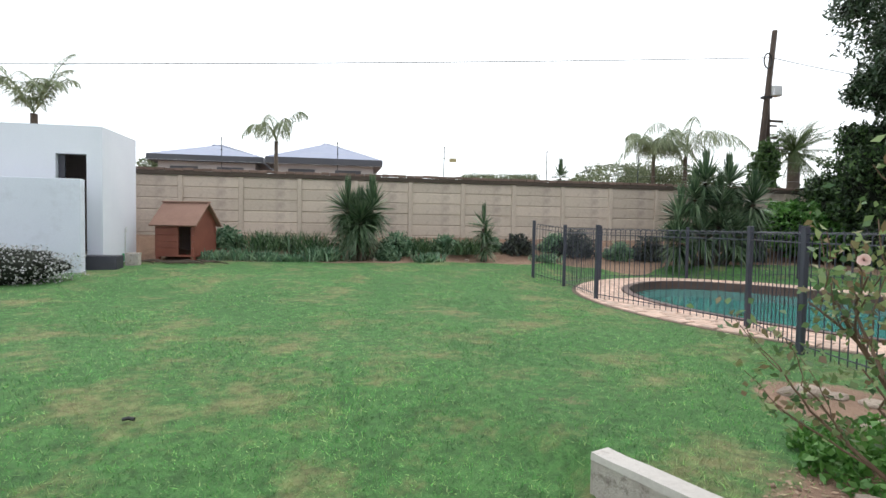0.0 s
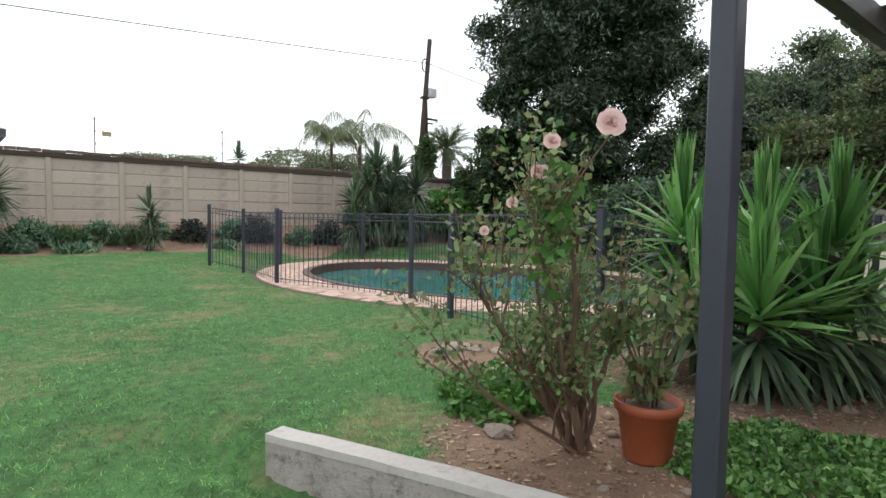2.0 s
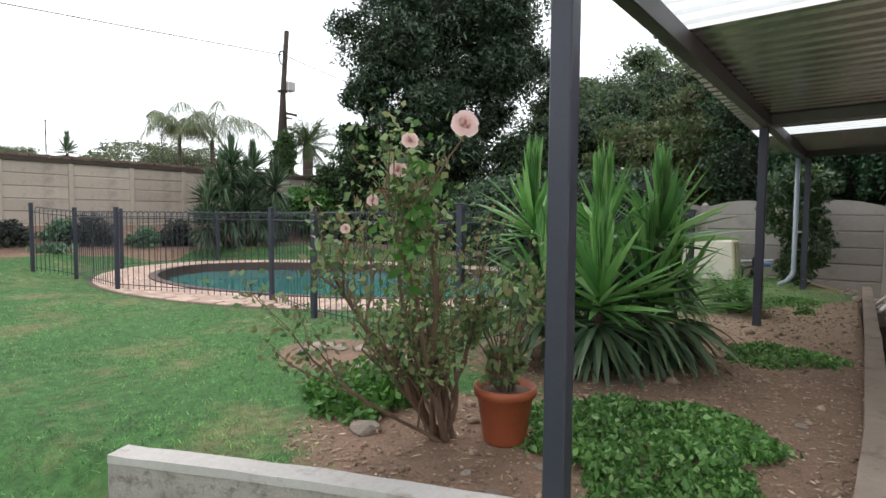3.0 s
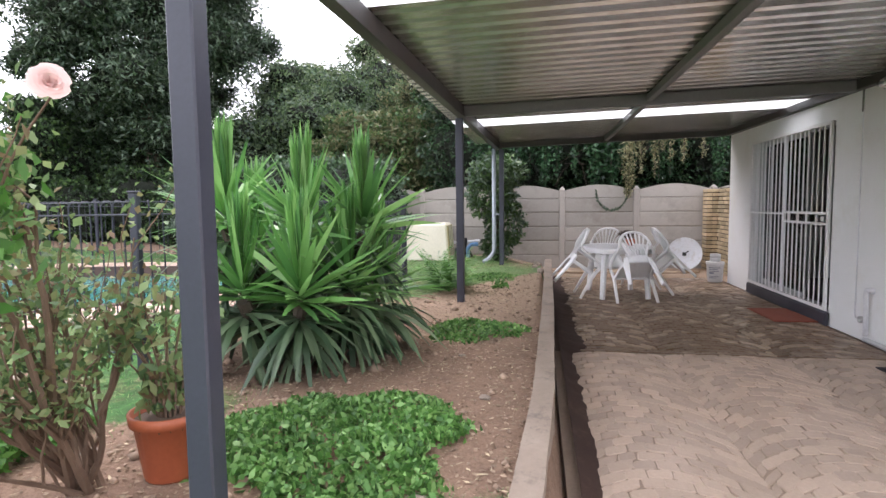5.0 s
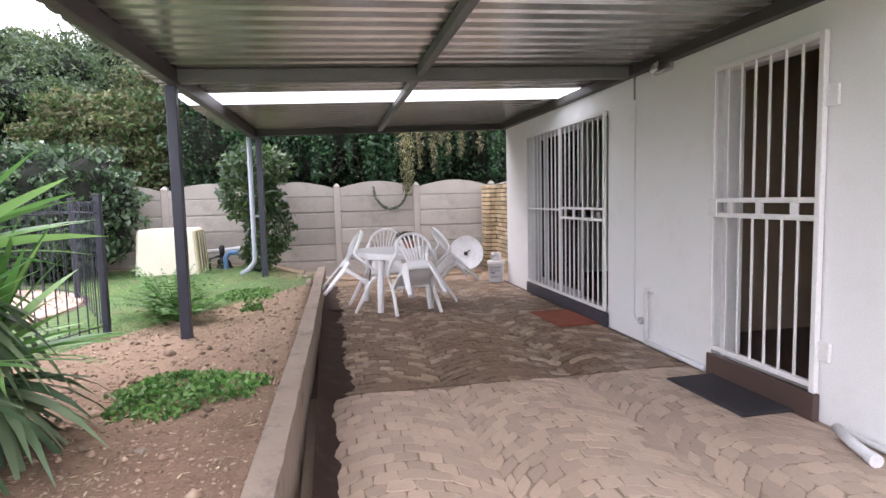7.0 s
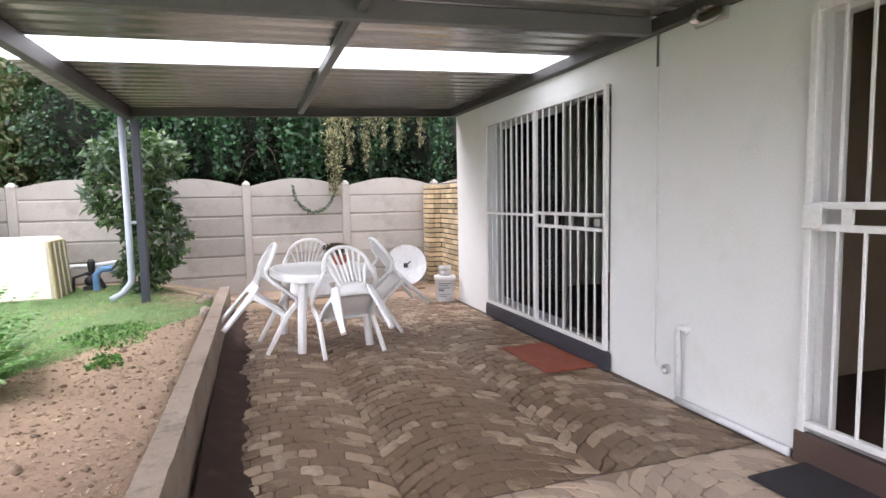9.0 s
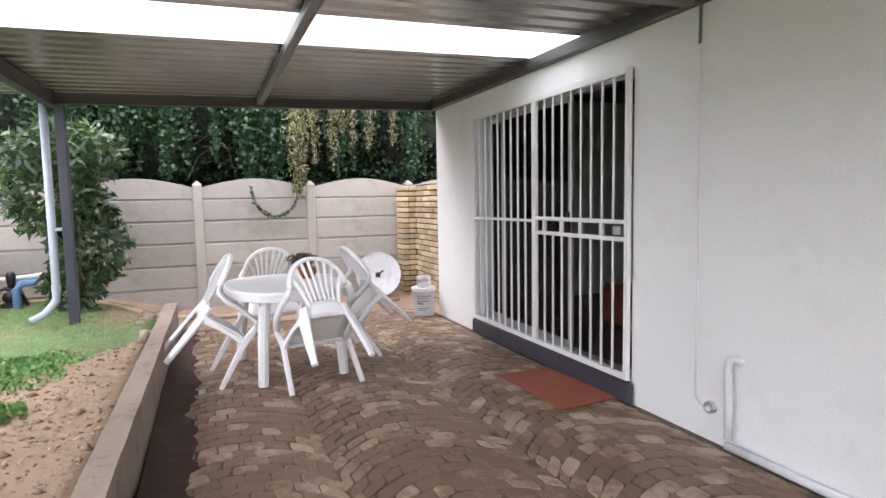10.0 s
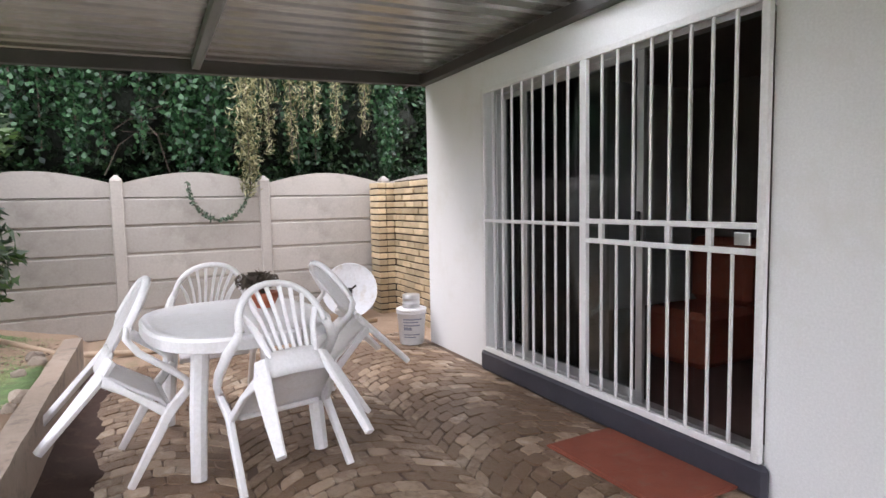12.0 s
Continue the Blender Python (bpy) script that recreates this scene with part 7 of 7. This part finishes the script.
# ---- pavers, last ----
def lay_patio():
    floor = tagged(new("patio_paving"), "brown cobble pavers laid in arcs with dark joints", "paving", kind="structure")
    stones = []
    rr = random.Random(4)
    for x_a, x_b, pitch, across, bay, bulge in ((2.75, 6.47, 0.108, 0.118, 1.02, 0.36), (6.49, 12.1, 0.108, 0.12, 1.02, 0.3)):
        y_0 = 0.06
        while y_0 < 3.02:
            x, row = x_a - bulge, 0
            while x < x_b:
                m = int(bay / across)
                cuts = [-1.0] + [(2 * (i + (0.5 if row % 2 else 0.0)) / m - 1) + rr.uniform(-0.03, 0.03) for i in range(0 if row % 2 else 1, m)] + [1.0]
                for u0, u1 in zip(cuts, cuts[1:]):
                    q = []
                    for u, xx in ((u0, x), (u0, x + pitch), (u1, x + pitch), (u1, x)):
                        q.append([xx + bulge * (1 - u * u) + rr.uniform(-0.011, 0.011), y_0 + (u + 1) * bay / 2 + rr.uniform(-0.011, 0.011)])
                    q = [(min(max(a, x_a), x_b), min(max(b, 0.06), 3.02)) for a, b in q]
                    area = 0.5 * abs(sum(q[k][0] * q[(k + 1) % 4][1] - q[(k + 1) % 4][0] * q[k][1] for k in range(4)))
                    if area > 0.35 * pitch * across:
                        stones.append((q, x_a > 5))
                x += pitch
                row += 1
            y_0 += bay

    def add_stone(bm, q, shift):
        c = Vector((sum(p[0] for p in q) / 4, sum(p[1] for p in q) / 4))
        h = rr.uniform(-0.003, 0.003)
        out = []
        for k in range(4):
            a, b = Vector(q[k]), Vector(q[(k + 1) % 4])
            out += [a.lerp(b, 0.14), a.lerp(b, 0.86)]
        rings = []
        for grow, z in ((0.965, -0.03), (0.965, -0.004), (0.91, 0.0)):
            rings.append([bm.verts.new(((c + (p - c) * grow).x - shift[0], (c + (p - c) * grow).y - shift[1], z + (h if z > -0.03 else 0))) for p in out])
        for r0, r1 in zip(rings, rings[1:]):
            for k in range(8):
                bm.faces.new((r0[k], r1[k], r1[(k + 1) % 8], r0[(k + 1) % 8]))
        bm.faces.new(rings[-1][::-1])
        return c

    middle = lambda i: (stones[i][0][0][0] - 5.8) ** 2 + (stones[i][0][0][1] - 2.2) ** 2  # noqa: E731
    near = set(sorted(range(len(stones)), key=middle)[:290])
    joined = {False: bmesh.new(), True: bmesh.new()}
    for i, (q, wet) in enumerate(stones):
        if i in near:
            bm = bmesh.new()
            add_stone(bm, q, q[0])
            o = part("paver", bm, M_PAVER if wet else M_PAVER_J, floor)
            o.location = (*q[0], 0)
        else:
            add_stone(joined[wet], q, (0, 0))
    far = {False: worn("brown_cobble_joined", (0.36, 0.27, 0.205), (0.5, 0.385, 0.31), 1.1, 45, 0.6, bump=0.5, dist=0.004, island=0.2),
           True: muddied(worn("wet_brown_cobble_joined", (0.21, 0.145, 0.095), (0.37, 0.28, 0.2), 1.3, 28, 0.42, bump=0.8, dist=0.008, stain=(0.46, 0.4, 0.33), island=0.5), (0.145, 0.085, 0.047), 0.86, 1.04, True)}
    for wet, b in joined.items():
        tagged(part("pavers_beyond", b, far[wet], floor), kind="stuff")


lay_patio()


def silt_strip():
    """Red silt washed against the foot of the retaining wall, thinning out over the pavers."""
    bm = bmesh.new()
    rows = []
    for i in range(151):
        x = 2.9 + i * 0.06
        reach = (0.16 if x < 6.4 else 0.3) * (0.85 + 0.35 * noise.noise(Vector((x * 1.7, 0, 0))) + 0.25 * noise.noise(Vector((x * 7, 3, 0))))
        rows.append([bm.verts.new((x, 3.04 - reach * k, 0.05 * (1 - k) ** 2 + 0.0085 * (1 - k) + 0.0015 - 0.012 * (k == 1))) for k in (0, 0.15, 0.35, 0.6, 0.85, 1)])
    for a, b in zip(rows, rows[1:]):
        for k in range(5):
            bm.faces.new((a[k], a[k + 1], b[k + 1], b[k]))
    tagged(part("silt", bm, M_MUD, None, smooth=True), "dark damp red silt along the foot of the retaining wall", "silt", kind="structure")


silt_strip()


def lay_pool_paving():
    """Rows of bricks round the pool."""
    r = random.Random(9)
    bm = bmesh.new()
    count = 0
    me = bpy.data.meshes.new("coping_brick")
    b = bm_box(-0.105, -0.05, -0.03, 0.105, 0.05, 0.0, 0.006)
    b.to_mesh(me)
    b.free()
    me.materials.append(M_COPING)
    for row in range(8):
        grow = 0.2 + row * 0.108
        pts = [Vector(pool_edge(2 * math.pi * i / 400, grow)) for i in range(401)]
        total, run = 0.0, r.uniform(0, 0.2)
        for p, q in zip(pts, pts[1:]):
            run += (q - p).length
            if run >= 0.22:
                run -= 0.22
                m = pose(q.x, q.y, 0.302 + r.uniform(-0.003, 0.003), 0, 0, math.degrees(math.atan2(q.y - p.y, q.x - p.x)) + r.uniform(-2, 2))
                if q.x < 7.2 and q.y < 9.2 and count < 280:
                    count += 1
                    o = new("coping_brick", me)
                    o.parent = POOL
                    o.matrix_basis = m
                else:
                    vs = [bm.verts.new(m @ v.co) for v in me.vertices]
                    for f in me.polygons:
                        bm.faces.new([vs[k] for k in f.vertices])
    mat = worn("salmon_brick_paver_joined", (0.52, 0.35, 0.27), (0.68, 0.5, 0.4), 1.5, 50, 0.8, bump=0.3, dist=0.003, island=0.25, stain=(0.5, 0.42, 0.36))
    tagged(part("coping_beyond", bm, mat, POOL), kind="stuff")


lay_pool_paving()
